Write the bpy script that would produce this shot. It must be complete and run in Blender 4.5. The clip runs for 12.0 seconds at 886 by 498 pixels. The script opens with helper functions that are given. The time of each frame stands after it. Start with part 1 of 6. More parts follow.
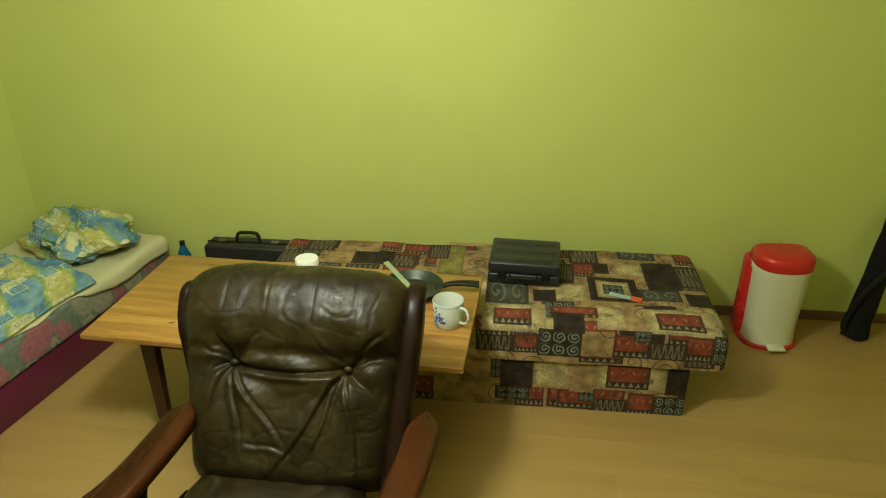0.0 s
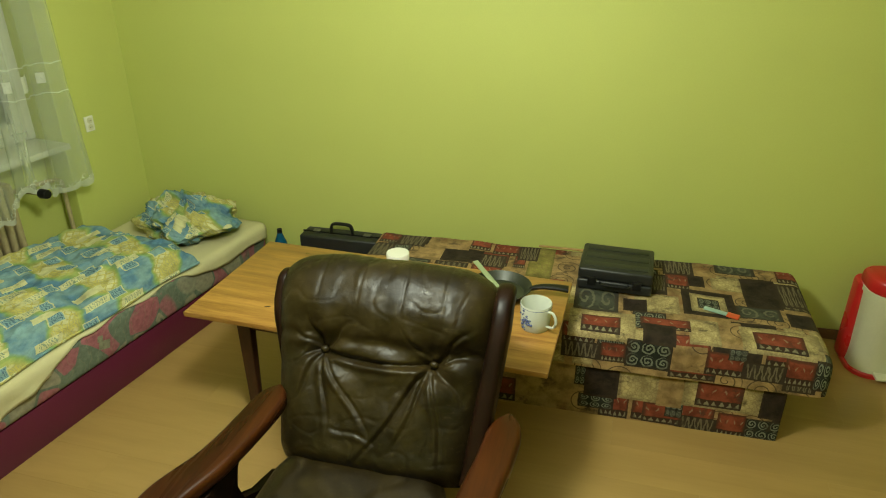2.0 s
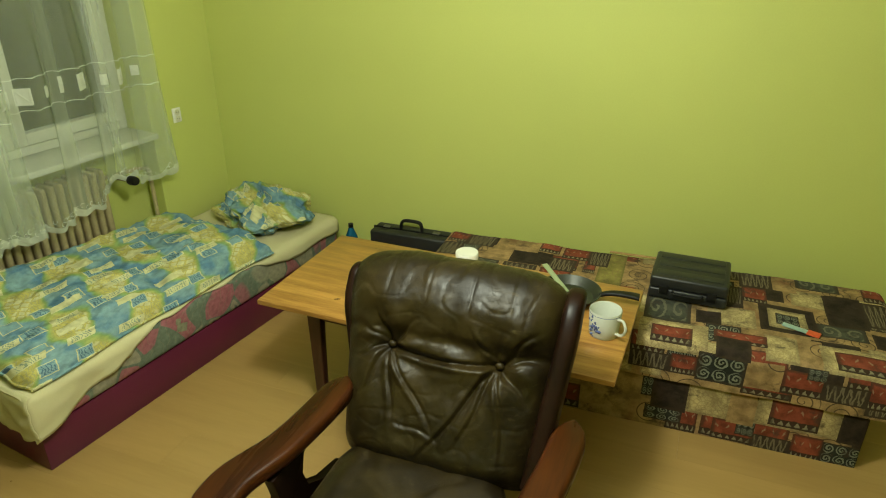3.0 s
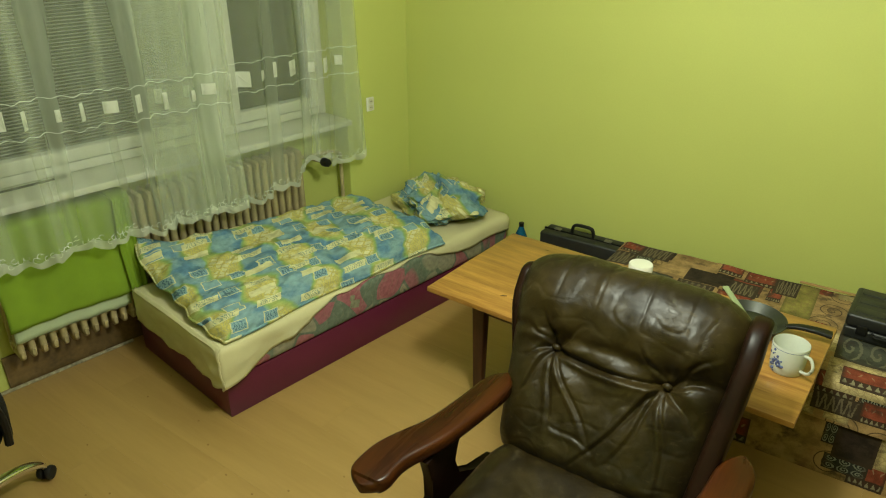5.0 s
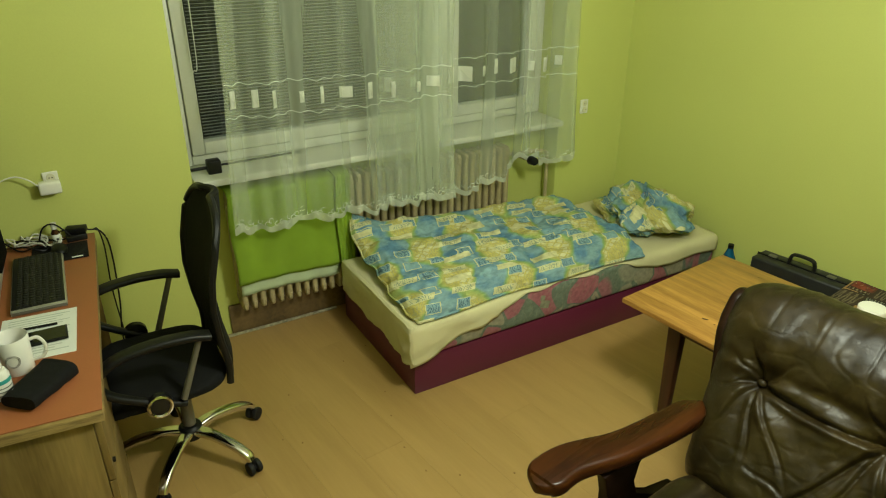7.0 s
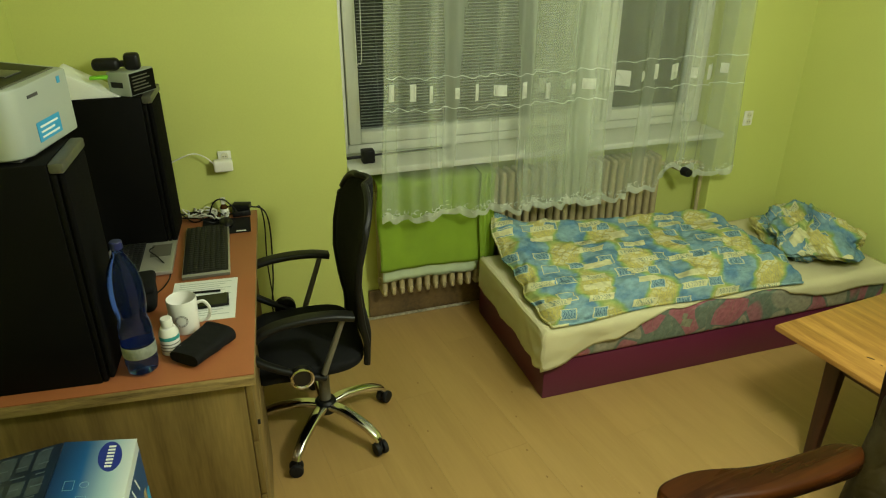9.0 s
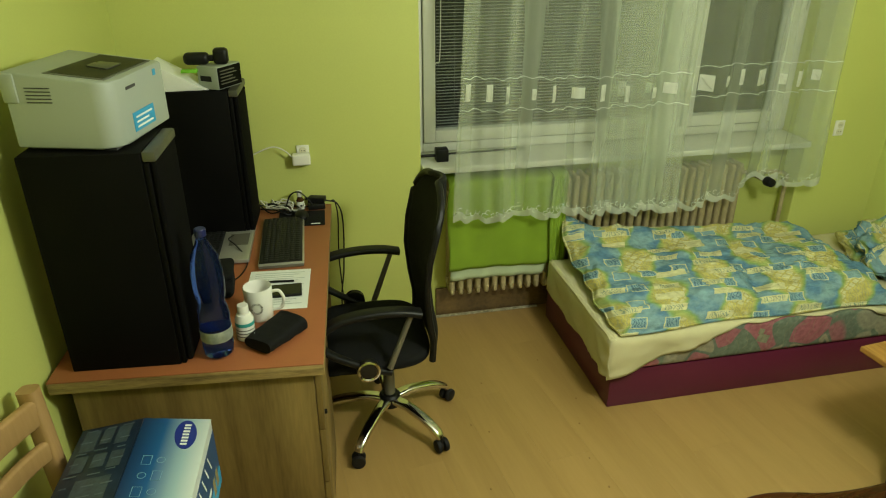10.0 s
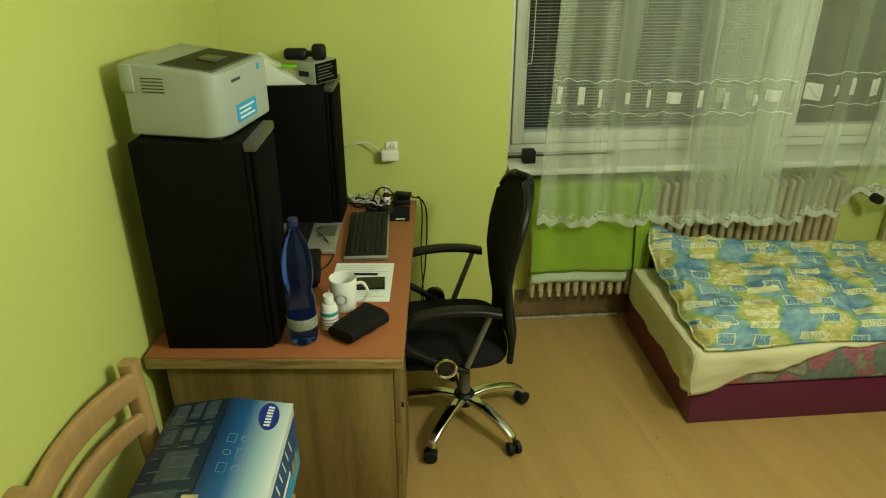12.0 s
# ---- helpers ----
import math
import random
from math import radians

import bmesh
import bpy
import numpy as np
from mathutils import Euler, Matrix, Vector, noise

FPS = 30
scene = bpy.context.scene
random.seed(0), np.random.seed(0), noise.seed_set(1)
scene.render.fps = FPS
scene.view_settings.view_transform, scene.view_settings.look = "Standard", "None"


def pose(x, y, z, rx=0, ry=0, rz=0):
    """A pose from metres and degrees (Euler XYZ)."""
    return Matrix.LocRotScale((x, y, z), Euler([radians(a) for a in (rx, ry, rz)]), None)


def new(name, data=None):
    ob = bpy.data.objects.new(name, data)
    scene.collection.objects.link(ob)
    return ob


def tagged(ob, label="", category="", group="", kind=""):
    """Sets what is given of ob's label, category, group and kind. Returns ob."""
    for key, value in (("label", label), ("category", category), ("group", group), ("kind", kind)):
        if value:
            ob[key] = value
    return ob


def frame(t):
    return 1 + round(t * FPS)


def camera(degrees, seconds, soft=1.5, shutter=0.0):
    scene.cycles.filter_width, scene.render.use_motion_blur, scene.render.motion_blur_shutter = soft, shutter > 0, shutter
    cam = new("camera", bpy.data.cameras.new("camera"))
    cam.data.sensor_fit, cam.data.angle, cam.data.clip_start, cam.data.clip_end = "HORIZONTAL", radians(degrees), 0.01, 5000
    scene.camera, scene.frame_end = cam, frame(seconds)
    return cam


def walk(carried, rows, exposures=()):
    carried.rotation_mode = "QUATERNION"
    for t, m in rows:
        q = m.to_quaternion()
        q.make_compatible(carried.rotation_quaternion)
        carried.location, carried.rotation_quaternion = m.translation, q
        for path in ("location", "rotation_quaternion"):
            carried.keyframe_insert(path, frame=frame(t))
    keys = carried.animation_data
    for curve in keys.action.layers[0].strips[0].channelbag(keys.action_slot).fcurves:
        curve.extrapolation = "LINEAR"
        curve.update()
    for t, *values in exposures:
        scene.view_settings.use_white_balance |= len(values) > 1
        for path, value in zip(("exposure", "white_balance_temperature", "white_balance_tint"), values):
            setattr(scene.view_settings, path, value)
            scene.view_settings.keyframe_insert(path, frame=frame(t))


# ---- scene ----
cam = camera(65.37, 12.0, soft=1.1)
walk(cam, [
    (0.0, pose(-0.0632, 0.1762, 1.950, 64.207, 0, 14.600)),
    (0.5, pose(-0.0670, 0.1748, 1.950, 64.207, 0, 15.826)),
    (1.0, pose(-0.0732, 0.1723, 1.950, 64.207, 0, 17.876)),
    (1.5, pose(-0.0796, 0.1694, 1.950, 64.207, 0, 20.030)),
    (2.0, pose(-0.0864, 0.1660, 1.950, 64.207, 0, 22.343)),
    (2.5, pose(-0.0952, 0.1612, 1.950, 64.207, 0, 25.425)),
    (3.0, pose(-0.1032, 0.1562, 1.950, 64.207, 0, 28.308)),
    (5.0, pose(-0.1393, 0.1250, 1.950, 64.207, 0, 42.951)),
    (5.5, pose(-0.1478, 0.1148, 1.950, 64.207, 0, 47.027)),
    (6.0, pose(-0.1564, 0.1029, 1.950, 64.207, 0, 51.512)),
    (6.5, pose(-0.1636, 0.0909, 1.950, 64.207, 0, 55.812)),
    (7.0, pose(-0.1697, 0.0790, 1.950, 64.207, 0, 59.908)),
    (7.5, pose(-0.1738, 0.0695, 1.950, 64.207, 0, 63.062)),
    (9.5, pose(-0.1844, 0.0320, 1.950, 64.207, 0, 75.005)),
    (10.0, pose(-0.1858, 0.0225, 1.950, 64.207, 0, 77.947)),
    (10.5, pose(-0.1866, 0.0149, 1.950, 64.207, 0, 80.293)),
    (11.0, pose(-0.1870, 0.0079, 1.950, 64.207, 0, 82.437)),
    (11.5, pose(-0.1871, 0.0033, 1.950, 64.207, 0, 83.840)),
    (12.0, pose(-0.1872, -0.0005, 1.950, 64.207, 0, 85.022)),
])

# ---- light: one warm ceiling lamp in the middle of the room, night outside ----
world = bpy.data.worlds.new("night")
world.use_nodes = True
world.node_tree.nodes["Background"].inputs[0].default_value = (0.012, 0.014, 0.02, 1)
world.node_tree.nodes["Background"].inputs[1].default_value = 1.0
scene.world = world

bulb = bpy.data.lights.new("ceiling_bulb", "POINT")
bulb.energy, bulb.color, bulb.shadow_soft_size = 107, (0.93, 1.0, 0.82), 0.12
new("ceiling_bulb", bulb).location = (-0.95, 1.36, 2.12)

# ---- small builders ----
def nodes_of(name):
    m = bpy.data.materials.new(name)
    m.use_nodes = True
    nt = m.node_tree
    return m, nt.nodes, nt.links, nt.nodes["Principled BSDF"]


def plain(name, col, rough=0.5, metal=0.0, var=0.14, scale=5.0, fine=90.0, bump=0.06, stretch=(1, 1, 1), coat=0.0, rvar=0.1, per_object=0.0, spec=0.5):
    """A surface of one colour with blotches, grain, uneven gloss and fine relief."""
    m, n, l, b = nodes_of(name)
    tc, mp = n.new("ShaderNodeTexCoord"), n.new("ShaderNodeMapping")
    mp.inputs["Scale"].default_value = stretch
    l.new(tc.outputs["Object"], mp.inputs["Vector"])
    big, small = n.new("ShaderNodeTexNoise"), n.new("ShaderNodeTexNoise")
    big.inputs["Scale"].default_value, big.inputs["Detail"].default_value = scale, 4
    small.inputs["Scale"].default_value, small.inputs["Detail"].default_value = fine, 3
    l.new(mp.outputs[0], big.inputs["Vector"])
    l.new(mp.outputs[0], small.inputs["Vector"])
    add = n.new("ShaderNodeMath"); add.operation = "MULTIPLY_ADD"
    l.new(small.outputs["Fac"], add.inputs[0]); add.inputs[1].default_value = 0.5
    l.new(big.outputs["Fac"], add.inputs[2])
    src = add.outputs[0]
    if per_object:
        oi, ad = n.new("ShaderNodeObjectInfo"), n.new("ShaderNodeMath")
        ad.operation = "MULTIPLY_ADD"
        l.new(oi.outputs["Random"], ad.inputs[0]); ad.inputs[1].default_value = per_object
        l.new(src, ad.inputs[2])
        src = ad.outputs[0]
    rng = n.new("ShaderNodeMapRange")
    rng.inputs[1].default_value, rng.inputs[2].default_value = 0.45, 1.05 + per_object
    rng.inputs[3].default_value, rng.inputs[4].default_value = 1 - var, 1 + var
    l.new(src, rng.inputs[0])
    mix = n.new("ShaderNodeMix"); mix.data_type = "RGBA"; mix.blend_type = "MULTIPLY"
    mix.inputs["Factor"].default_value = 1.0
    mix.inputs["A"].default_value = (*col, 1)
    l.new(rng.outputs[0], mix.inputs["B"])
    l.new(mix.outputs["Result"], b.inputs["Base Color"])
    rr = n.new("ShaderNodeMapRange")
    rr.inputs[3].default_value, rr.inputs[4].default_value = max(0.02, rough - rvar), min(1, rough + rvar)
    l.new(big.outputs["Fac"], rr.inputs[0])
    l.new(rr.outputs[0], b.inputs["Roughness"])
    b.inputs["Metallic"].default_value = metal
    b.inputs["Specular IOR Level"].default_value = spec
    b.inputs["Coat Weight"].default_value = coat
    if bump:
        bp = n.new("ShaderNodeBump")
        bp.inputs["Strength"].default_value, bp.inputs["Distance"].default_value = bump, 0.01
        l.new(add.outputs[0], bp.inputs["Height"])
        l.new(bp.outputs[0], b.inputs["Normal"])
    return m


def ramp(n, stops, mode="LINEAR"):
    r = n.new("ShaderNodeValToRGB")
    r.color_ramp.interpolation = mode
    e = r.color_ramp.elements
    while len(e) < len(stops):
        e.new(0.5)
    for el, (p, c) in zip(e, stops):
        el.position, el.color = p, (*c, 1)
    return r


def wood(name, dark, light, rough=0.4, axis=0, scale=1.0, rings=14.0, coat=0.0, per_object=0.0, distort=3.0):
    """Wood with grain along the axis 0, 1 or 2."""
    m, n, l, b = nodes_of(name)
    tc, mp = n.new("ShaderNodeTexCoord"), n.new("ShaderNodeMapping")
    s = [scale] * 3
    s[axis] = scale * 0.09
    mp.inputs["Scale"].default_value = s
    l.new(tc.outputs["Object"], mp.inputs["Vector"])
    if per_object:
        oi, cm = n.new("ShaderNodeObjectInfo"), n.new("ShaderNodeVectorMath")
        cm.operation = "SCALE"
        cb = n.new("ShaderNodeCombineXYZ")
        for i in range(3):
            l.new(oi.outputs["Random"], cb.inputs[i])
        l.new(cb.outputs[0], cm.inputs[0]); cm.inputs["Scale"].default_value = 7.0
        l.new(cm.outputs[0], mp.inputs["Location"])
    a, f = n.new("ShaderNodeTexNoise"), n.new("ShaderNodeTexNoise")
    a.inputs["Scale"].default_value, a.inputs["Detail"].default_value, a.inputs["Distortion"].default_value = rings, 5, distort * 0.2
    f.inputs["Scale"].default_value, f.inputs["Detail"].default_value = rings * 9, 2
    l.new(mp.outputs[0], a.inputs["Vector"]); l.new(mp.outputs[0], f.inputs["Vector"])
    ad = n.new("ShaderNodeMath"); ad.operation = "MULTIPLY_ADD"
    l.new(f.outputs["Fac"], ad.inputs[0]); ad.inputs[1].default_value = 0.35
    l.new(a.outputs["Fac"], ad.inputs[2])
    r = ramp(n, [(0.42, dark), (0.92, light)])
    l.new(ad.outputs[0], r.inputs[0])
    out = r.outputs[0]
    if per_object:
        rng = n.new("ShaderNodeMapRange")
        rng.inputs[3].default_value, rng.inputs[4].default_value = 1 - per_object, 1 + per_object
        l.new(oi.outputs["Random"], rng.inputs[0])
        mx = n.new("ShaderNodeMix"); mx.data_type = "RGBA"; mx.blend_type = "MULTIPLY"
        mx.inputs["Factor"].default_value = 1.0
        l.new(out, mx.inputs["A"]); l.new(rng.outputs[0], mx.inputs["B"])
        out = mx.outputs["Result"]
    l.new(out, b.inputs["Base Color"])
    rr = n.new("ShaderNodeMapRange")
    rr.inputs[3].default_value, rr.inputs[4].default_value = rough - 0.08, rough + 0.12
    l.new(a.outputs["Fac"], rr.inputs[0]); l.new(rr.outputs[0], b.inputs["Roughness"])
    b.inputs["Coat Weight"].default_value = coat
    bp = n.new("ShaderNodeBump")
    bp.inputs["Strength"].default_value, bp.inputs["Distance"].default_value = 0.05, 0.004
    l.new(ad.outputs[0], bp.inputs["Height"]); l.new(bp.outputs[0], b.inputs["Normal"])
    return m


def mesh_of(name, bm, mats, smooth=True, sharp=38):
    me = bpy.data.meshes.new(name)
    bmesh.ops.recalc_face_normals(bm, faces=bm.faces)
    bm.to_mesh(me)
    bm.free()
    for m in mats if isinstance(mats, (list, tuple)) else [mats]:
        me.materials.append(m)
    if smooth:
        for p in me.polygons:
            p.use_smooth = True
        me.set_sharp_from_angle(angle=radians(sharp))
    return me


def part(name, bm, material, parent=None, label="", smooth=True, sharp=38):
    ob = new(name, mesh_of(name, bm, material, smooth, sharp))
    ob.parent = parent
    if label:
        tagged(ob, label)
    return ob


def thing(name, label, category, m=Matrix(), group="", kind=""):
    ob = new(name)
    ob.matrix_basis = m
    return tagged(ob, label, category, group, kind)


def solo(name, bm, material, label, category, m=Matrix(), group="", kind="", smooth=True, sharp=38):
    ob = part(name, bm, material, None, "", smooth, sharp)
    ob.matrix_basis = m
    return tagged(ob, label, category, group, kind)


def box(x0, x1, y0, y1, z0, z1, bevel=0.0, seg=2, bm=None, m=Matrix()):
    bm = bm or bmesh.new()
    r = bmesh.ops.create_cube(bm, size=1, matrix=m @ Matrix.Translation(((x0 + x1) / 2, (y0 + y1) / 2, (z0 + z1) / 2)) @ Matrix.Diagonal((x1 - x0, y1 - y0, z1 - z0, 1)))
    if bevel:
        edges = {e for v in r["verts"] for e in v.link_edges}
        bmesh.ops.bevel(bm, geom=list(edges), offset=bevel, segments=seg, profile=0.5, affect="EDGES")
    return bm


def rod(a, b, r0, r1=None, seg=16, bm=None, bevel=0.0):
    bm = bm or bmesh.new()
    a, b = Vector(a), Vector(b)
    d = b - a
    m = Matrix.Translation((a + b) / 2) @ d.to_track_quat("Z", "Y").to_matrix().to_4x4()
    r = bmesh.ops.create_cone(bm, cap_ends=True, segments=seg, radius1=r0, radius2=r0 if r1 is None else r1, depth=d.length, matrix=m)
    if bevel:
        faces = {f for v in r["verts"] for f in v.link_faces if len(f.verts) == seg}
        bmesh.ops.bevel(bm, geom=list({e for f in faces for e in f.edges}), offset=bevel, segments=2, profile=0.5, affect="EDGES")
    return bm


def ball(c, r, sx=1, sy=1, sz=1, bm=None, u=20, v=12):
    bm = bm or bmesh.new()
    bmesh.ops.create_uvsphere(bm, u_segments=u, v_segments=v, radius=r, matrix=Matrix.Translation(c) @ Matrix.Diagonal((sx, sy, sz, 1)))
    return bm


def lathe(profile, seg=32, bm=None, m=Matrix(), squash=None, caps=True):
    """Turn a profile of (radius, z) round z; squash(angle) may scale the radius."""
    bm = bm or bmesh.new()
    rings = []
    for r, z in profile:
        ring = []
        for i in range(seg):
            a = 2 * math.pi * i / seg
            k = r * (squash(a) if squash else 1)
            ring.append(bm.verts.new(m @ Vector((k * math.cos(a), k * math.sin(a), z))))
        rings.append(ring)
    for p, q in zip(rings, rings[1:]):
        for i in range(seg):
            j = (i + 1) % seg
            bm.faces.new((p[i], p[j], q[j], q[i]))
    for ring in (rings[0], rings[-1]) if caps else ():
        bm.faces.new(ring)
    return bm


def smooth_path(pts, steps=8):
    """A Catmull-Rom line through the points."""
    p = [Vector(v) for v in pts]
    p = [2 * p[0] - p[1]] + p + [2 * p[-1] - p[-2]]
    out = []
    for a, b, c, d in zip(p, p[1:], p[2:], p[3:]):
        for i in range(steps):
            t = i / steps
            out.append(0.5 * (2 * b + (c - a) * t + (2 * a - 5 * b + 4 * c - d) * t * t + (3 * b - a - 3 * c + d) * t ** 3))
    return out + [p[-2]]


def sweep(pts, section, side=None, bm=None, closed=True):
    """Carry a section (list of (a, b)) along a line; side is the direction of a. section may be a function of 0..1."""
    bm = bm or bmesh.new()
    rings = []
    for i, p in enumerate(pts):
        t = (pts[min(i + 1, len(pts) - 1)] - pts[max(i - 1, 0)]).normalized()
        s = Vector(side) if side else (Vector((0, 0, 1)) if abs(t.z) < 0.95 else Vector((1, 0, 0))).cross(t)
        s = (s - t * s.dot(t)).normalized()
        u = t.cross(s)
        sec = section(i / (len(pts) - 1)) if callable(section) else section
        rings.append([bm.verts.new(p + s * a + u * b) for a, b in sec])
    k = len(rings[0])
    for p, q in zip(rings, rings[1:]):
        for i in range(k):
            j = (i + 1) % k
            bm.faces.new((p[i], p[j], q[j], q[i]))
    if closed:
        bm.faces.new(rings[0]); bm.faces.new(rings[-1])
    return bm


def circle(r, k=8):
    return [(r * math.cos(2 * math.pi * i / k), r * math.sin(2 * math.pi * i / k)) for i in range(k)]


def rounded(w, h, r, k=3):
    """A rounded rectangle as a section."""
    out = []
    for cx, cy, a0 in ((w / 2 - r, h / 2 - r, 0), (r - w / 2, h / 2 - r, 90), (r - w / 2, r - h / 2, 180), (w / 2 - r, r - h / 2, 270)):
        for i in range(k + 1):
            a = radians(a0 + 90 * i / k)
            out.append((cx + r * math.cos(a), cy + r * math.sin(a)))
    return out


def tube(pts, r, bm=None, seg=8, steps=8):
    return sweep(smooth_path(pts, steps), circle(r, seg), bm=bm)


def prism(outline, z0, z1, bevel=0.0, m=Matrix(), bm=None, seg=2):
    """Raise a flat outline of (x, y) from z0 to z1."""
    bm = bm or bmesh.new()
    lo = [bm.verts.new(m @ Vector((x, y, z0))) for x, y in outline]
    hi = [bm.verts.new(m @ Vector((x, y, z1))) for x, y in outline]
    k = len(outline)
    caps = [bm.faces.new(lo), bm.faces.new(hi)]
    for i in range(k):
        j = (i + 1) % k
        bm.faces.new((lo[i], lo[j], hi[j], hi[i]))
    if bevel:
        bmesh.ops.bevel(bm, geom=list({e for f in caps for e in f.edges}), offset=bevel, segments=seg, profile=0.5, affect="EDGES")
    return bm


def grid(nu, nv, f, bm=None, wrap=False):
    """A sheet of nu x nv quads at f(u, v), u and v in 0..1."""
    bm = bm or bmesh.new()
    vs = [[bm.verts.new(f(i / nu, j / nv)) for j in range(nv + 1)] for i in range(nu if wrap else nu + 1)]
    for i in range(nu):
        a, b = vs[i], vs[(i + 1) % len(vs)]
        for j in range(nv):
            bm.faces.new((a[j], b[j], b[j + 1], a[j + 1]))
    return bm


def wrinkle(x, y, z, s, amp):
    return amp * noise.fractal(Vector((x, y, z)) * s, 0.9, 2.1, 3)


class Net:
    """Short hand for wiring a node material."""

    def __init__(self, name):
        self.m, self.n, self.l, self.b = nodes_of(name)
        self.tc = self.n.new("ShaderNodeTexCoord")

    def put(self, sock, v):
        if isinstance(v, bpy.types.NodeSocket):
            self.l.new(v, sock)
        elif isinstance(v, tuple):
            sock.default_value = (*v, 1) if len(v) < len(sock.default_value) else v
        else:
            sock.default_value = v

    def math(self, op, a, b=0.0, c=0.0):
        x = self.n.new("ShaderNodeMath"); x.operation = op
        for i, v in enumerate((a, b, c)):
            self.put(x.inputs[i], v)
        return x.outputs[0]

    def vec(self, op, a, b):
        x = self.n.new("ShaderNodeVectorMath"); x.operation = op
        self.put(x.inputs[0], a); self.put(x.inputs[1], b)
        return x.outputs[0]

    def step(self, x, lo, hi):
        r = self.n.new("ShaderNodeMapRange"); r.interpolation_type = "SMOOTHSTEP"
        if lo > hi:
            lo, hi = hi, lo
            r.inputs[3].default_value, r.inputs[4].default_value = 1, 0
        r.inputs[1].default_value, r.inputs[2].default_value = lo, hi
        self.put(r.inputs[0], x)
        return r.outputs[0]

    def scale(self, x, lo, hi, a, b):
        r = self.n.new("ShaderNodeMapRange")
        for i, v in enumerate((lo, hi, a, b)):
            r.inputs[1 + i].default_value = v
        self.put(r.inputs[0], x)
        return r.outputs[0]

    def mix(self, f, a, b, blend="MIX"):
        x = self.n.new("ShaderNodeMix"); x.data_type = "RGBA"; x.blend_type = blend
        self.put(x.inputs["Factor"], f); self.put(x.inputs["A"], a); self.put(x.inputs["B"], b)
        return x.outputs["Result"]

    def noise(self, v, s, detail=3.0, rough=0.5):
        x = self.n.new("ShaderNodeTexNoise")
        x.inputs["Scale"].default_value, x.inputs["Detail"].default_value, x.inputs["Roughness"].default_value = s, detail, rough
        self.put(x.inputs["Vector"], v)
        return x

    def mapped(self, v, loc=(0.0, 0.0, 0.0), rot=0.0, size=(1.0, 1.0, 1.0)):
        x = self.n.new("ShaderNodeMapping")
        x.inputs["Location"].default_value, x.inputs["Rotation"].default_value, x.inputs["Scale"].default_value = loc, (0, 0, rot), size
        self.put(x.inputs["Vector"], v)
        return x.outputs[0]

    def split(self, v):
        x = self.n.new("ShaderNodeSeparateXYZ"); self.put(x.inputs[0], v)
        return x.outputs[0], x.outputs[1]

    def bump(self, h, strength, dist):
        x = self.n.new("ShaderNodeBump")
        x.inputs["Strength"].default_value, x.inputs["Distance"].default_value = strength, dist
        self.put(x.inputs["Height"], h); self.l.new(x.outputs[0], self.b.inputs["Normal"])

    def spiral(self, x, y, turns, lo, hi):
        """A line wound round the middle of a unit tile; gives the line and the distance from the middle."""
        px, py = self.math("SUBTRACT", x, 0.5), self.math("SUBTRACT", y, 0.5)
        r = self.math("SQRT", self.math("MULTIPLY_ADD", px, px, self.math("MULTIPLY", py, py)))
        th = self.math("ARCTAN2", py, px)
        s = self.math("SINE", self.math("MULTIPLY_ADD", r, 2 * math.pi * turns * 2, th))
        return self.math("MULTIPLY", self.step(s, lo, hi), self.step(r, 0.50, 0.44)), r

# ---- materials ----
M_WALL = plain("green_wall_paint", (0.52, 0.56, 0.152), 0.62, var=0.05, scale=1.3, fine=140, bump=0.05)
M_CEIL = plain("white_ceiling_paint", (0.84, 0.84, 0.78), 0.8, var=0.04, scale=1.2, fine=120, bump=0.05)
M_PLANK = wood("laminate_planks", (0.322, 0.196, 0.062), (0.394, 0.248, 0.084), 0.38, axis=0, scale=1.0, rings=9, per_object=0.03)
M_JOINT = plain("dark_floor_joint", (0.262, 0.158, 0.050), 0.7)
M_SKIRT = wood("brown_skirting", (0.12, 0.06, 0.03), (0.20, 0.11, 0.055), 0.5, axis=0, rings=20)
M_WHITE = plain("white_lacquer", (0.62, 0.63, 0.56), 0.35, var=0.05, scale=4, bump=0.02)
M_TABLE = wood("honey_table_veneer", (0.20, 0.080, 0.014), (0.50, 0.262, 0.064), 0.3, axis=0, scale=1.0, rings=24, coat=0.15)
M_LEG = wood("dark_table_wood", (0.030, 0.009, 0.004), (0.085, 0.026, 0.012), 0.4, axis=2, rings=20)
M_ARM = wood("mahogany_arm_wood", (0.010, 0.0030, 0.0010), (0.066, 0.0180, 0.0034), 0.27, axis=1, rings=14)
M_ARM.node_tree.nodes["Principled BSDF"].inputs["Specular IOR Level"].default_value = 0.17
M_PURPLE = plain("purple_laminate", (0.105, 0.010, 0.036), 0.42, var=0.1, scale=3, fine=150, bump=0.03)
M_DESKTOP = plain("orange_brown_desktop", (0.30, 0.098, 0.036), 0.45, var=0.08, scale=7, fine=160, bump=0.03)
M_DESKWOOD = wood("oak_print_panel", (0.105, 0.066, 0.018), (0.255, 0.172, 0.055), 0.45, axis=2, rings=13)
M_EDGE = wood("oak_print_edge", (0.10, 0.060, 0.020), (0.42, 0.30, 0.12), 0.45, axis=1, rings=42)
M_BEECH = wood("beech_wood", (0.33, 0.19, 0.07), (0.44, 0.27, 0.115), 0.42, axis=2, rings=12)
M_BLACK = plain("black_plastic", (0.006, 0.006, 0.006), 0.45, var=0.25, scale=9, bump=0.05, spec=0.3)
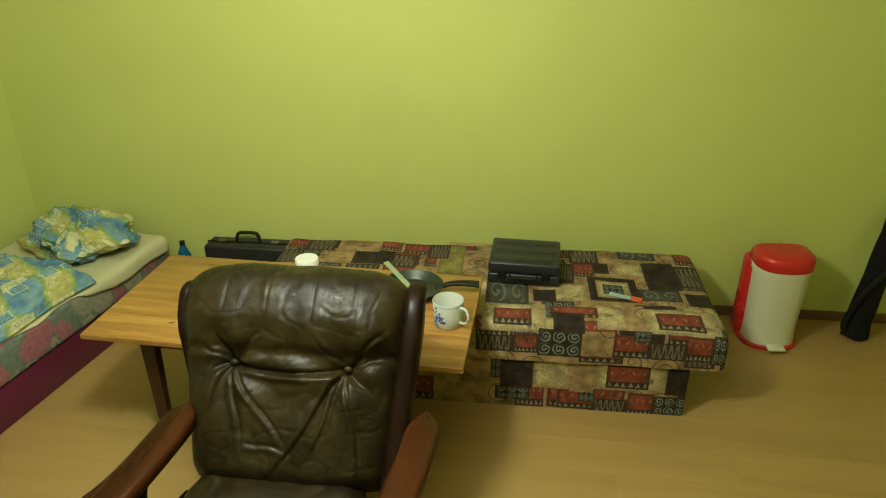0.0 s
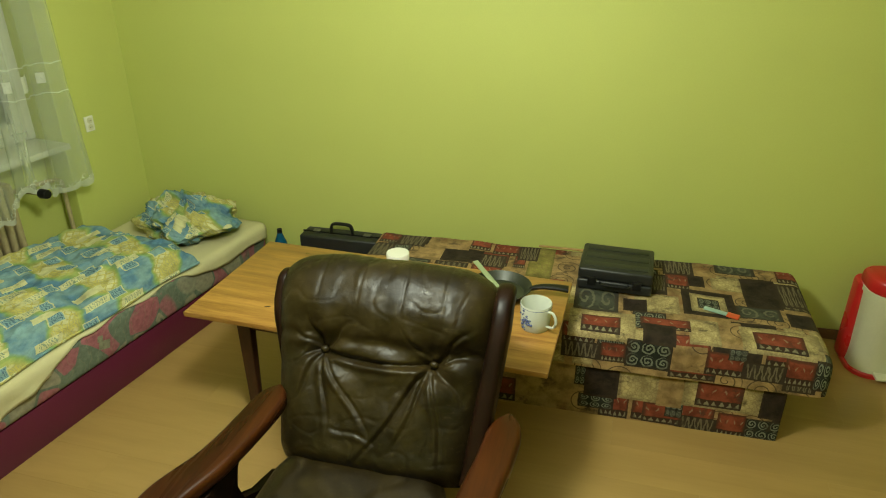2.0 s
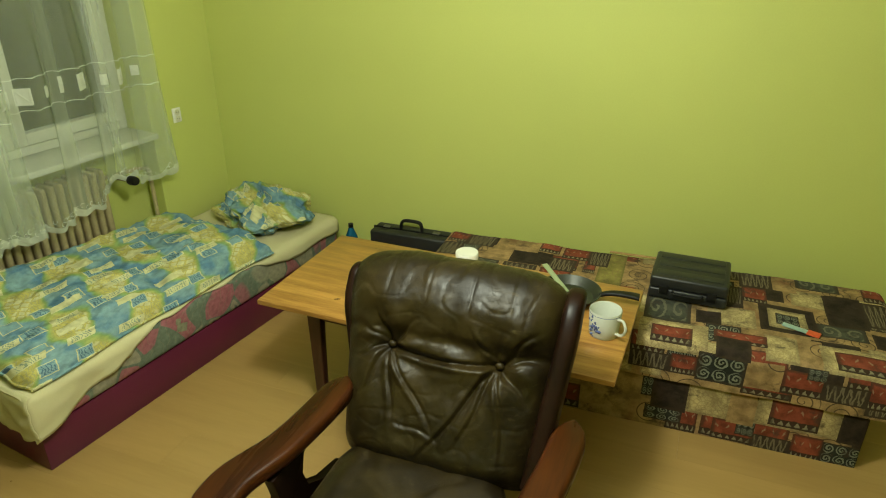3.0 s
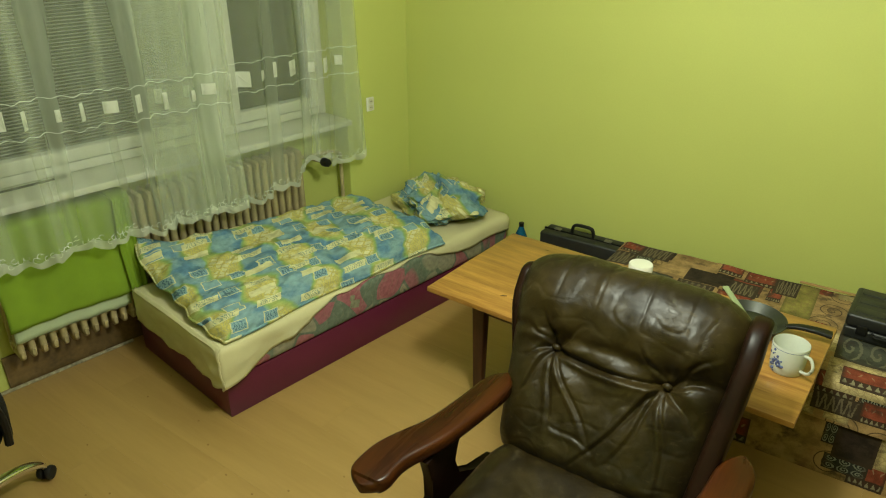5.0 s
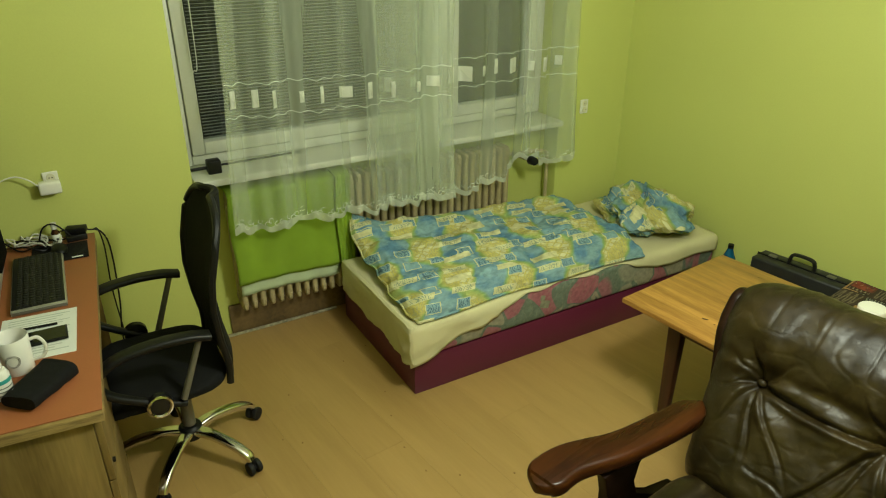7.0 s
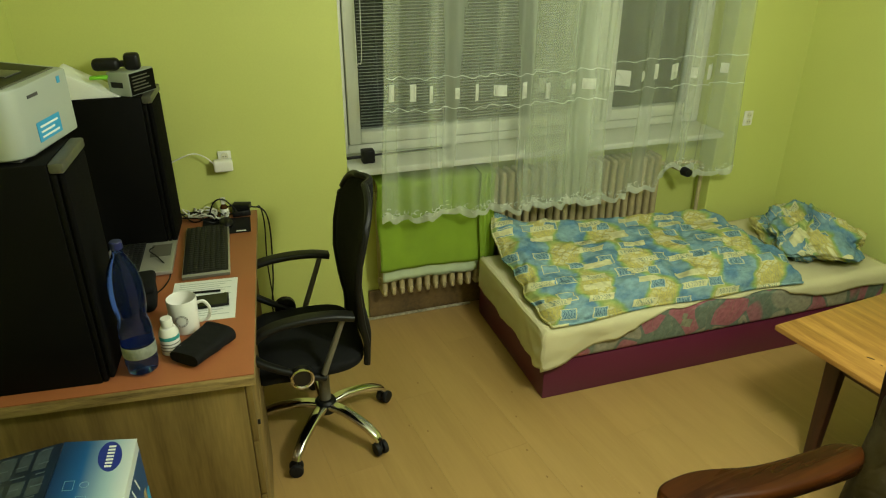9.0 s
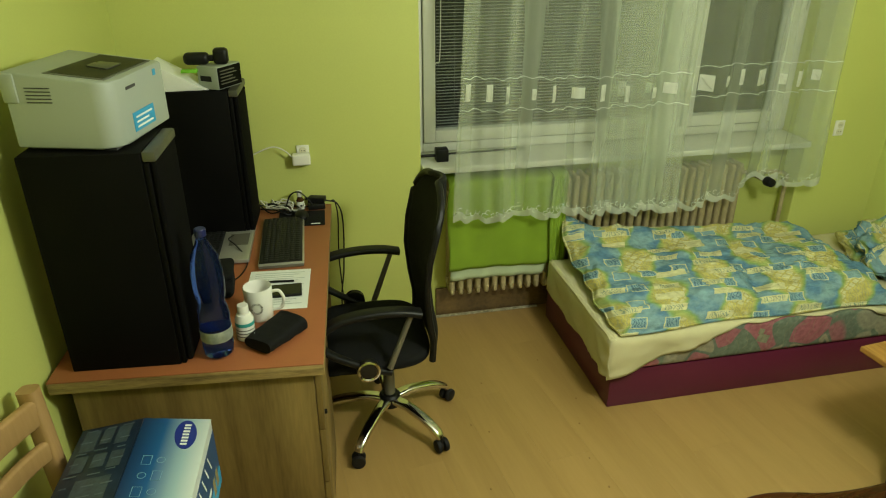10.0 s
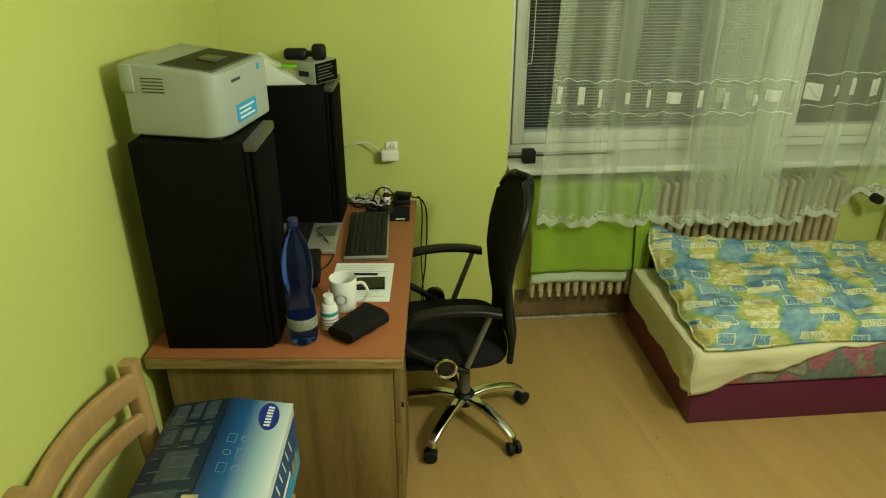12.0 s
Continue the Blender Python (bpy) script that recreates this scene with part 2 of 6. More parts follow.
M_SPEAKER = plain("black_speaker_vinyl", (0.0028, 0.0026, 0.0022), 0.6, var=0.2, scale=6, fine=300, bump=0.08, spec=0.10)
M_GRILLE = plain("black_grille_cloth", (0.0026, 0.0024, 0.0022), 0.9, var=0.3, scale=12, fine=600, bump=0.2, spec=0.08)
M_GREYPLATE = plain("grey_speaker_plate", (0.17, 0.16, 0.13), 0.45, 0.4, var=0.1)
M_MESH = plain("black_chair_mesh", (0.006, 0.006, 0.006), 0.85, var=0.3, scale=20, fine=700, bump=0.3, spec=0.2)
M_CHROME = plain("chrome", (0.72, 0.70, 0.66), 0.12, 1.0, var=0.05, bump=0.0)
M_RUBBER = plain("black_rubber", (0.008, 0.0075, 0.0075), 0.6, var=0.2, spec=0.3)
M_SHEET = plain("cream_sheet", (0.54, 0.50, 0.29), 0.85, var=0.06, scale=6, fine=350, bump=0.12)
M_RAD = plain("aged_radiator_paint", (0.40, 0.33, 0.175), 0.5, var=0.25, scale=9, fine=60, bump=0.15)
M_GREEN = plain("lime_towel", (0.225, 0.355, 0.022), 0.95, var=0.12, scale=8, fine=500, bump=0.5)
M_PALE = plain("pale_green_towel", (0.52, 0.62, 0.40), 0.95, var=0.1, scale=8, fine=500, bump=0.5)
M_RED = plain("red_plastic", (0.52, 0.018, 0.018), 0.3, var=0.08, scale=5, bump=0.02)
M_CREAM = plain("cream_plastic", (0.60, 0.58, 0.42), 0.35, var=0.05, scale=5, bump=0.02)
M_PORC = plain("white_porcelain", (0.76, 0.75, 0.68), 0.16, var=0.03, bump=0.0, coat=0.3)
M_PRINTER = plain("pale_printer_plastic", (0.335, 0.37, 0.315), 0.42, var=0.03, scale=4, fine=200, bump=0.02)
M_PAPER = plain("white_paper", (0.76, 0.78, 0.74), 0.7, var=0.04, bump=0.02)
M_SILVER = plain("silver_laptop", (0.45, 0.44, 0.40), 0.38, 0.6, var=0.05, fine=200, bump=0.02)
M_KEYS = plain("black_keys", (0.010, 0.010, 0.010), 0.5, var=0.2, spec=0.3)
M_SCREEN = plain("dark_glass_screen", (0.008, 0.009, 0.010), 0.12, var=0.1, bump=0.0)
M_BLUE = plain("sky_blue_print", (0.06, 0.30, 0.50), 0.5, var=0.1)
M_INK = plain("dark_print", (0.05, 0.05, 0.05), 0.6)

# ---- the room ----
WX = -3.22                                   # face of the window wall
SW = radians(8.5)                            # turn of the sofa wall
ROOM_SOFA = pose(WX, 3.11, 0, 0, 0, 8.5)     # along the sofa wall from the window corner
ROOM_DESK = pose(WX, -0.665, 0, 0, 0, -4.8)  # along the desk wall from the window corner
H = 2.62


def structure(name, bm, mat, m=Matrix(), label="", smooth=False):
    ob = part(name, bm, mat, None, "", smooth)
    ob.matrix_basis = m
    return tagged(ob, label, "structure", kind="structure")


# floor bed under the planks
structure("floor", box(-3.7, 2.2, -1.4, 4.3, -0.12, -0.006), M_JOINT, label="pale honey laminate plank floor with thin dark joints")
bm = box(-0.6, 5.7, 0, 0.25, 0, H)
structure("wall_north", bm, M_WALL, ROOM_SOFA, "lime green painted plaster wall")
structure("wall_south", box(-0.6, 5.7, -0.25, 0, 0, H), M_WALL, ROOM_DESK, "lime green painted plaster wall")
structure("wall_east", box(1.95, 2.2, -1.3, 4.2, 0, H), M_WALL, label="lime green painted plaster wall")
structure("ceiling", box(-3.7, 2.2, -1.4, 4.3, H, H + 0.15), M_CEIL, label="plain white ceiling")
# window wall: piers, lintel, thin wall behind the radiator
N0, N1, SILL, TOP = 0.565, 2.62, 0.862, 2.20
bm = box(WX - 0.36, WX, -1.0, N0, 0, H, 0.006)
box(WX - 0.36, WX, N1, 3.5, 0, H, 0.006, bm=bm)
box(WX - 0.36, WX, N0, N1, TOP, H, bm=bm)
box(WX - 0.36, WX - 0.12, N0, N1, 0, SILL - 0.002, bm=bm)
structure("wall_west", bm, M_WALL, label="lime green wall with a window and a radiator niche")
# skirting
structure("baseboard", box(0.75, 5.1, -0.014, -0.001, 0, 0.055, 0.003), M_SKIRT, ROOM_SOFA, "narrow brown wooden skirting board")

# window
win = thing("window_1", "white framed window with dark night panes and a wide sill", "window", kind="structure")
FX = WX - 0.20


def frame_bars(y0, y1, z0, z1, w, x0, x1):
    bm = box(x0, x1, y0, y0 + w, z0, z1, 0.006)
    box(x0, x1, y1 - w, y1, z0, z1, 0.006, bm=bm)
    box(x0 + 0.002, x1 - 0.002, y0 + w, y1 - w, z0, z0 + w, 0.006, bm=bm)
    box(x0 + 0.002, x1 - 0.002, y0 + w, y1 - w, z1 - w, z1, 0.006, bm=bm)
    return bm


part("window_frame", frame_bars(N0 + 0.001, N1 - 0.001, 0.895, TOP - 0.001, 0.045, FX - 0.06, FX + 0.01), M_WHITE, win)
part("mullion", box(FX - 0.055, FX + 0.012, 1.93, 1.985, 0.942, TOP - 0.05, 0.006), M_WHITE, win)
sashes = ((N0 + 0.05, 1.925), (1.99, N1 - 0.05))
m, n, l, b = nodes_of("window_glass")
b.inputs["Base Color"].default_value, b.inputs["Roughness"].default_value = (0.9, 0.95, 0.92, 1), 0.02
b.inputs["Transmission Weight"].default_value, b.inputs["IOR"].default_value = 1.0, 1.45
M_GLASS = m
for y0, y1 in sashes:
    sash = part("sash", frame_bars(y0, y1, 0.945, TOP - 0.05, 0.058, FX - 0.045, FX + 0.022), M_WHITE, win)
    pane = part("pane", box(FX - 0.02, FX - 0.014, y0 + 0.05, y1 - 0.05, 0.995, TOP - 0.10), M_GLASS, sash, smooth=False)
    pane.visible_shadow = False
part("window_sill", box(FX - 0.02, WX + 0.05, N0 + 0.003, N1 - 0.003, SILL, 0.894, 0.006), M_WHITE, win)
M_NIGHT = plain("night_dark", (0.05, 0.055, 0.045), 0.9, var=0.5, scale=2.0, bump=0)
structure("backdrop", box(-6.0, -5.9, -3, 7, -0.5, 5), M_NIGHT, label="dark night outside the window")

# blind behind the wide pane
bar = plain("grey_blind_slat", (0.24, 0.24, 0.21), 0.5, var=0.08)
blind = thing("window_blind", "grey horizontal slat blind behind the window pane", "blind", pose(FX - 0.05, 0, 0))
slat = mesh_of("slat", box(-0.006, 0.006, 0.69, 1.855, -0.0006, 0.0006), bar, False)
for i in range(74):
    ob = new("slat", slat)
    ob.parent = blind
    ob.matrix_basis = pose(0, 0, 1.006 + i * 0.0149, 0, 6, 0)
for y in (0.78, 1.30, 1.78):
    part("ladder_cord", rod((0, y, 1.0), (0, y, 2.12), 0.0012, seg=6), bar, blind)
part("pull_cord", tube([(0.085, 0.70, 2.12), (0.085, 0.695, 1.6), (0.086, 0.690, 1.36), (0.087, 0.675, 1.335), (0.086, 0.664, 1.36), (0.085, 0.668, 1.7)], 0.0022), M_WHITE, blind, "thin white pull cord")
part("bottom_rail", box(-0.010, 0.010, 0.69, 1.855, 0.990, 1.002, 0.002), bar, blind)
win_catch = thing("window_catch", "black window stay resting on the white sill", "window stay", pose(WX - 0.055, 0.675, 0.894))
part("block", box(-0.028, 0.028, -0.030, 0.030, 0, 0.062, 0.006), M_BLACK, win_catch)
part("bar", box(-0.008, 0.006, -0.105, -0.031, 0.022, 0.034, 0.002), M_BLACK, win_catch)
part("rod", rod((-0.012, 0.031, 0.028), (-0.02, 0.42, 0.028), 0.005), M_BLACK, win_catch)

M_SCUFF = plain("scuffed_strip", (0.34, 0.30, 0.21), 0.6, var=0.6, scale=38, bump=0.1)
# added board standing in for the brown zone under the radiator, tone uneven
M_KICK = plain("blotchy_brown_panel", (0.125, 0.078, 0.028), 0.30, var=0.7, scale=6, fine=50, bump=0.08)
structure("trim", box(WX - 0.118, WX - 0.106, N0 + 0.09, 1.30, 0.001, 0.165, 0.002), M_KICK, label="blotchy brown board added below the radiator")
# cast-iron radiator in the niche
rad = thing("radiator", "old column radiator in flaking brownish paint under the window", "radiator", pose(-3.272, 0, 0))


def rib():
    bm = bmesh.new()
    for x in (-0.036, 0.036):
        sweep([Vector((x, 0, 0.205)), Vector((x, 0, 0.755))], rounded(0.046, 0.030, 0.014), side=(1, 0, 0), bm=bm)
    for z in (0.205, 0.755):
        sweep([Vector((-0.062, 0, z)), Vector((-0.05, 0, z)), Vector((0.05, 0, z)), Vector((0.062, 0, z))], lambda t: rounded(0.024 if 0.2 < t < 0.8 else 0.016, 0.056 if 0.2 < t < 0.8 else 0.03, 0.008), side=(0, 1, 0), bm=bm)
    for z in (0.245, 0.72):
        rod((0, -0.0225, z), (0, 0.0225, z), 0.021, seg=10, bm=bm)
    return mesh_of("section", bm, M_RAD)


rib_mesh = rib()
for i in range(35):
    ob = new("section", rib_mesh)
    ob.parent = rad
    ob.location = (0, 0.72 + 0.0455 * i, 0)
bm = tube([(0.0, 2.29, 0.72), (0.02, 2.36, 0.72), (0.03, 2.50, 0.715), (0.03, 2.565, 0.69), (0.03, 2.57, 0.60), (0.03, 2.572, 0.002)], 0.011)
part("pipe", bm, M_RAD, rad, "painted heating pipe")
valve = part("valve", rod((0.032, 2.335, 0.722), (0.172, 2.335, 0.728), 0.014), M_CHROME, rad)
part("knob", rod((0.174, 2.335, 0.728), (0.222, 2.335, 0.730), 0.025, 0.022, 20, bevel=0.005), M_BLACK, valve, "round black valve knob")
part("foot_rail", box(-0.045, -0.030, N0 + 0.004, 1.22, 0.001, 0.012, 0.002), M_SCUFF, rad, "scuffed white strip along the floor")


def towel(name, label, y0, y1, zt, zb, mat, x, wob):
    """A towel folded over the radiator's top with its front flap hanging."""
    def f(u, v):
        y = y0 + (y1 - y0) * u + 0.006 * math.sin(9 * v + u)
        s = v * (zt - zb + 0.16)
        if s < 0.16:
            return Vector((x - 0.16 + s, y, zt + 0.012 * math.sin(math.pi * s / 0.16)))
        k = s - 0.16
        return Vector((x + 0.012 * math.sin(7 * u + 1) * k * wob + 0.004 * math.sin(23 * u), y, zt - k + 0.004 * math.sin(5 * u + 0.5) * v))
    bm = grid(36, 30, f)
    ob = solo(name, bm, mat, label, "towel", sharp=80)
    ob.modifiers.new("cloth", "SOLIDIFY").thickness = 0.007
    return ob


towel("towel", "pale green towel hanging under a lime towel on the radiator", 0.700, 1.215, 0.792, 0.274, M_PALE, -3.198, 0.6)
towel("towel", "lime green terry towel hung over the radiator", 0.690, 1.228, 0.803, 0.338, M_GREEN, -3.186, 1.0)
towel("towel", "narrow folded lime towel hanging on the radiator", 1.205, 1.288, 0.812, 0.268, M_GREEN, -3.160, 0.5)

# ---- sheer curtain ----
def sheer(name, col, alpha, swing):
    """Thin voile: woven denser and thinner in upright streaks where it gathers."""
    m, n, l, b = nodes_of(name)
    out = n["Material Output"]
    tr, df, tl = n.new("ShaderNodeBsdfTransparent"), n.new("ShaderNodeBsdfDiffuse"), n.new("ShaderNodeBsdfTranslucent")
    tc, mp, w, g = n.new("ShaderNodeTexCoord"), n.new("ShaderNodeMapping"), n.new("ShaderNodeTexNoise"), n.new("ShaderNodeTexNoise")
    mp.inputs["Scale"].default_value = (0.2, 1.0, 0.03)
    w.inputs["Scale"].default_value, w.inputs["Detail"].default_value, w.inputs["Distortion"].default_value = 4.6, 2, 0.3
    g.inputs["Scale"].default_value = 60
    l.new(tc.outputs["Object"], mp.inputs["Vector"])
    l.new(mp.outputs[0], w.inputs["Vector"]); l.new(mp.outputs[0], g.inputs["Vector"])
    df.inputs[0].default_value = tl.inputs[0].default_value = (*col, 1)
    a, c, r, ad = n.new("ShaderNodeMixShader"), n.new("ShaderNodeMixShader"), n.new("ShaderNodeMapRange"), n.new("ShaderNodeMath")
    a.inputs[0].default_value = 0.30
    l.new(df.outputs[0], a.inputs[1]); l.new(tl.outputs[0], a.inputs[2])
    ad.operation = "MULTIPLY_ADD"; ad.inputs[1].default_value = 0.14
    l.new(g.outputs["Fac"], ad.inputs[0]); l.new(w.outputs["Fac"], ad.inputs[2])
    r.inputs[1].default_value, r.inputs[2].default_value = 0.56, 0.82          # few dense gathers, the rest thin
    r.inputs[3].default_value, r.inputs[4].default_value = alpha - swing * 0.35, alpha + swing
    l.new(ad.outputs[0], r.inputs[0]); l.new(r.outputs[0], c.inputs[0])
    l.new(tr.outputs[0], c.inputs[1]); l.new(a.outputs[0], c.inputs[2])
    l.new(c.outputs[0], out.inputs["Surface"])
    return m


M_MOTIF = sheer("embroidered_patch", (0.80, 0.82, 0.72), 0.86, 0.08)
M_SHEER, M_LACE, M_THREAD = sheer("sheer_voile", (0.64, 0.70, 0.54), 0.33, 0.14), sheer("lace_edge", (0.74, 0.77, 0.66), 0.60, 0.1), plain("white_thread", (0.72, 0.75, 0.67), 0.7, var=0.05)
curtain = thing("curtain", "sheer white voile curtain with embroidered band and scalloped lace hem", "curtain", pose(-3.085, 0, 0))


def fold(y, z, k):
    d = 0.35 + 0.65 * min(1, max(0, (2.5 - z) / 1.8))
    return d * (0.030 * math.sin(2 * math.pi * y / 0.215 + k + 0.8 * math.sin(3 * y)) + 0.010 * math.sin(2 * math.pi * y / 0.075 + 2 * k + z)) - 0.035 * k


def hem(y, k):
    b = float(np.interp(y, (0.69, 0.75, 1.0, 1.4, 1.9, 2.15, 2.29, 2.37, 2.44, 2.63), (0.690, 0.655, 0.672, 0.630, 0.622, 0.655, 0.745, 0.745, 0.672, 0.690)))
    return b - 0.020 * abs(math.sin(math.pi * y / 0.082)) + 0.010 * math.sin(5 * y + k)


def hang(y, z, k, off=0.0):
    flare = (0.030 - 0.085 * max(0, 1.25 - z)) * math.exp(-(y - 0.695) / 0.14) if k == 0 else 0.10 * max(0, 1.2 - z) * math.exp(-(2.63 - y) / 0.10)
    return Vector((fold(y, z, k) + off, y + flare + 0.012 * math.sin(4 * z + 9 * k) * (1 if z < 1.6 else 0.6), z))


for k, (y0, y1, nu) in enumerate(((0.695, 1.83, 190), (1.43, 2.63, 190))):
    hang_sheet = part("drop", grid(nu, 40, lambda u, v: hang(y0 + u * (y1 - y0), hem(y0 + u * (y1 - y0), k) + 0.001 + v * (2.612 - hem(y0 + u * (y1 - y0), k)), k)), M_SHEER, curtain, sharp=180)
    part("lace_hem", grid(nu, 5, lambda u, v: hang(y0 + u * (y1 - y0), hem(y0 + u * (y1 - y0), k) + v * (0.034 + 0.010 * math.sin(40 * u)), k, 0.003)), M_LACE, hang_sheet, "white lace hem", sharp=180)
    # doubled cloth where the curtain is gathered
    for ya, yb in (((0.715, 0.785), (0.925, 0.968), (1.255, 1.285), (1.45, 1.825), (1.52, 1.62)) if k == 0 else ((2.30, 2.335), (2.46, 2.62))):
        part("gather", grid(max(6, int((yb - ya) / 0.008)), 40, lambda u, v: hang(ya + u * (yb - ya) + 0.012 * math.sin(2.2 * v + 9 * ya) * (0.3 + v), hem(ya + u * (yb - ya), k) + 0.02 + v * (2.59 - hem(ya + u * (yb - ya), k)), k, -0.010)), M_SHEER, hang_sheet, sharp=180)
    for ya, yb in ((y0, y0 + 0.028), (y1 - 0.028, y1)):
        part("side_hem", grid(3, 40, lambda u, v: hang(ya + u * (yb - ya), hem(ya, k) + 0.03 + v * (2.58 - hem(ya, k)), k, 0.003)), M_SHEER, hang_sheet, "turned side hem", sharp=180)
    bm = bmesh.new()
    for j in range(int((y1 - y0) / 0.041)):
        y = y0 + 0.02 + j * 0.041
        for q in range(2):
            c = hang(y + 0.018 * q, hem(y, k) + 0.038 + 0.014 * q, k, 0.004)
            tube([c + Vector((0, 0.011 * math.cos(a), 0.011 * math.sin(a))) for a in np.linspace(0.4 + j % 3, 4.6 + j % 3, 6)], 0.0010, bm=bm, seg=4, steps=2)
    part("lace_hem", bm, M_THREAD, hang_sheet, "small embroidered scrolls above the hem")["kind"] = "stuff"
    for zz in (1.305, 1.165):
        line = [hang(y, zz + 0.009 * abs(math.sin(math.pi * y / 0.075)) + 0.010 * math.sin(3.1 * y + k), k, 0.004) for y in np.arange(y0 + 0.01, y1 - 0.01, 0.012)]
        part("embroidered_line", sweep(line, circle(0.0012, 5)), M_THREAD, hang_sheet)
    rnd = random.Random(11 + k)
    y = y0 + 0.05
    while y < y1 - 0.06:
        w, h = rnd.choice((0.02, 0.03, 0.055)), rnd.choice((0.05, 0.065, 0.075))
        zc = 1.238 + 0.014 * math.sin(3.1 * y + k) + rnd.uniform(-0.01, 0.01)
        bm = grid(4, 3, lambda u, v: hang(y + (u - 0.5) * w, zc + (v - 0.5) * h, k, 0.003))
        p0 = [hang(y + a * w * 0.36, zc + b * h * 0.36, k, 0.006) for a, b in ((-1, -1), (-1, 1), (1, -1), (1, 1))]
        for p in zip(p0, p0[1:]):
            sweep(list(p), circle(0.002, 4), bm=bm)
        part("embroidered_square", bm, M_MOTIF, hang_sheet, sharp=180)
        y += rnd.choice((0.085, 0.105, 0.13))

# ---- bed by the window ----
def quilt_material(name, stops, cell, seed, paper, ink, share=0.5, line=2.4, bend=0.45):
    """Printed cotton: soft watercolour patches with small tilted squares and pen strokes."""
    m, n, l, b = nodes_of(name)
    tc, mp = n.new("ShaderNodeTexCoord"), n.new("ShaderNodeMapping")
    mp.inputs["Location"].default_value = (seed, seed * 0.7, 0)
    l.new(tc.outputs["UV"], mp.inputs["Vector"])
    warp = n.new("ShaderNodeTexNoise"); warp.inputs["Scale"].default_value, warp.inputs["Detail"].default_value = cell * 1.6, 3
    l.new(mp.outputs[0], warp.inputs["Vector"])
    off = n.new("ShaderNodeVectorMath"); off.operation = "MULTIPLY_ADD"
    l.new(warp.outputs["Color"], off.inputs[0]); off.inputs[1].default_value = (bend / cell, bend / cell, 0)
    l.new(mp.outputs[0], off.inputs[2])
    v = n.new("ShaderNodeTexVoronoi"); v.feature = "SMOOTH_F1"
    v.inputs["Scale"].default_value, v.inputs["Randomness"].default_value, v.inputs["Smoothness"].default_value = cell, 0.9, 0.42
    l.new(off.outputs[0], v.inputs["Vector"])
    sep = n.new("ShaderNodeSeparateColor"); l.new(v.outputs["Color"], sep.inputs[0])
    r = ramp(n, stops); l.new(sep.outputs[0], r.inputs[0])
    # tilted squares
    mp2 = n.new("ShaderNodeMapping"); mp2.inputs["Rotation"].default_value = (0, 0, -0.3)
    wob = n.new("ShaderNodeVectorMath"); wob.operation = "MULTIPLY_ADD"
    l.new(warp.outputs["Color"], wob.inputs[0]); wob.inputs[1].default_value = (0.10 / cell, 0.10 / cell, 0)
    l.new(tc.outputs["UV"], wob.inputs[2]); l.new(wob.outputs[0], mp2.inputs["Vector"])
    v2 = n.new("ShaderNodeTexVoronoi"); v2.distance = "CHEBYCHEV"
    v2.inputs["Scale"].default_value, v2.inputs["Randomness"].default_value = cell * 1.35, 0.6
    l.new(mp2.outputs[0], v2.inputs["Vector"])
    sq = ramp(n, [(0.36, (1, 1, 1)), (0.39, (0, 0, 0))]); l.new(v2.outputs["Distance"], sq.inputs[0])
    rim = ramp(n, [(0.30, (0, 0, 0)), (0.325, (1, 1, 1)), (0.375, (1, 1, 1)), (0.395, (0, 0, 0))]); l.new(v2.outputs["Distance"], rim.inputs[0])
    sep2 = n.new("ShaderNodeSeparateColor"); l.new(v2.outputs["Color"], sep2.inputs[0])
    pick = n.new("ShaderNodeMath"); pick.operation = "LESS_THAN"; pick.inputs[1].default_value = share
    l.new(sep2.outputs[1], pick.inputs[0])
    msk, mrim = n.new("ShaderNodeMath"), n.new("ShaderNodeMath")
    msk.operation = mrim.operation = "MULTIPLY"
    l.new(sq.outputs[0], msk.inputs[0]); l.new(pick.outputs[0], msk.inputs[1])
    l.new(rim.outputs[0], mrim.inputs[0]); l.new(pick.outputs[0], mrim.inputs[1])
    pr = ramp(n, [(i / len(paper), c) for i, c in enumerate(paper)], "CONSTANT"); l.new(sep2.outputs[0], pr.inputs[0])
    pen = n.new("ShaderNodeTexWave")
    pen.inputs["Scale"].default_value, pen.inputs["Distortion"].default_value, pen.inputs["Detail"].default_value, pen.inputs["Detail Scale"].default_value = cell * line, 11, 3, 1.6
    l.new(tc.outputs["UV"], pen.inputs["Vector"])
    stroke = ramp(n, [(0.60, (0, 0, 0)), (0.75, (1, 1, 1))]); l.new(pen.outputs["Fac"], stroke.inputs[0])
    inked = n.new("ShaderNodeMix"); inked.data_type = "RGBA"
    half = n.new("ShaderNodeMath"); half.operation = "MULTIPLY"; half.inputs[1].default_value = 0.55
    l.new(stroke.outputs[0], half.inputs[0]); l.new(half.outputs[0], inked.inputs["Factor"])
    l.new(pr.outputs[0], inked.inputs["A"]); inked.inputs["B"].default_value = (*ink, 1)
    mx = n.new("ShaderNodeMix"); mx.data_type = "RGBA"
    l.new(msk.outputs[0], mx.inputs["Factor"]); l.new(r.outputs[0], mx.inputs["A"]); l.new(inked.outputs["Result"], mx.inputs["B"])
    edge = n.new("ShaderNodeMix"); edge.data_type = "RGBA"
    fe = n.new("ShaderNodeMath"); fe.operation = "MULTIPLY"; fe.inputs[1].default_value = 0.6
    l.new(mrim.outputs[0], fe.inputs[0]); l.new(fe.outputs[0], edge.inputs["Factor"])
    l.new(mx.outputs["Result"], edge.inputs["A"]); edge.inputs["B"].default_value = (*paper[-1], 1)
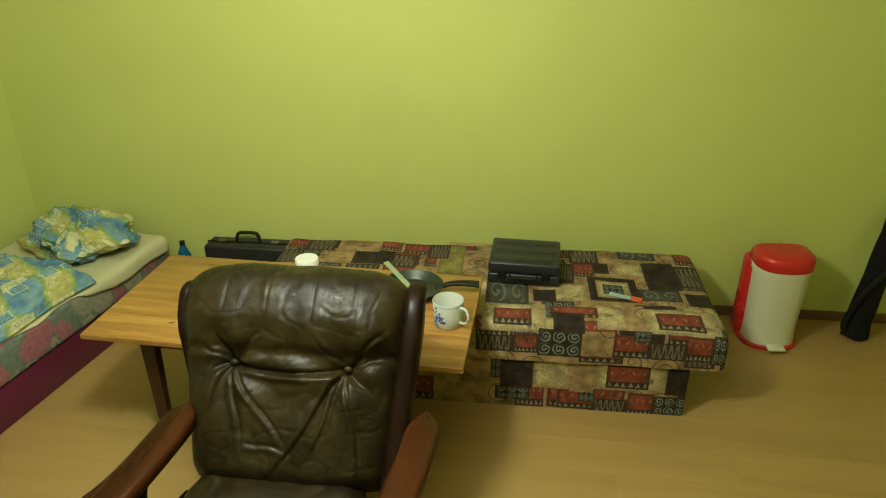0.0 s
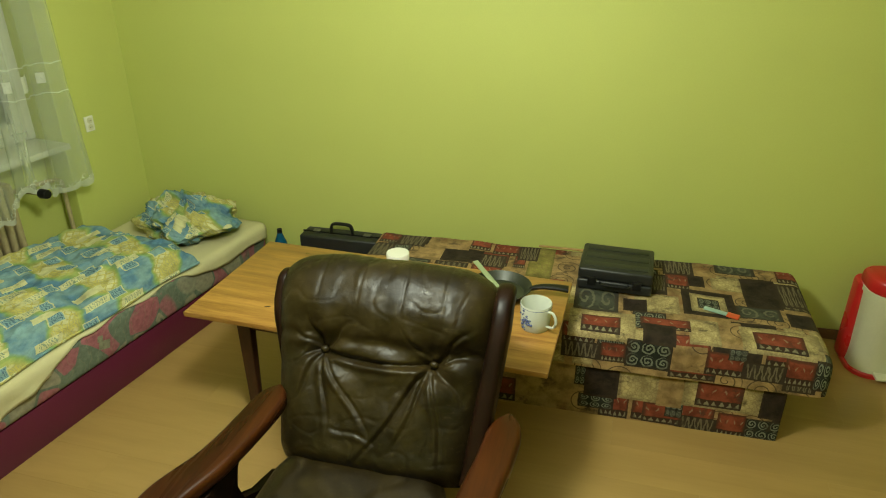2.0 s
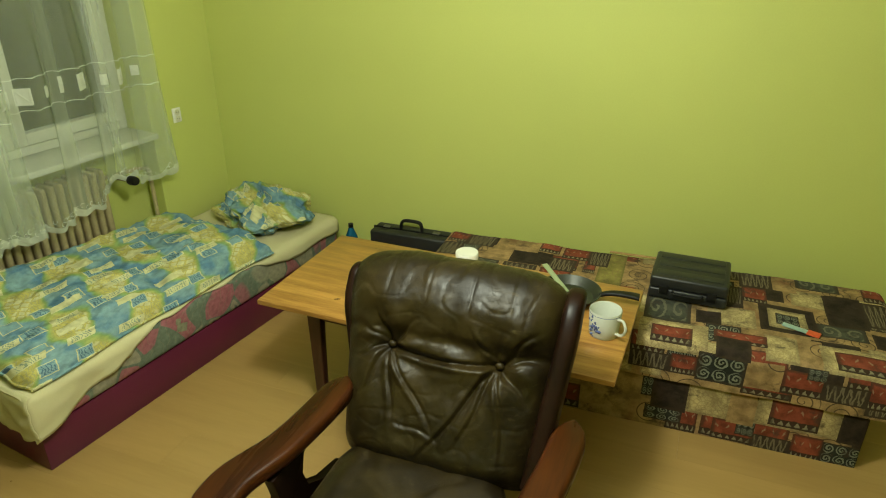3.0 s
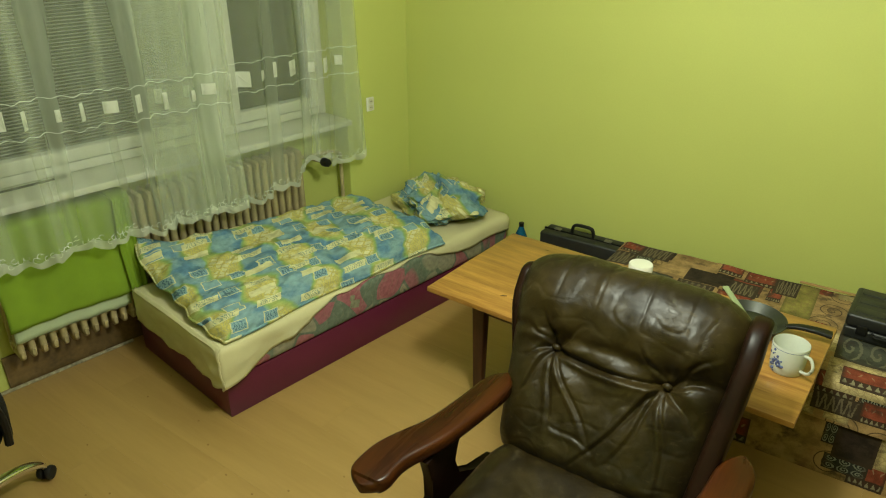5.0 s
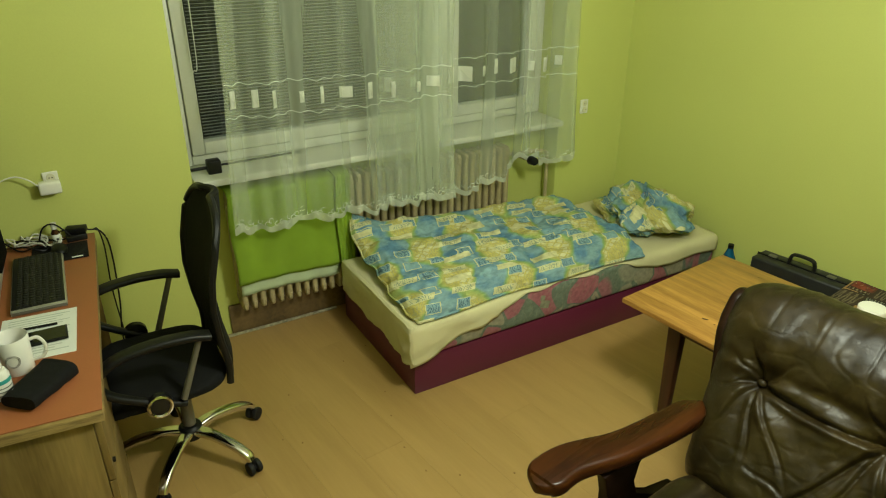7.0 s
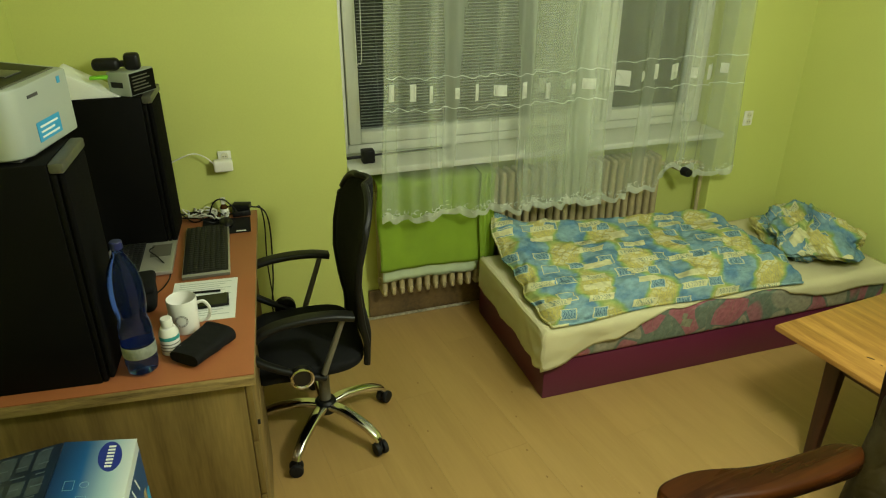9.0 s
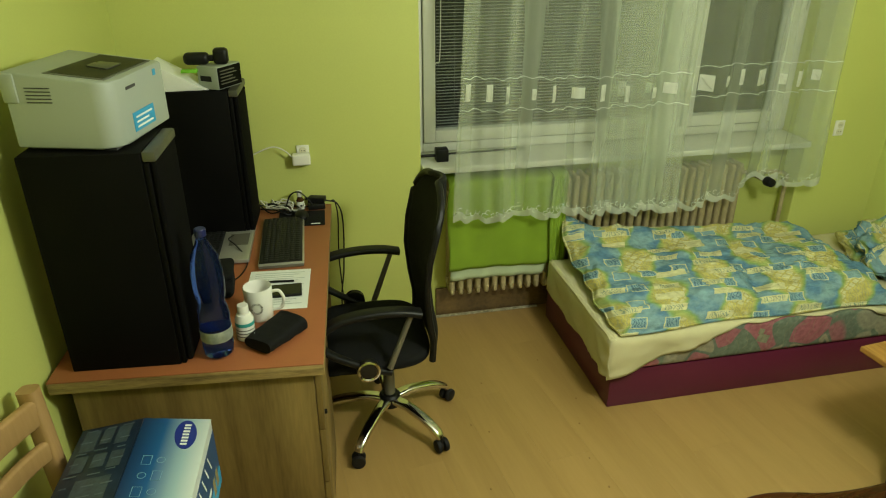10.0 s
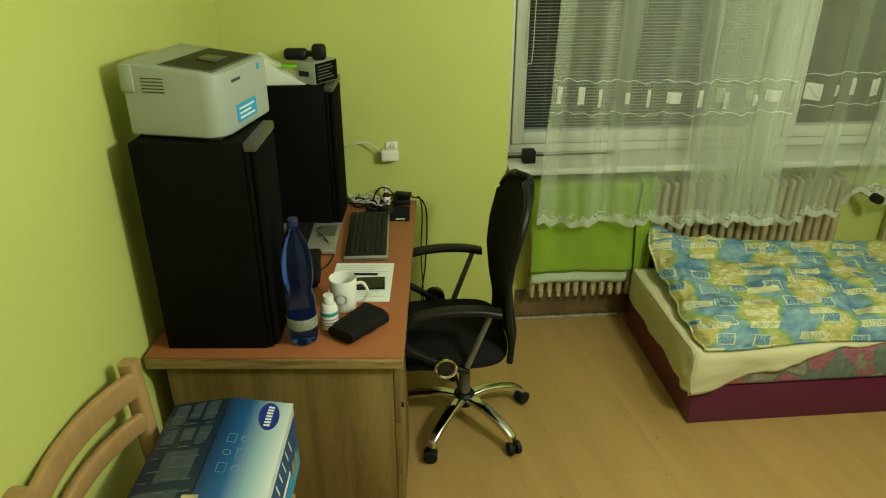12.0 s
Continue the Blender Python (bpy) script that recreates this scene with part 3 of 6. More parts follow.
    # pale strokes over the open ground
    mp3 = n.new("ShaderNodeMapping"); mp3.inputs["Rotation"].default_value = (0, 0, 1.1)
    l.new(tc.outputs["UV"], mp3.inputs["Vector"])
    pen2 = n.new("ShaderNodeTexWave"); pen2.wave_type = "RINGS"
    pen2.inputs["Scale"].default_value, pen2.inputs["Distortion"].default_value, pen2.inputs["Detail"].default_value = cell * 0.8, 16, 3
    l.new(mp3.outputs[0], pen2.inputs["Vector"])
    st2 = ramp(n, [(0.94, (0, 0, 0)), (0.99, (0.25, 0.25, 0.25))]); l.new(pen2.outputs["Fac"], st2.inputs[0])
    over = n.new("ShaderNodeMix"); over.data_type = "RGBA"
    l.new(st2.outputs[0], over.inputs["Factor"]); l.new(edge.outputs["Result"], over.inputs["A"]); over.inputs["B"].default_value = (*paper[0], 1)
    br = n.new("ShaderNodeTexNoise"); br.inputs["Scale"].default_value, br.inputs["Detail"].default_value = cell * 5, 5
    l.new(tc.outputs["UV"], br.inputs["Vector"])
    rng = n.new("ShaderNodeMapRange")
    rng.inputs[1].default_value, rng.inputs[2].default_value, rng.inputs[3].default_value, rng.inputs[4].default_value = 0.3, 0.7, 0.74, 1.12
    l.new(br.outputs["Fac"], rng.inputs[0])
    ml = n.new("ShaderNodeMix"); ml.data_type = "RGBA"; ml.blend_type = "MULTIPLY"; ml.inputs["Factor"].default_value = 1
    l.new(over.outputs["Result"], ml.inputs["A"]); l.new(rng.outputs[0], ml.inputs["B"])
    l.new(ml.outputs["Result"], b.inputs["Base Color"])
    b.inputs["Roughness"].default_value = 0.85
    b.inputs["Specular IOR Level"].default_value = 0.2
    weave = n.new("ShaderNodeTexNoise"); weave.inputs["Scale"].default_value = 45
    l.new(tc.outputs["UV"], weave.inputs["Vector"])
    bp = n.new("ShaderNodeBump"); bp.inputs["Strength"].default_value, bp.inputs["Distance"].default_value = 0.6, 0.006
    l.new(weave.outputs["Fac"], bp.inputs["Height"]); l.new(bp.outputs[0], b.inputs["Normal"])
    return m


def lay_uv(bm, f):
    """Cloth coordinates in metres for each vertex."""
    uv = bm.loops.layers.uv.new("UVMap")
    for face in bm.faces:
        for lp in face.loops:
            lp[uv].uv = f(lp.vert.co)


BLUE, SKY, YEL, LEM, GRN = (0.10, 0.22, 0.33), (0.22, 0.36, 0.39), (0.52, 0.46, 0.13), (0.60, 0.58, 0.32), (0.24, 0.37, 0.13)


def duvet_print():
    """Blue watercolour ground, yellow rounded squares with green halos, pale drawn squares between."""
    k = Net("blue_yellow_printed_cotton")
    uv = k.tc.outputs["UV"]
    wob = k.vec("MULTIPLY", k.vec("SUBTRACT", k.noise(uv, 11, 3).outputs["Color"], (0.5, 0.5, 0.5)), (0.050, 0.050, 0.0))
    fine = k.vec("MULTIPLY", k.vec("SUBTRACT", k.noise(uv, 30, 2).outputs["Color"], (0.5, 0.5, 0.5)), (0.016, 0.016, 0.0))
    soft, crisp = k.vec("ADD", uv, wob), k.vec("ADD", uv, fine)
    wash = k.noise(uv, 9, 5).outputs["Fac"]
    col = k.mix(k.step(wash, 0.36, 0.60), BLUE, SKY)

    def cells(src, loc, rot, size, scale, rand):
        v = k.n.new("ShaderNodeTexVoronoi"); v.distance = "CHEBYCHEV"
        v.inputs["Scale"].default_value, v.inputs["Randomness"].default_value = scale, rand
        k.l.new(k.mapped(src, loc, rot, size), v.inputs["Vector"])
        c = k.n.new("ShaderNodeSeparateColor"); k.l.new(v.outputs["Color"], c.inputs[0])
        return v.outputs["Distance"], c.outputs

    pen = k.n.new("ShaderNodeTexWave")
    for q, v in (("Scale", 24.0), ("Distortion", 11.0), ("Detail", 3.0), ("Detail Scale", 1.6)):
        pen.inputs[q].default_value = v
    k.l.new(uv, pen.inputs["Vector"])
    ink = k.step(pen.outputs["Fac"], 0.62, 0.76)
    # soft patches that run from blue through green to yellow
    pu, pv = k.split(soft)
    long_wave = k.math("SINE", k.math("MULTIPLY", pu, 2 * math.pi / 0.29))
    cross_wave = k.math("SINE", k.math("MULTIPLY_ADD", pu, math.pi / 0.29, k.math("MULTIPLY", pv, 2 * math.pi / 0.30)))
    patch = k.math("MULTIPLY_ADD", cross_wave, 0.17, k.math("MULTIPLY_ADD", long_wave, 0.24, 0.5))
    tint = ramp(k.n, [(0.0, GRN), (0.52, GRN), (0.66, YEL), (1.0, (0.55, 0.48, 0.15))])
    k.l.new(patch, tint.inputs[0])
    col = k.mix(k.step(patch, 0.42, 0.54), col, tint.outputs[0])
    yellow = k.step(patch, 0.58, 0.68)
    col = k.mix(k.math("MULTIPLY", k.math("MULTIPLY", yellow, ink), 0.30), col, (0.16, 0.24, 0.24))
    # clusters of small lemon lozenges
    d3, c3 = cells(crisp, (0.7, 0.2, 0), 0.85, (1, 1, 1), 30, 0.12)
    clus = k.math("MULTIPLY", yellow, k.step(k.noise(k.mapped(uv, (3.3, 1.0, 0)), 6.5, 1).outputs["Fac"], 0.48, 0.52))
    col = k.mix(k.math("MULTIPLY", clus, k.step(d3, 0.40, 0.34)), col, LEM)
    # pale drawn squares and oblongs with light rims
    for loc, rot, size, tone, share in (((1.9, 0.6, 0), -0.10, (1, 1.1, 1), SKY, 0.95), ((4.2, 2.3, 0), -0.12, (0.62, 1.7, 1), LEM, 0.72)):
        d, c = cells(crisp, loc, rot, size, 6.9, 0.4)
        on = k.math("LESS_THAN", c[1], share)
        col = k.mix(k.math("MULTIPLY", on, k.step(d, 0.275, 0.265)), col, LEM)
        col = k.mix(k.math("MULTIPLY", on, k.step(d, 0.240, 0.230)), col, tone)
        drawn = k.math("MULTIPLY", k.math("MULTIPLY", on, k.step(d, 0.205, 0.195)), ink)
        col = k.mix(k.math("MULTIPLY", drawn, 0.85), col, (0.07, 0.14, 0.22) if tone == SKY else (0.22, 0.30, 0.22))
    col = k.mix(1.0, col, k.scale(k.noise(uv, 34, 5).outputs["Fac"], 0.3, 0.7, 0.80, 1.10), "MULTIPLY")
    k.l.new(col, k.b.inputs["Base Color"])
    k.b.inputs["Roughness"].default_value, k.b.inputs["Specular IOR Level"].default_value = 0.85, 0.2
    k.bump(k.noise(k.vec("ADD", uv, wob), 15, 6, 0.6).outputs["Fac"], 0.95, 0.026)
    return k.m


M_QUILT = duvet_print()
M_TICK = quilt_material("pink_green_mattress_ticking", [(0.0, (0.33, 0.115, 0.135)), (0.32, (0.34, 0.13, 0.15)), (0.35, (0.14, 0.17, 0.13)), (0.5, (0.15, 0.19, 0.14)), (0.55, (0.30, 0.28, 0.20)), (0.74, (0.30, 0.28, 0.20)), (0.80, (0.090, 0.115, 0.100))], 8.5, 1.7, [(0.28, 0.27, 0.17), (0.22, 0.24, 0.16)], (0.16, 0.2, 0.13), 0.12, bend=0.08)

BX0, BX1, BY0, BY1 = -3.12, -2.415, 1.235, 3.115
bed = thing("bed", "low single bed with purple base, patterned mattress and cream sheet", "bed", pose(0, 0, 0))
part("base", box(BX0 - 0.09, BX1, BY0, BY1, 0, 0.185, 0.004), M_PURPLE, bed, "purple laminate bed box")
bm = box(BX0 - 0.01, BX1 + 0.012, BY0 - 0.005, BY1 + 0.01, 0.187, 0.365, 0.03, 4)
lay_uv(bm, lambda c: (c.y, c.x - c.z))
part("mattress", bm, M_TICK, bed, "mattress in faded pink and green ticking")


def sheet_at(u, v):
    """u along the bed, v across: over the top, then down the open side."""
    y = BY0 - 0.034 + u * (BY1 - BY0 + 0.034)
    w = BX1 - BX0 + 0.03
    yy = y - BY0
    fall = 0.185 * max(0.0, 1 - yy / 0.60) - 0.018 + 0.070 * max(0, min(1, (yy - 1.22) / 0.2)) + 0.006 * math.sin(21 * yy)
    s = v * (w + fall)
    x, z = BX0 - 0.012 + s, 0.372
    if s > w - 0.03:
        d = s - (w - 0.03)
        a = min(d / 0.035, 1) * math.pi / 2
        x = BX0 - 0.012 + (w - 0.03) + 0.035 * math.sin(a) + 0.004
        z = 0.372 - 0.035 * (1 - math.cos(a)) - max(0, d - 0.035)
        x += 0.010 * math.sin(22 * yy + 3 * d) * min(1, d * 9) * (1 if yy < 0.75 else 0.35)
    z += wrinkle(x, y, 0, 4, 0.006)
    if s > w - 0.03 and yy < 0.8:
        x += wrinkle(y, z, 3, 16, 0.008) * min(1, d * 12)
    return Vector((x, y, z))


def sheet_end(u, v):
    x = BX0 - 0.014 + u * (BX1 - BX0 + 0.052)
    d = v * (0.165 + 0.020 * u + 0.010 * math.exp(-((u - 0.94) / 0.04) ** 2))
    a = min(d / 0.04, 1) * math.pi / 2
    y = BY0 - 0.012 - 0.020 * math.sin(a) + 0.003 * math.sin(23 * x) * v
    z = 0.374 - 0.03 * (1 - math.cos(a)) - max(0, d - 0.03)
    return Vector((x, y + wrinkle(x, z, 8, 13, 0.009) * min(1, v * 3) - 0.016 * v * math.exp(-((u - 0.93) / 0.05) ** 2), z))


bm = grid(80, 60, sheet_at)
grid(50, 16, sheet_end, bm=bm)
sheet = part("sheet", bm, M_SHEET, bed, "cream fitted sheet, loose at the foot corner", sharp=70)
sheet.modifiers.new("cloth", "SOLIDIFY").thickness = 0.004


def duvet_at(u, v, top):
    """u along the bed, v from the wall to the open side; a puffed quilt with thick rolled edges."""
    y = 1.270 + u * (1.29 + 0.0 * v) + 0.05 * math.sin(3.2 * v) * u - 0.035 * v * (1 - u) + 0.012 * math.sin(11 * v) * (1 if u > 0.5 else -0.6) + 0.008 * math.sin(31 * v + 2)
    x = -3.15 + v * (0.772 - 0.03 * math.sin(2.6 * u)) - 0.02 * (1 - u) + 0.008 * math.sin(13 * u) * v
    e = min(u * 1.25, (1 - u) * 1.25, v * 0.75, (1 - v) * 0.75)
    q = min(1, e / 0.075)
    puff = 0.074 * math.sqrt(1 - (1 - q) ** 2) + 0.026 * (1 - math.exp(-e * 9))
    k = min(1, e * 14)
    puff -= 0.014 * math.exp(-((e - 0.030) / 0.009) ** 2)             # stitched edge
    puff += 0.007 * math.sin(52 * (x + y) + 3 * math.sin(9 * y)) * math.exp(-e / 0.05) * q
    folds = wrinkle(x, y, 1.0, 6, 0.026) + wrinkle(x, y, 4.0, 15, 0.013) + 0.010 * math.sin(9 * y + 6 * x + 2.2 * math.sin(4 * x)) + 0.007 * abs(noise.noise(Vector((x * 9, y * 6, 2.0)))) * 2
    ridge = 0.020 * math.exp(-((y - 1.62 - 0.25 * (x + 2.8)) / 0.035) ** 2) - 0.016 * math.exp(-((y - 2.05 + 0.3 * (x + 2.8)) / 0.03) ** 2)
    back = 0.12 * (1 - 0.85 * u) * max(0, 1 - v / 0.20) + 0.075 * max(0, 1 - u / 0.14) * (1 - v)
    z = 0.384 + back + (puff + (folds + ridge) * k if top else -0.004 * k)
    return Vector((x, y, z))


bm = grid(130, 90, lambda u, v: duvet_at(u, v, True))
grid(45, 32, lambda u, v: duvet_at(u, v, False), bm=bm)
lay_uv(bm, lambda c: (c.y, c.x - c.z * 1.2))
duvet = thing("duvet", "rumpled duvet with blue, yellow and green print lying on the bed", "duvet")
part("cover", bm, M_QUILT, duvet, sharp=80)
border = [duvet_at(u, 1, True) for u in np.linspace(0, 1, 70)] + [duvet_at(1, v, True) for v in np.linspace(0.98, 0, 40)]
bm = sweep(border, rounded(0.012, 0.010, 0.004), side=(0, 0, 1))
lay_uv(bm, lambda c: (c.y, c.x - c.z * 1.2))
part("edge_seam", bm, M_QUILT, duvet, "stitched edge seam")
end_edge = [duvet_at(0, v, True) for v in np.linspace(0, 1, 40)]
bm = sweep(end_edge, rounded(0.012, 0.010, 0.004), side=(0, 0, 1))
lay_uv(bm, lambda c: (c.y, c.x - c.z * 1.2))
part("edge_seam", bm, M_QUILT, duvet, "stitched edge seam")


def bundle_at(u, v):
    a, b = 2 * math.pi * u, math.pi * (v - 0.5)
    r = 1 + 0.22 * noise.fractal(Vector((math.cos(a) * 1.6, math.sin(a) * 1.6, b * 1.3 + 4)), 0.8, 2, 4) + 0.07 * math.sin(5 * a + 3 * b) * math.cos(b)
    ca, sa = math.cos(a), math.sin(a)
    x = 0.275 * r * math.cos(b) ** 0.7 * math.copysign(abs(ca) ** 0.75, ca)
    y = 0.225 * r * math.cos(b) ** 0.7 * math.copysign(abs(sa) ** 0.75, sa)
    r -= 0.10 * max(0.0, 0.16 - abs(noise.noise(Vector((ca * 2.3 + 5, sa * 2.3, b * 1.8))))) / 0.16 * math.cos(b)
    r += 0.06 * max(0.0, 0.12 - abs(noise.noise(Vector((ca * 4.1, sa * 4.1 + 3, b * 3.4))))) / 0.12 * math.cos(b)
    z = 0.076 + 0.084 * r * math.sin(b) + (0.030 * math.sin(2.5 * a) + 0.012 * math.sin(9 * a + 4 * b)) * max(0, math.sin(b)) + wrinkle(ca, sa, b, 5, 0.014)
    return Vector((x, y, max(0.0, z)))


bm = grid(120, 64, bundle_at, wrap=True)
lay_uv(bm, lambda c: (c.y * 1.2 + c.z, c.x * 1.2 + c.z * 0.5))
solo("pillow", bm, M_QUILT, "crumpled pillow in blue and yellow print on the cream sheet", "pillow", pose(-2.735, 2.885, 0.372, 0, 0, -18), sharp=80)

# ---- patterned sofa bed ----
SOFA = pose(0.339, 2.735, 0, 0, 0, 8.8)


def print_material(name, col, kind=""):
    """One kind of patch in the upholstery print; its drawing lies in the patch's own square."""
    k = Net(name)
    uv = k.tc.outputs["UV"]
    own = k.n.new("ShaderNodeUVMap"); own.uv_map = "Patch"
    jit = k.vec("MULTIPLY", k.vec("SUBTRACT", k.noise(uv, 55, 2).outputs["Color"], (0.5, 0.5, 0.5)), (0.09, 0.09, 0.0))
    x, y = k.split(k.vec("ADD", own.outputs[0], jit))
    fx = lambda s, q: k.math("FRACT", k.math("MULTIPLY", q, s))
    grain, blot = k.noise(uv, 380, 2).outputs["Fac"], k.noise(uv, 14, 5, 0.62).outputs["Fac"]
    tone = k.math("MULTIPLY_ADD", grain, 0.35, blot)
    out = k.mix(k.step(tone, 0.48, 0.88), tuple(c * 0.55 for c in col), tuple(c * 1.28 for c in col))
    inside = lambda m: k.math("MULTIPLY", k.math("MULTIPLY", k.step(x, m, m + 0.03), k.step(x, 1 - m, 0.97 - m)), k.math("MULTIPLY", k.step(y, m, m + 0.03), k.step(y, 1 - m, 0.97 - m)))
    if kind == "ground":         # thin dark curls strewn on the open ground
        u, v = k.split(k.mapped(uv, (0.03, 0.05, 0), 0.2, (7.5, 7.5, 1)))
        line, r = k.spiral(k.math("FRACT", u), k.math("FRACT", v), 2.4, 0.80, 0.93)
        wn = k.n.new("ShaderNodeTexWhiteNoise"); wn.noise_dimensions = "2D"
        cell = k.n.new("ShaderNodeCombineXYZ"); k.l.new(k.math("FLOOR", u), cell.inputs[0]); k.l.new(k.math("FLOOR", v), cell.inputs[1])
        k.l.new(cell.outputs[0], wn.inputs["Vector"])
        out = k.mix(k.math("MULTIPLY", k.math("MULTIPLY", line, k.math("LESS_THAN", wn.outputs["Value"], 0.42)), 0.85), out, (0.055, 0.035, 0.022))
        out = k.mix(k.math("MULTIPLY", k.step(k.noise(uv, 5.5, 3).outputs["Fac"], 0.55, 0.72), 0.6), out, (0.15, 0.055, 0.03))
    elif kind == "scroll":       # two rows of pale scrolls on dark
        line, r = k.spiral(fx(3.0, x), fx(2.0, y), 2.0, -0.15, 0.30)
        out = k.mix(k.math("MULTIPLY", k.math("MULTIPLY", line, inside(0.02)), 0.9), out, (0.20, 0.21, 0.155))
    elif kind == "teeth":        # a row of hollow teeth
        t = k.math("ABSOLUTE", k.math("SUBTRACT", fx(6.0, x), 0.5))
        side = k.math("MULTIPLY_ADD", y, -0.5, 0.55)
        e = k.math("ABSOLUTE", k.math("SUBTRACT", t, k.math("MULTIPLY", side, 0.75)))
        out = k.mix(k.math("MULTIPLY", k.math("MULTIPLY", k.step(e, 0.15, 0.08), inside(0.06)), 0.6), out, (0.22, 0.18, 0.105))
    elif kind == "panel":        # brick panel with a dark notched border
        t = k.math("ABSOLUTE", k.math("SUBTRACT", fx(6.0, x), 0.5))
        out = k.mix(k.math("MULTIPLY", k.step(y, 0.31, 0.28), 0.92), out, (0.030, 0.022, 0.015))
        tri = k.math("MULTIPLY", k.step(k.math("MULTIPLY_ADD", y, 1.9, t), 0.54, 0.48), k.step(y, 0.05, 0.08))
        out = k.mix(k.math("MULTIPLY", k.math("MULTIPLY", tri, inside(0.04)), 0.55), out, (0.36, 0.33, 0.20))
        mark = k.math("MULTIPLY", k.step(k.math("ABSOLUTE", k.math("SUBTRACT", fx(4.0, x), 0.5)), 0.16, 0.12), k.step(k.math("ABSOLUTE", k.math("SUBTRACT", y, k.math("MULTIPLY_ADD", t, -0.3, 0.74))), 0.06, 0.03))
        out = k.mix(k.math("MULTIPLY", k.math("MULTIPLY", mark, inside(0.06)), 0.5), out, (0.34, 0.27, 0.16))
    elif kind == "slate":        # framed square with a curl
        line, r = k.spiral(fx(2.0, x), y, 1.6, 0.35, 0.6)
        out = k.mix(k.math("MULTIPLY", k.math("MULTIPLY", line, inside(0.08)), 0.7), out, (0.16, 0.15, 0.095))
    elif kind == "straw":        # crackled straw ground
        v = k.n.new("ShaderNodeTexVoronoi"); v.feature = "DISTANCE_TO_EDGE"; v.inputs["Scale"].default_value = 52
        k.l.new(uv, v.inputs["Vector"])
        out = k.mix(k.math("MULTIPLY", k.step(v.outputs["Distance"], 0.10, 0.03), 0.45), out, (0.20, 0.135, 0.06))
    if kind != "ground":         # brushed, uneven dark rim round the patch
        ex = k.math("MINIMUM", x, k.math("SUBTRACT", 1.0, x))
        ey = k.math("MINIMUM", y, k.math("SUBTRACT", 1.0, y))
        rim = k.step(k.math("MULTIPLY_ADD", blot, -0.30, k.math("MINIMUM", ex, ey)), -0.02, -0.13)
        out = k.mix(k.math("MULTIPLY", rim, 0.35 if kind == "straw" else 0.75), out, (0.040, 0.026, 0.016))
    # worn, sooty blotches run over all patches alike
    soot = k.step(k.noise(uv, 8, 6, 0.70).outputs["Fac"], 0.46, 0.35)
    out = k.mix(k.math("MULTIPLY", soot, 0.75), out, (0.045, 0.032, 0.022))
    k.l.new(out, k.b.inputs["Base Color"])
    k.b.inputs["Roughness"].default_value, k.b.inputs["Specular IOR Level"].default_value = 0.9, 0.2
    k.bump(grain, 0.25, 0.003)
    return k.m


TAN, BRICK, DARK, STRAW, SLATE = (0.31, 0.200, 0.088), (0.215, 0.050, 0.026), (0.030, 0.020, 0.014), (0.44, 0.345, 0.165), (0.060, 0.062, 0.045)
PRINTS = [print_material("print_tan", TAN, "ground"), print_material("print_brick", BRICK, "panel"), print_material("print_dark", DARK, "plain"),
          print_material("print_straw", STRAW, "straw"), print_material("print_scroll", (0.022, 0.024, 0.020), "scroll"),
          print_material("print_teeth", (0.050, 0.036, 0.024), "teeth"), print_material("print_olive", (0.22, 0.19, 0.05), "straw"),
          print_material("print_slate", SLATE, "slate")]
t_, b_, d_, s_, c_, z_, o_, g_ = range(8)


def filled(named, seed, u0, u1, s0, s1):
    """Named patches first, then a loose patchwork of rows behind them."""
    rnd, out, s = random.Random(seed), list(named), s0
    while s < s1:
        h, u = rnd.uniform(0.10, 0.16), u0 - rnd.uniform(0, 0.1)
        while u < u1:
            w = rnd.uniform(0.09, 0.22)
            kind = rnd.choice((t_, t_, s_, s_, b_, d_, t_, g_, s_, b_, t_, c_, b_, t_, z_, d_))
            if kind != t_:
                g = rnd.uniform(0.0, 0.02)
                out.append((round(u + g, 3), round(u + w - g, 3), round(s + g * 0.6, 3), round(s + h - g * 0.5, 3), kind))
            u += w
        s += h
    return out


def patch_at(u, s, patches):
    for p in patches:
        if p[0] <= u < p[1] and p[2] <= s < p[3]:
            return p
    return (u - 0.5, u + 0.5, s - 0.5, s + 0.5, t_)


def with_cuts(vals, cuts):
    """The even steps of a line with the patch borders added."""
    out = []
    for v in sorted(list(vals) + [c for c in cuts if vals[0] < c < vals[-1]]):
        if not out or v - out[-1] > 0.0015:
            out.append(v)
    return out


# the largest patches that stand out on the top and the front
PATCH_A = [
    (-0.345, -0.255, 0.27, 0.36, c_),
    (-0.375, -0.225, 0.235, 0.395, s_),
    (-0.41, -0.19, 0.20, 0.43, d_),
    (-0.87, -0.68, 0.15, 0.36, g_),
    (-0.66, -0.56, 0.18, 0.29, d_),
    (-0.55, -0.47, 0.37, 0.55, z_),
    (-0.47, -0.37, 0.42, 0.56, b_),
    (-0.48, -0.34, 0.56, 0.72, z_),
    (-0.34, -0.24, 0.57, 0.71, t_),
    (-0.24, -0.06, 0.63, 0.75, g_),
    (0.03, 0.14, 0.59, 0.74, b_),
    (-0.14, 0.01, 0.33, 0.60, d_),
    (-0.19, -0.01, 0.22, 0.33, g_),
    (0.01, 0.14, 0.37, 0.58, z_),
    (0.01, 0.12, 0.19, 0.31, d_),
    (-0.83, -0.67, -0.01, 0.11, b_),
    (-0.58, -0.45, -0.03, 0.09, d_),
    (-0.59, -0.39, 0.06, 0.14, b_),
    (-0.40, -0.28, -0.01, 0.16, s_),
    (-0.15, 0.04, -0.00, 0.12, b_),
]
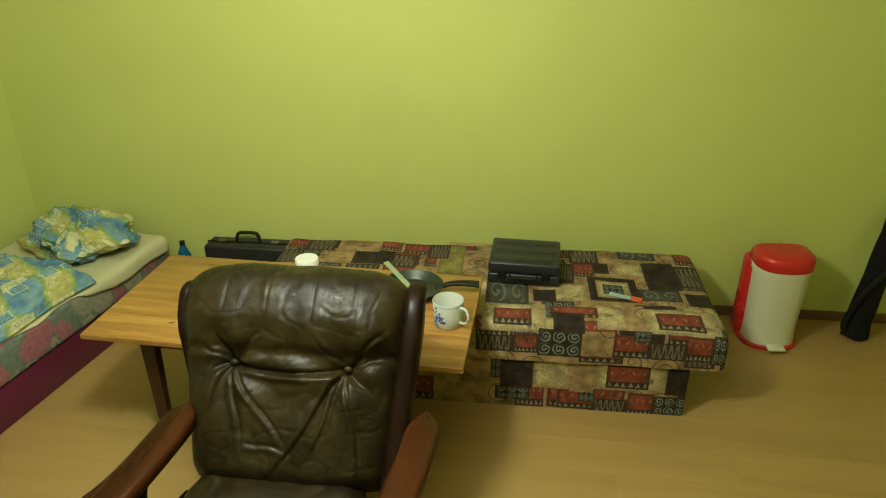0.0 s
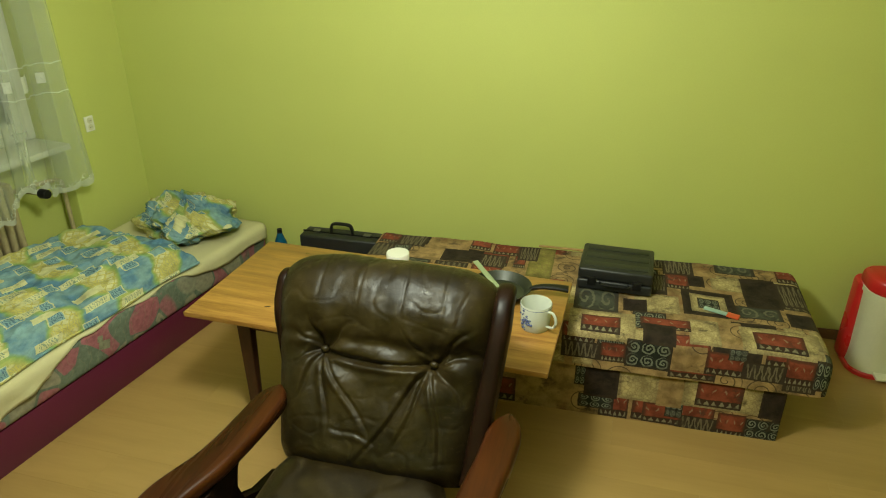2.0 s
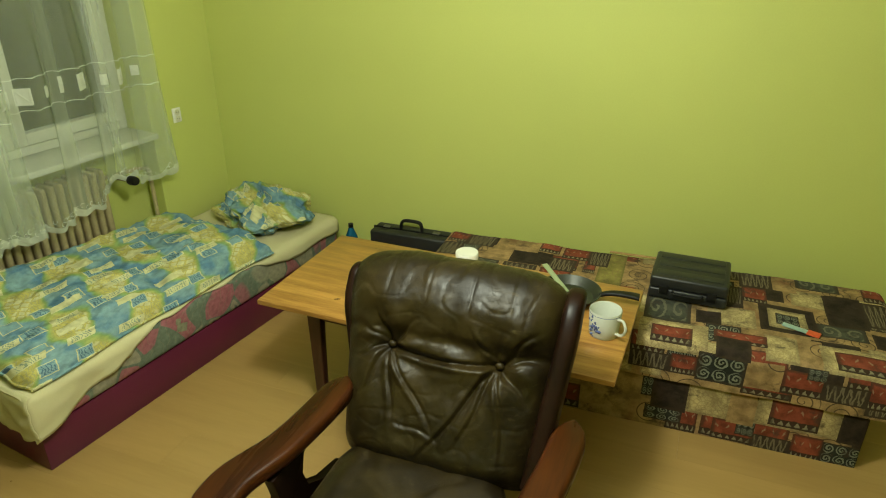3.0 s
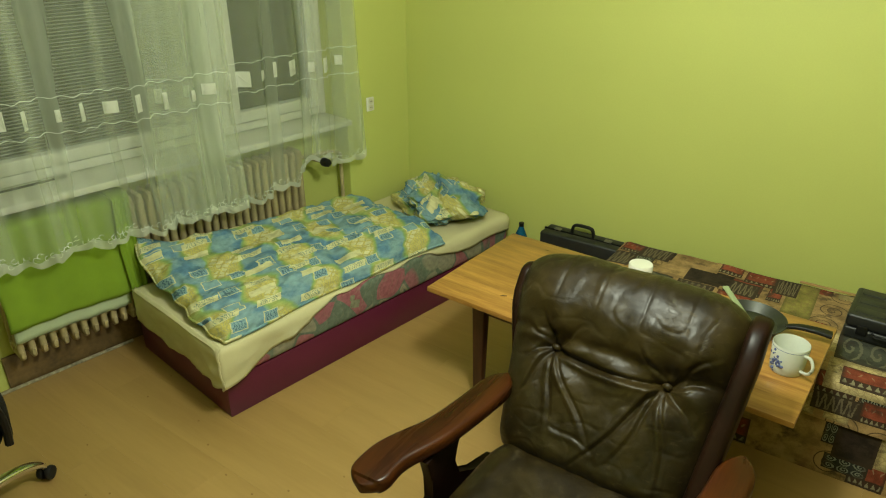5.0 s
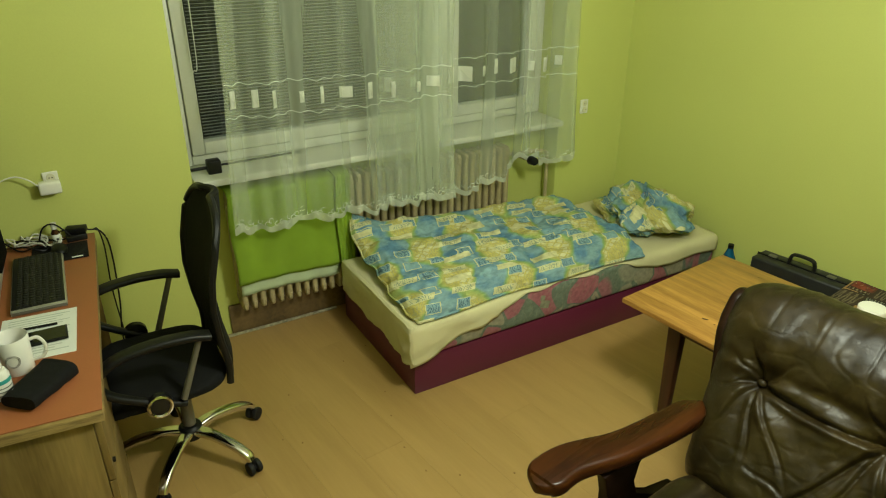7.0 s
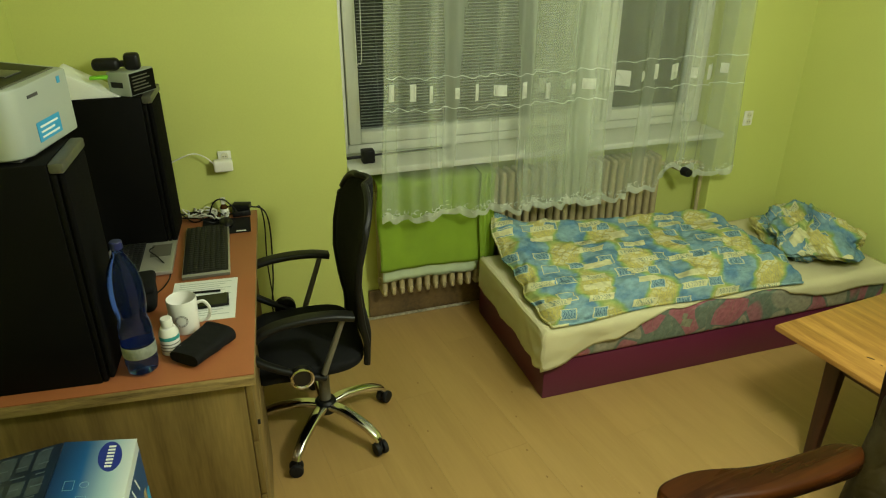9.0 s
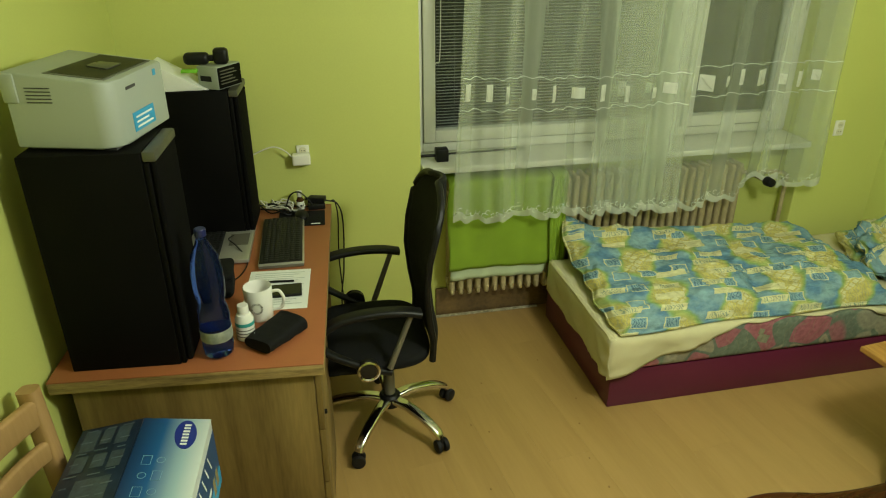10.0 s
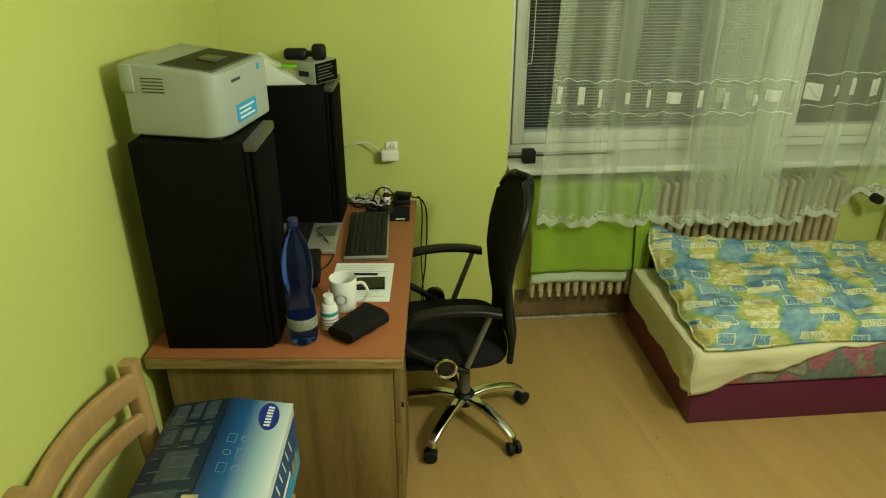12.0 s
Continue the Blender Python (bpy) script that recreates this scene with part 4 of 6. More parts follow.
PATCH_B = [
    (-0.64, -0.46, -0.15, -0.02, c_),
    (-0.25, -0.18, -0.06, -0.01, c_),
    (-0.90, -0.74, -0.14, -0.06, z_),
    (-0.74, -0.64, -0.14, -0.05, b_),
    (-0.19, -0.03, -0.14, -0.06, z_),
    (-0.33, -0.18, -0.14, -0.03, b_),
    (0.07, 0.15, -0.15, -0.01, c_),
    (-0.04, 0.07, -0.14, -0.02, b_),
    (-0.46, -0.33, -0.14, -0.02, t_),
    (-0.88, -0.61, -0.04, 0.15, s_),
    (-0.20, 0.10, -0.02, 0.15, s_),
    (-0.28, -0.19, -0.01, 0.17, t_),
]
PATCH_C = [
    (-1.90, -1.80, 0.60, 0.72, b_),
    (-1.80, -1.65, 0.58, 0.73, z_),
    (-1.64, -1.42, 0.59, 0.72, t_),
    (-1.46, -1.34, 0.48, 0.61, d_),
    (-1.30, -1.17, 0.59, 0.71, b_),
    (-1.17, -1.07, 0.55, 0.71, z_),
    (-1.11, -0.99, 0.37, 0.72, o_),
    (-1.95, -1.80, 0.43, 0.59, z_),
    (-1.36, -1.22, 0.44, 0.58, z_),
    (-1.01, -0.85, 0.39, 0.65, t_),
]
BASE_PATCHES = [
    (-0.79, -0.65, -0.15, 0.02, d_),
    (-0.65, -0.49, -0.14, 0.03, s_),
    (-0.49, -0.39, -0.15, 0.03, t_),
    (-0.34, -0.16, -0.12, 0.00, b_),
    (-0.39, -0.09, -0.13, 0.04, s_),
    (-0.09, -0.00, -0.14, 0.02, d_),
    (-0.13, 0.01, -0.25, -0.15, c_),
    (-0.81, -0.66, -0.21, -0.14, c_),
    (-0.45, -0.38, -0.20, -0.12, c_),
    (-0.54, -0.38, -0.24, -0.14, b_),
    (-0.39, -0.24, -0.25, -0.18, z_),
    (-0.24, -0.13, -0.26, -0.14, b_),
]
MAT_PATCHES = PATCH_A + PATCH_B + PATCH_C


def sofa_block(x0, x1, y0, y1, z0, z1, r, seed, sag=0.0):
    """A cloth-covered block with rounded edges, its print laid over top and front in one run."""
    flat, turn, fall = z1 - r - z0, r * math.pi / 2, y1 - y0 - 2 * r
    start = z0 - z1
    total = flat + turn + fall + turn + flat

    def profile(a):
        """The place on the cross-section at the length a from the lower front edge."""
        if a < flat:
            return y0, z0 + a
        a -= flat
        if a < turn:
            q = a / r
            return y0 + r - r * math.cos(q), z1 - r + r * math.sin(q)
        a -= turn
        if a < fall:
            return y0 + r + a, z1
        a -= fall
        if a < turn:
            q = a / r
            return y1 - r + r * math.sin(q), z1 - r + r * math.cos(q)
        return y1, z1 - r - (a - turn)

    patches = filled(MAT_PATCHES if seed == 1 else BASE_PATCHES, seed, x0, x1, start, start + total)
    xs = with_cuts([x0 + (x1 - x0) * i / 110 for i in range(111)], [c for p in patches for c in p[:2]])
    keys_ = [start + total * i / 70 for i in range(71)] + [start + flat + turn * i / 5 for i in range(6)] + [start + flat + turn + fall + turn * i / 5 for i in range(6)]
    acc = with_cuts(sorted(keys_), [c for p in patches for c in p[2:4]])
    bm = bmesh.new()
    uv, own = bm.loops.layers.uv.new("UVMap"), bm.loops.layers.uv.new("Patch")
    rows, pos = [], {}
    for x in xs:
        e = min(x - x0, x1 - x)
        pull = r - math.sqrt(max(0, r * r - max(0, r - e) ** 2)) if e < r else 0
        row = []
        for a in acc:
            y, z = profile(a - start)
            zz = z - pull * (z - z0) / (z1 - z0)
            yy = y + pull * 0.5 * (1 if y < (y0 + y1) / 2 else -1)
            if sag:
                k = max(0, min(1, (z - z0) / (z1 - z0)))
                zz += k * (wrinkle(x, y, 2.0, 3.5, sag) - sag * 0.4)
                yy += wrinkle(x, z, 5.0, 6, sag * 0.6) * (1 if y == y0 else 0)
            v = bm.verts.new((x, yy, zz))
            pos[v] = (x, a)
            row.append(v)
        rows.append(row)

    def add(vs, kind=None):
        f = bm.faces.new(vs)
        cu, cs = sum(pos[v][0] for v in vs) / len(vs), sum(pos[v][1] for v in vs) / len(vs)
        p = patch_at(cu, cs, patches)
        f.material_index = p[4] if kind is None else kind
        for lp in f.loops:
            u, s = pos[lp.vert]
            lp[uv].uv = (u, s)
            lp[own].uv = ((u - p[0]) / (p[1] - p[0]), (s - p[2]) / (p[3] - p[2]))

    for p, q in zip(rows, rows[1:]):
        for j in range(len(acc) - 1):
            add((p[j], q[j], q[j + 1], p[j + 1]))
    add(rows[0], d_)
    add(list(reversed(rows[-1])), t_)
    add([r[0] for r in rows] + [r[-1] for r in reversed(rows)], d_)
    return bm


sofa = thing("sofa_bed", "low sofa bed in worn patchwork print of red, tan and black", "sofa bed", SOFA)
part("base", sofa_block(-1.80, 0.0, 0.0, 0.70, 0.0, 0.245, 0.012, 5), PRINTS, sofa, "printed fabric base box", sharp=60)
part("mattress", sofa_block(-1.93, 0.135, -0.012, 0.75, 0.25, 0.432, 0.045, 1, 0.008), PRINTS, sofa, "thick printed mattress overhanging the base", sharp=60)

# ---- coffee table ----
TABLE = pose(-1.922, 1.939, 0, 0, 0, 5.8)
table = thing("coffee_table", "long wooden coffee table with honey top and dark tapered legs", "table", TABLE)
part("tabletop", box(0, 1.44, 0, 0.684, 0.524, 0.546, 0.004), M_TABLE, table)
bm = box(0.20, 1.22, 0.085, 0.105, 0.455, 0.522, 0.003)
box(0.20, 1.22, 0.51, 0.53, 0.455, 0.522, 0.003, bm=bm)
box(0.205, 0.225, 0.106, 0.509, 0.455, 0.522, 0.003, bm=bm)
box(1.195, 1.215, 0.106, 0.509, 0.455, 0.522, 0.003, bm=bm)
part("apron", bm, M_LEG, table, "dark wooden apron rails")
for x, y in ((0.215, 0.092), (1.205, 0.092), (0.215, 0.525), (1.205, 0.525)):
    pts = [Vector((x, y, 0.0)), Vector((x, y, 0.522))]
    part("leg", sweep(pts, lambda t: rounded(0.042 + 0.022 * t, 0.032 + 0.012 * t, 0.006), side=(1, 0, 0)), M_LEG, table)

# ---- leather armchair ----
CHAIR = pose(-0.922, 1.45, 0, 0, 0, 8)


def leather():
    """Aged leather: warm brown, rubbed paler on the bulges, fine branching creases."""
    k = Net("olive_brown_leather")
    co = k.tc.outputs["Object"]
    warp = k.vec("MULTIPLY", k.vec("SUBTRACT", k.noise(co, 9, 4).outputs["Color"], (0.5, 0.5, 0.5)), (0.16, 0.16, 0.16))
    src = k.vec("ADD", co, warp)

    def cracks(v, s, w):
        x = k.n.new("ShaderNodeTexVoronoi"); x.feature = "DISTANCE_TO_EDGE"
        x.inputs["Scale"].default_value = s; k.put(x.inputs["Vector"], v)
        return k.step(x.outputs["Distance"], w, 0.0)

    wear = k.noise(co, 5.5, 6, 0.62).outputs["Fac"]
    coarse, mid, pore = cracks(src, 11, 0.030), cracks(src, 34, 0.06), cracks(co, 230, 0.25)
    faint = k.math("MULTIPLY", mid, k.step(k.noise(co, 12, 3).outputs["Fac"], 0.45, 0.62))
    col = k.mix(k.step(wear, 0.34, 0.68), (0.0092, 0.0056, 0.0015), (0.0315, 0.0208, 0.0056))
    streak = k.noise(k.mapped(co, size=(1.0, 1.0, 3.0)), 26, 5, 0.7).outputs["Fac"]
    col = k.mix(k.math("MULTIPLY", k.step(streak, 0.58, 0.72), 0.50), col, (0.074, 0.055, 0.022))
    col = k.mix(k.math("MULTIPLY", coarse, 0.07), col, (0.080, 0.060, 0.026))
    col = k.mix(k.math("MULTIPLY", faint, 0.45), col, (0.010, 0.006, 0.002))
    k.l.new(col, k.b.inputs["Base Color"])
    k.b.inputs["Specular IOR Level"].default_value = 0.25
    k.put(k.b.inputs["Roughness"], k.scale(streak, 0.3, 0.7, 0.28, 0.52))
    h = k.math("ADD", k.math("MULTIPLY", faint, -0.35), k.math("MULTIPLY_ADD", pore, -0.12, k.math("MULTIPLY", coarse, -0.10)))
    k.bump(h, 0.32, 0.003)
    return k.m


M_LEATHER = leather()
M_RAIL = wood("dark_polished_rail", (0.006, 0.0026, 0.0014), (0.018, 0.0066, 0.0030), 0.36, axis=2, rings=18)
M_RAIL.node_tree.nodes["Principled BSDF"].inputs["Specular IOR Level"].default_value = 0.13
BUTTONS = ((-0.182, 0.360), (0.182, 0.360))
REC = radians(33)           # how far the back leans
arm_chair = thing("armchair", "worn olive-brown leather armchair with mahogany arms and two buttons", "armchair", CHAIR)


CREASES = [(-0.182, 0.360, 0.03, 0.10, 0.007), (0.182, 0.360, -0.03, 0.01, 0.008), (-0.182, 0.360, -0.30, 0.30, 0.006), (-0.182, 0.360, -0.28, 0.41, 0.006),
           (-0.182, 0.360, -0.24, 0.47, 0.006), (-0.182, 0.360, -0.09, 0.46, 0.005), (0.182, 0.360, 0.30, 0.49, 0.007), (0.182, 0.360, 0.31, 0.40, 0.006), (0.182, 0.360, 0.30, 0.25, 0.006),
           (0.182, 0.360, 0.25, 0.05, 0.006), (-0.182, 0.360, -0.12, 0.10, 0.006), (-0.182, 0.360, -0.26, 0.16, 0.006), (0.182, 0.360, 0.09, 0.07, 0.006), (-0.11, 0.13, 0.05, 0.10, 0.004), (0.182, 0.360, 0.07, 0.46, 0.005)]


def back_line(s):
    """The middle of the back cushion at the length s: a straight lean, then rolled over the top."""
    L0 = 0.555
    d, nrm = Vector((0, math.sin(REC), math.cos(REC))), Vector((0, -math.cos(REC), math.sin(REC)))
    p0 = Vector((0, 0.135, 0.385))
    if s <= L0:
        return p0 + d * s, nrm
    r, a = 0.075, (s - L0) / 0.075
    c = p0 + d * L0 - nrm * r
    return c + nrm * r * math.cos(a) + d * r * math.sin(a), nrm * math.cos(a) + d * math.sin(a)


def right_half(s):
    """Half the cushion's width on the straighter side."""
    return 0.308 + 0.037 * min(1, s / 0.5)


def back_front(u, v):
    """The tufted leather: u across, v up."""
    s = v * 0.73
    p, nrm = back_line(s)
    w = 0.283 + 0.088 * min(1, s / 0.5)
    x = (2 * u - 1) * (w if u < 0.5 else right_half(s))
    e = 1 - abs(2 * u - 1)
    puff = 0.062 * (1 - math.exp(-e * 7)) - 0.012
    puff += 0.030 * math.exp(-((s - 0.50) / 0.085) ** 2) * (1 - math.exp(-e * 9))     # head roll
    puff -= 0.012 * math.exp(-((s - 0.40) / 0.02) ** 2)
    if s < 0.06:
        puff -= 0.035 * (1 - s / 0.06) ** 2
    for bx, bs in BUTTONS:
        dx, ds = x - bx, s - bs
        r = math.hypot(dx, ds)
        puff -= 0.040 * math.exp(-(r / 0.038) ** 2) + 0.012 * math.exp(-(r / 0.10) ** 2)
        a = math.atan2(ds, dx)
        fold = math.sin(a * 5 + 1.3 + bx * 6 + 2.2 * noise.noise(Vector((bx * 9, r * 7, 1))))
        puff += 0.0085 * fold * math.exp(-((r - 0.085) / 0.085) ** 2) * min(1, r / 0.03)
    if abs(x) < 0.182:       # the crease between the buttons
        puff -= 0.016 * math.exp(-((s - 0.360 + 0.020 * (1 - (x / 0.182) ** 2)) / 0.008) ** 2)
        puff += 0.008 * math.exp(-((s - 0.341 + 0.020 * (1 - (x / 0.182) ** 2)) / 0.010) ** 2)
    for x0, s0, x1, s1, dep in CREASES:
        dx, ds = x1 - x0, s1 - s0
        ln = math.hypot(dx, ds)
        t = ((x - x0) * dx + (s - s0) * ds) / ln ** 2
        if -0.05 < t < 1.05:
            d = ((x - x0) * ds - (s - s0) * dx) / ln + 0.006 * math.sin(7 * t + x0 * 20)
            fade = min(1, max(0, t + 0.05) * 8) * min(1, max(0, 1.05 - t) * 2.2)
            puff += fade * dep * (-math.exp(-(d / 0.0055) ** 2) + 0.7 * math.exp(-((d - 0.013) / 0.009) ** 2))
    if s > 0.47:             # stitched seams over the head roll
        for xs in (-0.21, -0.075, 0.07, 0.20):
            puff -= 0.0022 * math.exp(-((x - xs) / 0.004) ** 2) * min(1, (s - 0.47) * 12)
    puff += wrinkle(x, s, 3.0, 9, 0.0042) + wrinkle(x, s, 7.0, 26, 0.0010) - 0.0018 * max(0.0, 0.10 - abs(noise.noise(Vector((x * 11 + 3, s * 16, 0.5))))) / 0.10 * min(1, e * 8)
    return p + Vector((x, 0, 0)) + nrm * puff


def back_rear(u, v):
    s = v * 0.73
    p, nrm = back_line(s)
    w = 0.283 + 0.088 * min(1, s / 0.5)
    k = 0.055 * min(1, (0.73 - s) / 0.12) + 0.012
    return p + Vector(((1 - 2 * u) * (w if u > 0.5 else right_half(s)), 0, 0)) - nrm * k


bm = grid(150, 170, back_front)
grid(24, 40, back_rear, bm=bm)
bmesh.ops.remove_doubles(bm, verts=bm.verts, dist=0.0005)
for sx in (0, 1):            # sides between front and rear
    grid(1, 170, lambda t, v: back_front(sx, v).lerp(back_rear(1 - sx, v), t), bm=bm)
grid(150, 1, lambda u, t: back_front(u, 1).lerp(back_rear(1 - u, 1), t), bm=bm)
grid(150, 1, lambda u, t: back_front(u, 0).lerp(back_rear(1 - u, 0), t), bm=bm)
bmesh.ops.remove_doubles(bm, verts=bm.verts, dist=0.0008)
part("backrest", bm, M_LEATHER, arm_chair, sharp=70)
for bx, bs in BUTTONS:
    p, nrm = back_line(bs)
    c = p + Vector((bx, 0, 0)) + nrm * 0.006
    part("button", ball(c, 0.015, 1, 0.7, 0.8), M_LEATHER, arm_chair)


def seat_at(u, v):
    """A puffed seat cushion, wrapped round as a closed pad."""
    a = 2 * math.pi * u
    ca, sa = math.cos(a), math.sin(a)
    b = math.pi * (v - 0.5)
    q = math.cos(b) ** 0.35
    x = 0.285 * q * math.copysign(abs(ca) ** 0.35, ca)
    y = -0.08 + 0.27 * q * math.copysign(abs(sa) ** 0.35, sa)
    z = 0.335 + 0.085 * math.copysign(abs(math.sin(b)) ** 0.6, math.sin(b))
    return Vector((x, y, z + (wrinkle(x, y, 9, 8, 0.010) if b > 0 else 0)))


part("seat", grid(72, 36, seat_at, wrap=True), M_LEATHER, arm_chair, sharp=80)
part("seat_frame", box(-0.30, 0.30, -0.30, 0.20, 0.19, 0.262, 0.01), M_ARM, arm_chair)
for sx in (-1, 1):
    # flat arm with a broad rounded end
    line = [(-0.402, -0.395, 0.545), (-0.404, -0.26, 0.553), (-0.352, -0.10, 0.556), (-0.326, 0.08, 0.557), (-0.316, 0.25, 0.555)] if sx < 0 else [(0.405, -0.385, 0.545), (0.402, -0.25, 0.553), (0.398, -0.08, 0.556), (0.420, 0.10, 0.558), (0.430, 0.29, 0.556)]
    pts = smooth_path(line, 26)
    def arm_section(t):
        w = 0.128 * (math.sqrt(max(0.0, 1 - (1 - t / 0.12) ** 2)) if t < 0.12 else 1 - 0.16 * min(1, (t - 0.12) * 2.2))
        if t > 0.86:         # rounded back end
            w *= math.sqrt(max(0.02, 1 - ((t - 0.86) / 0.142) ** 2))
        w = max(w, 0.02)
        return rounded(w, 0.050 if t > 0.04 else 0.036, min(0.018, w * 0.45), 4)
    part("arm", sweep(pts, arm_section, side=(1, 0, 0)), M_ARM, arm_chair)
    # waisted side panel from the arm to the floor
    out = [(-0.20, 0.525), (-0.175, 0.44), (-0.165, 0.36), (-0.25, 0.27), (-0.30, 0.16), (-0.34, 0.0), (-0.27, 0.0), (-0.20, 0.10), (0.10, 0.12), (0.24, 0.0), (0.31, 0.0),
           (0.25, 0.17), (0.19, 0.27), (0.06, 0.30), (-0.035, 0.36), (-0.06, 0.43), (-0.045, 0.49), (-0.005, 0.527)]
    m = Matrix.Translation(((-0.335 if sx < 0 else 0.40) - 0.017, 0, 0)) @ Matrix(((0, 0, 1, 0), (1, 0, 0, 0), (0, 1, 0, 0), (0, 0, 0, 1)))
    part("side_panel", prism(out, 0, 0.034, 0.006, m), M_RAIL, arm_chair, "dark waisted wooden side panel")
    # curved side rail of the back
    rail = []
    for i in range(20):
        at = (0.02 + 0.655 * i / 19) if sx > 0 else (0.30 + 0.375 * i / 19)
        p, nrm = back_line(at)
        w = 0.283 + 0.088 * min(1, at / 0.5)
        w = right_half(at) + 0.029 if sx > 0 else w + 0.004
        rail.append(p + Vector((sx * w, 0, 0)) - nrm * (0.012 if sx > 0 else 0.050))
    part("back_rail", sweep(rail, lambda t: rounded(0.058 - (0.012 if t > 0.97 else 0), 0.105 - 0.045 * max(0, t - 0.75) * 4, 0.018) if sx > 0 else rounded(0.012 + 0.032 * min(1, t * 2.5), 0.030 + 0.065 * min(1, t * 2.5) - 0.035 * max(0, t - 0.75) * 4, 0.005 + 0.012 * min(1, t * 2.5)), side=(1, 0, 0)), M_RAIL, arm_chair, "curved dark wooden rail beside the back cushion")

# ---- desk corner ----
DESK = pose(-1.93, 0.03, 0, 0, 0, 175.2)      # x runs along the desk to the window, y to the wall
DT = 0.745


def on_desk(x, y, z=DT, turn=0.0):
    return DESK @ pose(x, y, z, 0, 0, turn)


desk = thing("desk", "old writing desk with orange-brown top and oak print sides", "desk", DESK)
part("desktop", box(0, 1.28, 0, 0.785, 0.741, 0.745, 0.001), M_DESKTOP, desk, "orange-brown laminate desktop")
part("edge_board", box(0.0, 1.28, 0.0, 0.785, 0.703, 0.740, 0.002), M_EDGE, desk, "oak print board edge")
part("end_panel", box(0.025, 0.043, 0.035, 0.735, 0.0, 0.702, 0.002), M_DESKWOOD, desk)
part("end_panel", box(1.235, 1.253, 0.035, 0.665, 0.0, 0.702, 0.002), M_DESKWOOD, desk)
part("rear_panel", box(0.044, 1.234, 0.647, 0.665, 0.25, 0.702, 0.002), M_DESKWOOD, desk)
part("pedestal_side", box(0.43, 0.448, 0.035, 0.646, 0.02, 0.702, 0.002), M_DESKWOOD, desk)
for z0, z1 in ((0.03, 0.25), (0.254, 0.47), (0.474, 0.70)):
    dr = part("drawer", box(0.027, 0.446, 0.014, 0.033, z0, z1, 0.002), M_DESKWOOD, desk)
part("lock", rod((0.06, 0.014, 0.52), (0.06, 0.006, 0.52), 0.008, seg=12), M_BLACK, desk)


M_STRIP = plain("dull_grey_strip", (0.085, 0.085, 0.065), 0.42, 0.3, var=0.12)


def speaker(x0, x1, y0, y1, h, label):
    sp = thing("loudspeaker", label, "loudspeaker", on_desk(0, 0), "black loudspeakers on the desk")
    part("cabinet", box(x0, x1, y0 + 0.034, y1, 0, h, 0.004), M_SPEAKER, sp)
    part("front_baffle", box(x0 + 0.003, x1 - 0.003, y0 + 0.018, y0 + 0.033, 0.002, h - 0.028, 0.004), M_SPEAKER, sp)
    part("grille", box(x0 + 0.006, x1 - 0.006, y0, y0 + 0.017, 0.01, h - 0.029, 0.007, 3), M_GRILLE, sp, "black cloth grille")
    part("top_strip", box(x0 + 0.002, x1 - 0.002, y0 - 0.002, y0 + 0.033, h - 0.026, h + 0.001, 0.005), M_STRIP, sp, "grey metal strip over the grille")
    return sp


speaker(0.048, 0.285, 0.385, 0.725, 0.655, "large black floor loudspeaker standing on the desk under a printer")
speaker(0.965, 1.195, 0.310, 0.66, 0.605, "large black loudspeaker on the desk beside the window wall")

# printer on the first speaker
M_CASE_GREY = plain("dark_grey_plastic", (0.06, 0.06, 0.055), 0.3, var=0.2)
M_LABEL = plain("blue_sticker", (0.03, 0.30, 0.55), 0.5, var=0.08)
prn = thing("printer", "pale grey compact laser printer standing on a loudspeaker", "printer", on_desk(0.085, 0.435, DT + 0.655, 0) @ pose(0.155, 0.158, 0, 0, 0, -11) @ pose(-0.155, -0.158, 0))
out = [(0.30, 0.0), (0.31, 0.02), (0.31, 0.268), (0.0, 0.268), (0.0, 0.05)] + [(0.05 - 0.05 * math.sin(a), 0.05 - 0.05 * math.cos(a)) for a in np.linspace(math.pi / 2, 0, 6)[1:]]


def sloped(bm):
    """Raise the printer's top towards the rear."""
    for v in bm.verts:
        if v.co.z > 0.10:
            v.co.z += 0.105 * max(0.0, v.co.y)
    return bm


part("body", sloped(prism(out, 0.008, 0.176, 0.006, seg=3)), M_PRINTER, prn)
tray = [(0.028, 0.020), (0.285, 0.020), (0.288, 0.165), (0.024, 0.175)]
part("outlet_rim", sloped(prism(tray, 0.1764, 0.1785, 0.001)), plain("olive_grey_rim", (0.12, 0.125, 0.10), 0.5), prn, "grey rim round the paper outlet", smooth=False)
part("paper_tray", sloped(prism([(0.155 + (x - 0.155) * 0.93, 0.097 + (y - 0.097) * 0.90) for x, y in tray], 0.1788, 0.1794)), M_BLACK, prn, "dark paper outlet on the top", smooth=False)
part("tray_slope", sloped(prism([(0.12, 0.060), (0.20, 0.060), (0.19, 0.12), (0.13, 0.12)], 0.1796, 0.183, 0.001)), M_CASE_GREY, prn, "dark grey paper stop")
part("rear_housing", box(-0.005, 0.315, 0.236, 0.275, 0.125, 0.1985, 0.004), M_PRINTER, prn, "slightly wider rear cover")
for i in range(5):
    part("vent_slot", box(-0.0015, 0.003, 0.150, 0.215, 0.126 + 0.009 * i, 0.1285 + 0.009 * i), M_INK, prn, smooth=False)
part("badge", box(0.085, 0.135, -0.0015, 0.003, 0.142, 0.150), M_INK, prn, "small dark badge", smooth=False)
part("sticker", box(0.095, 0.215, -0.0016, 0.001, 0.028, 0.078), M_LABEL, prn, "blue information sticker", smooth=False)
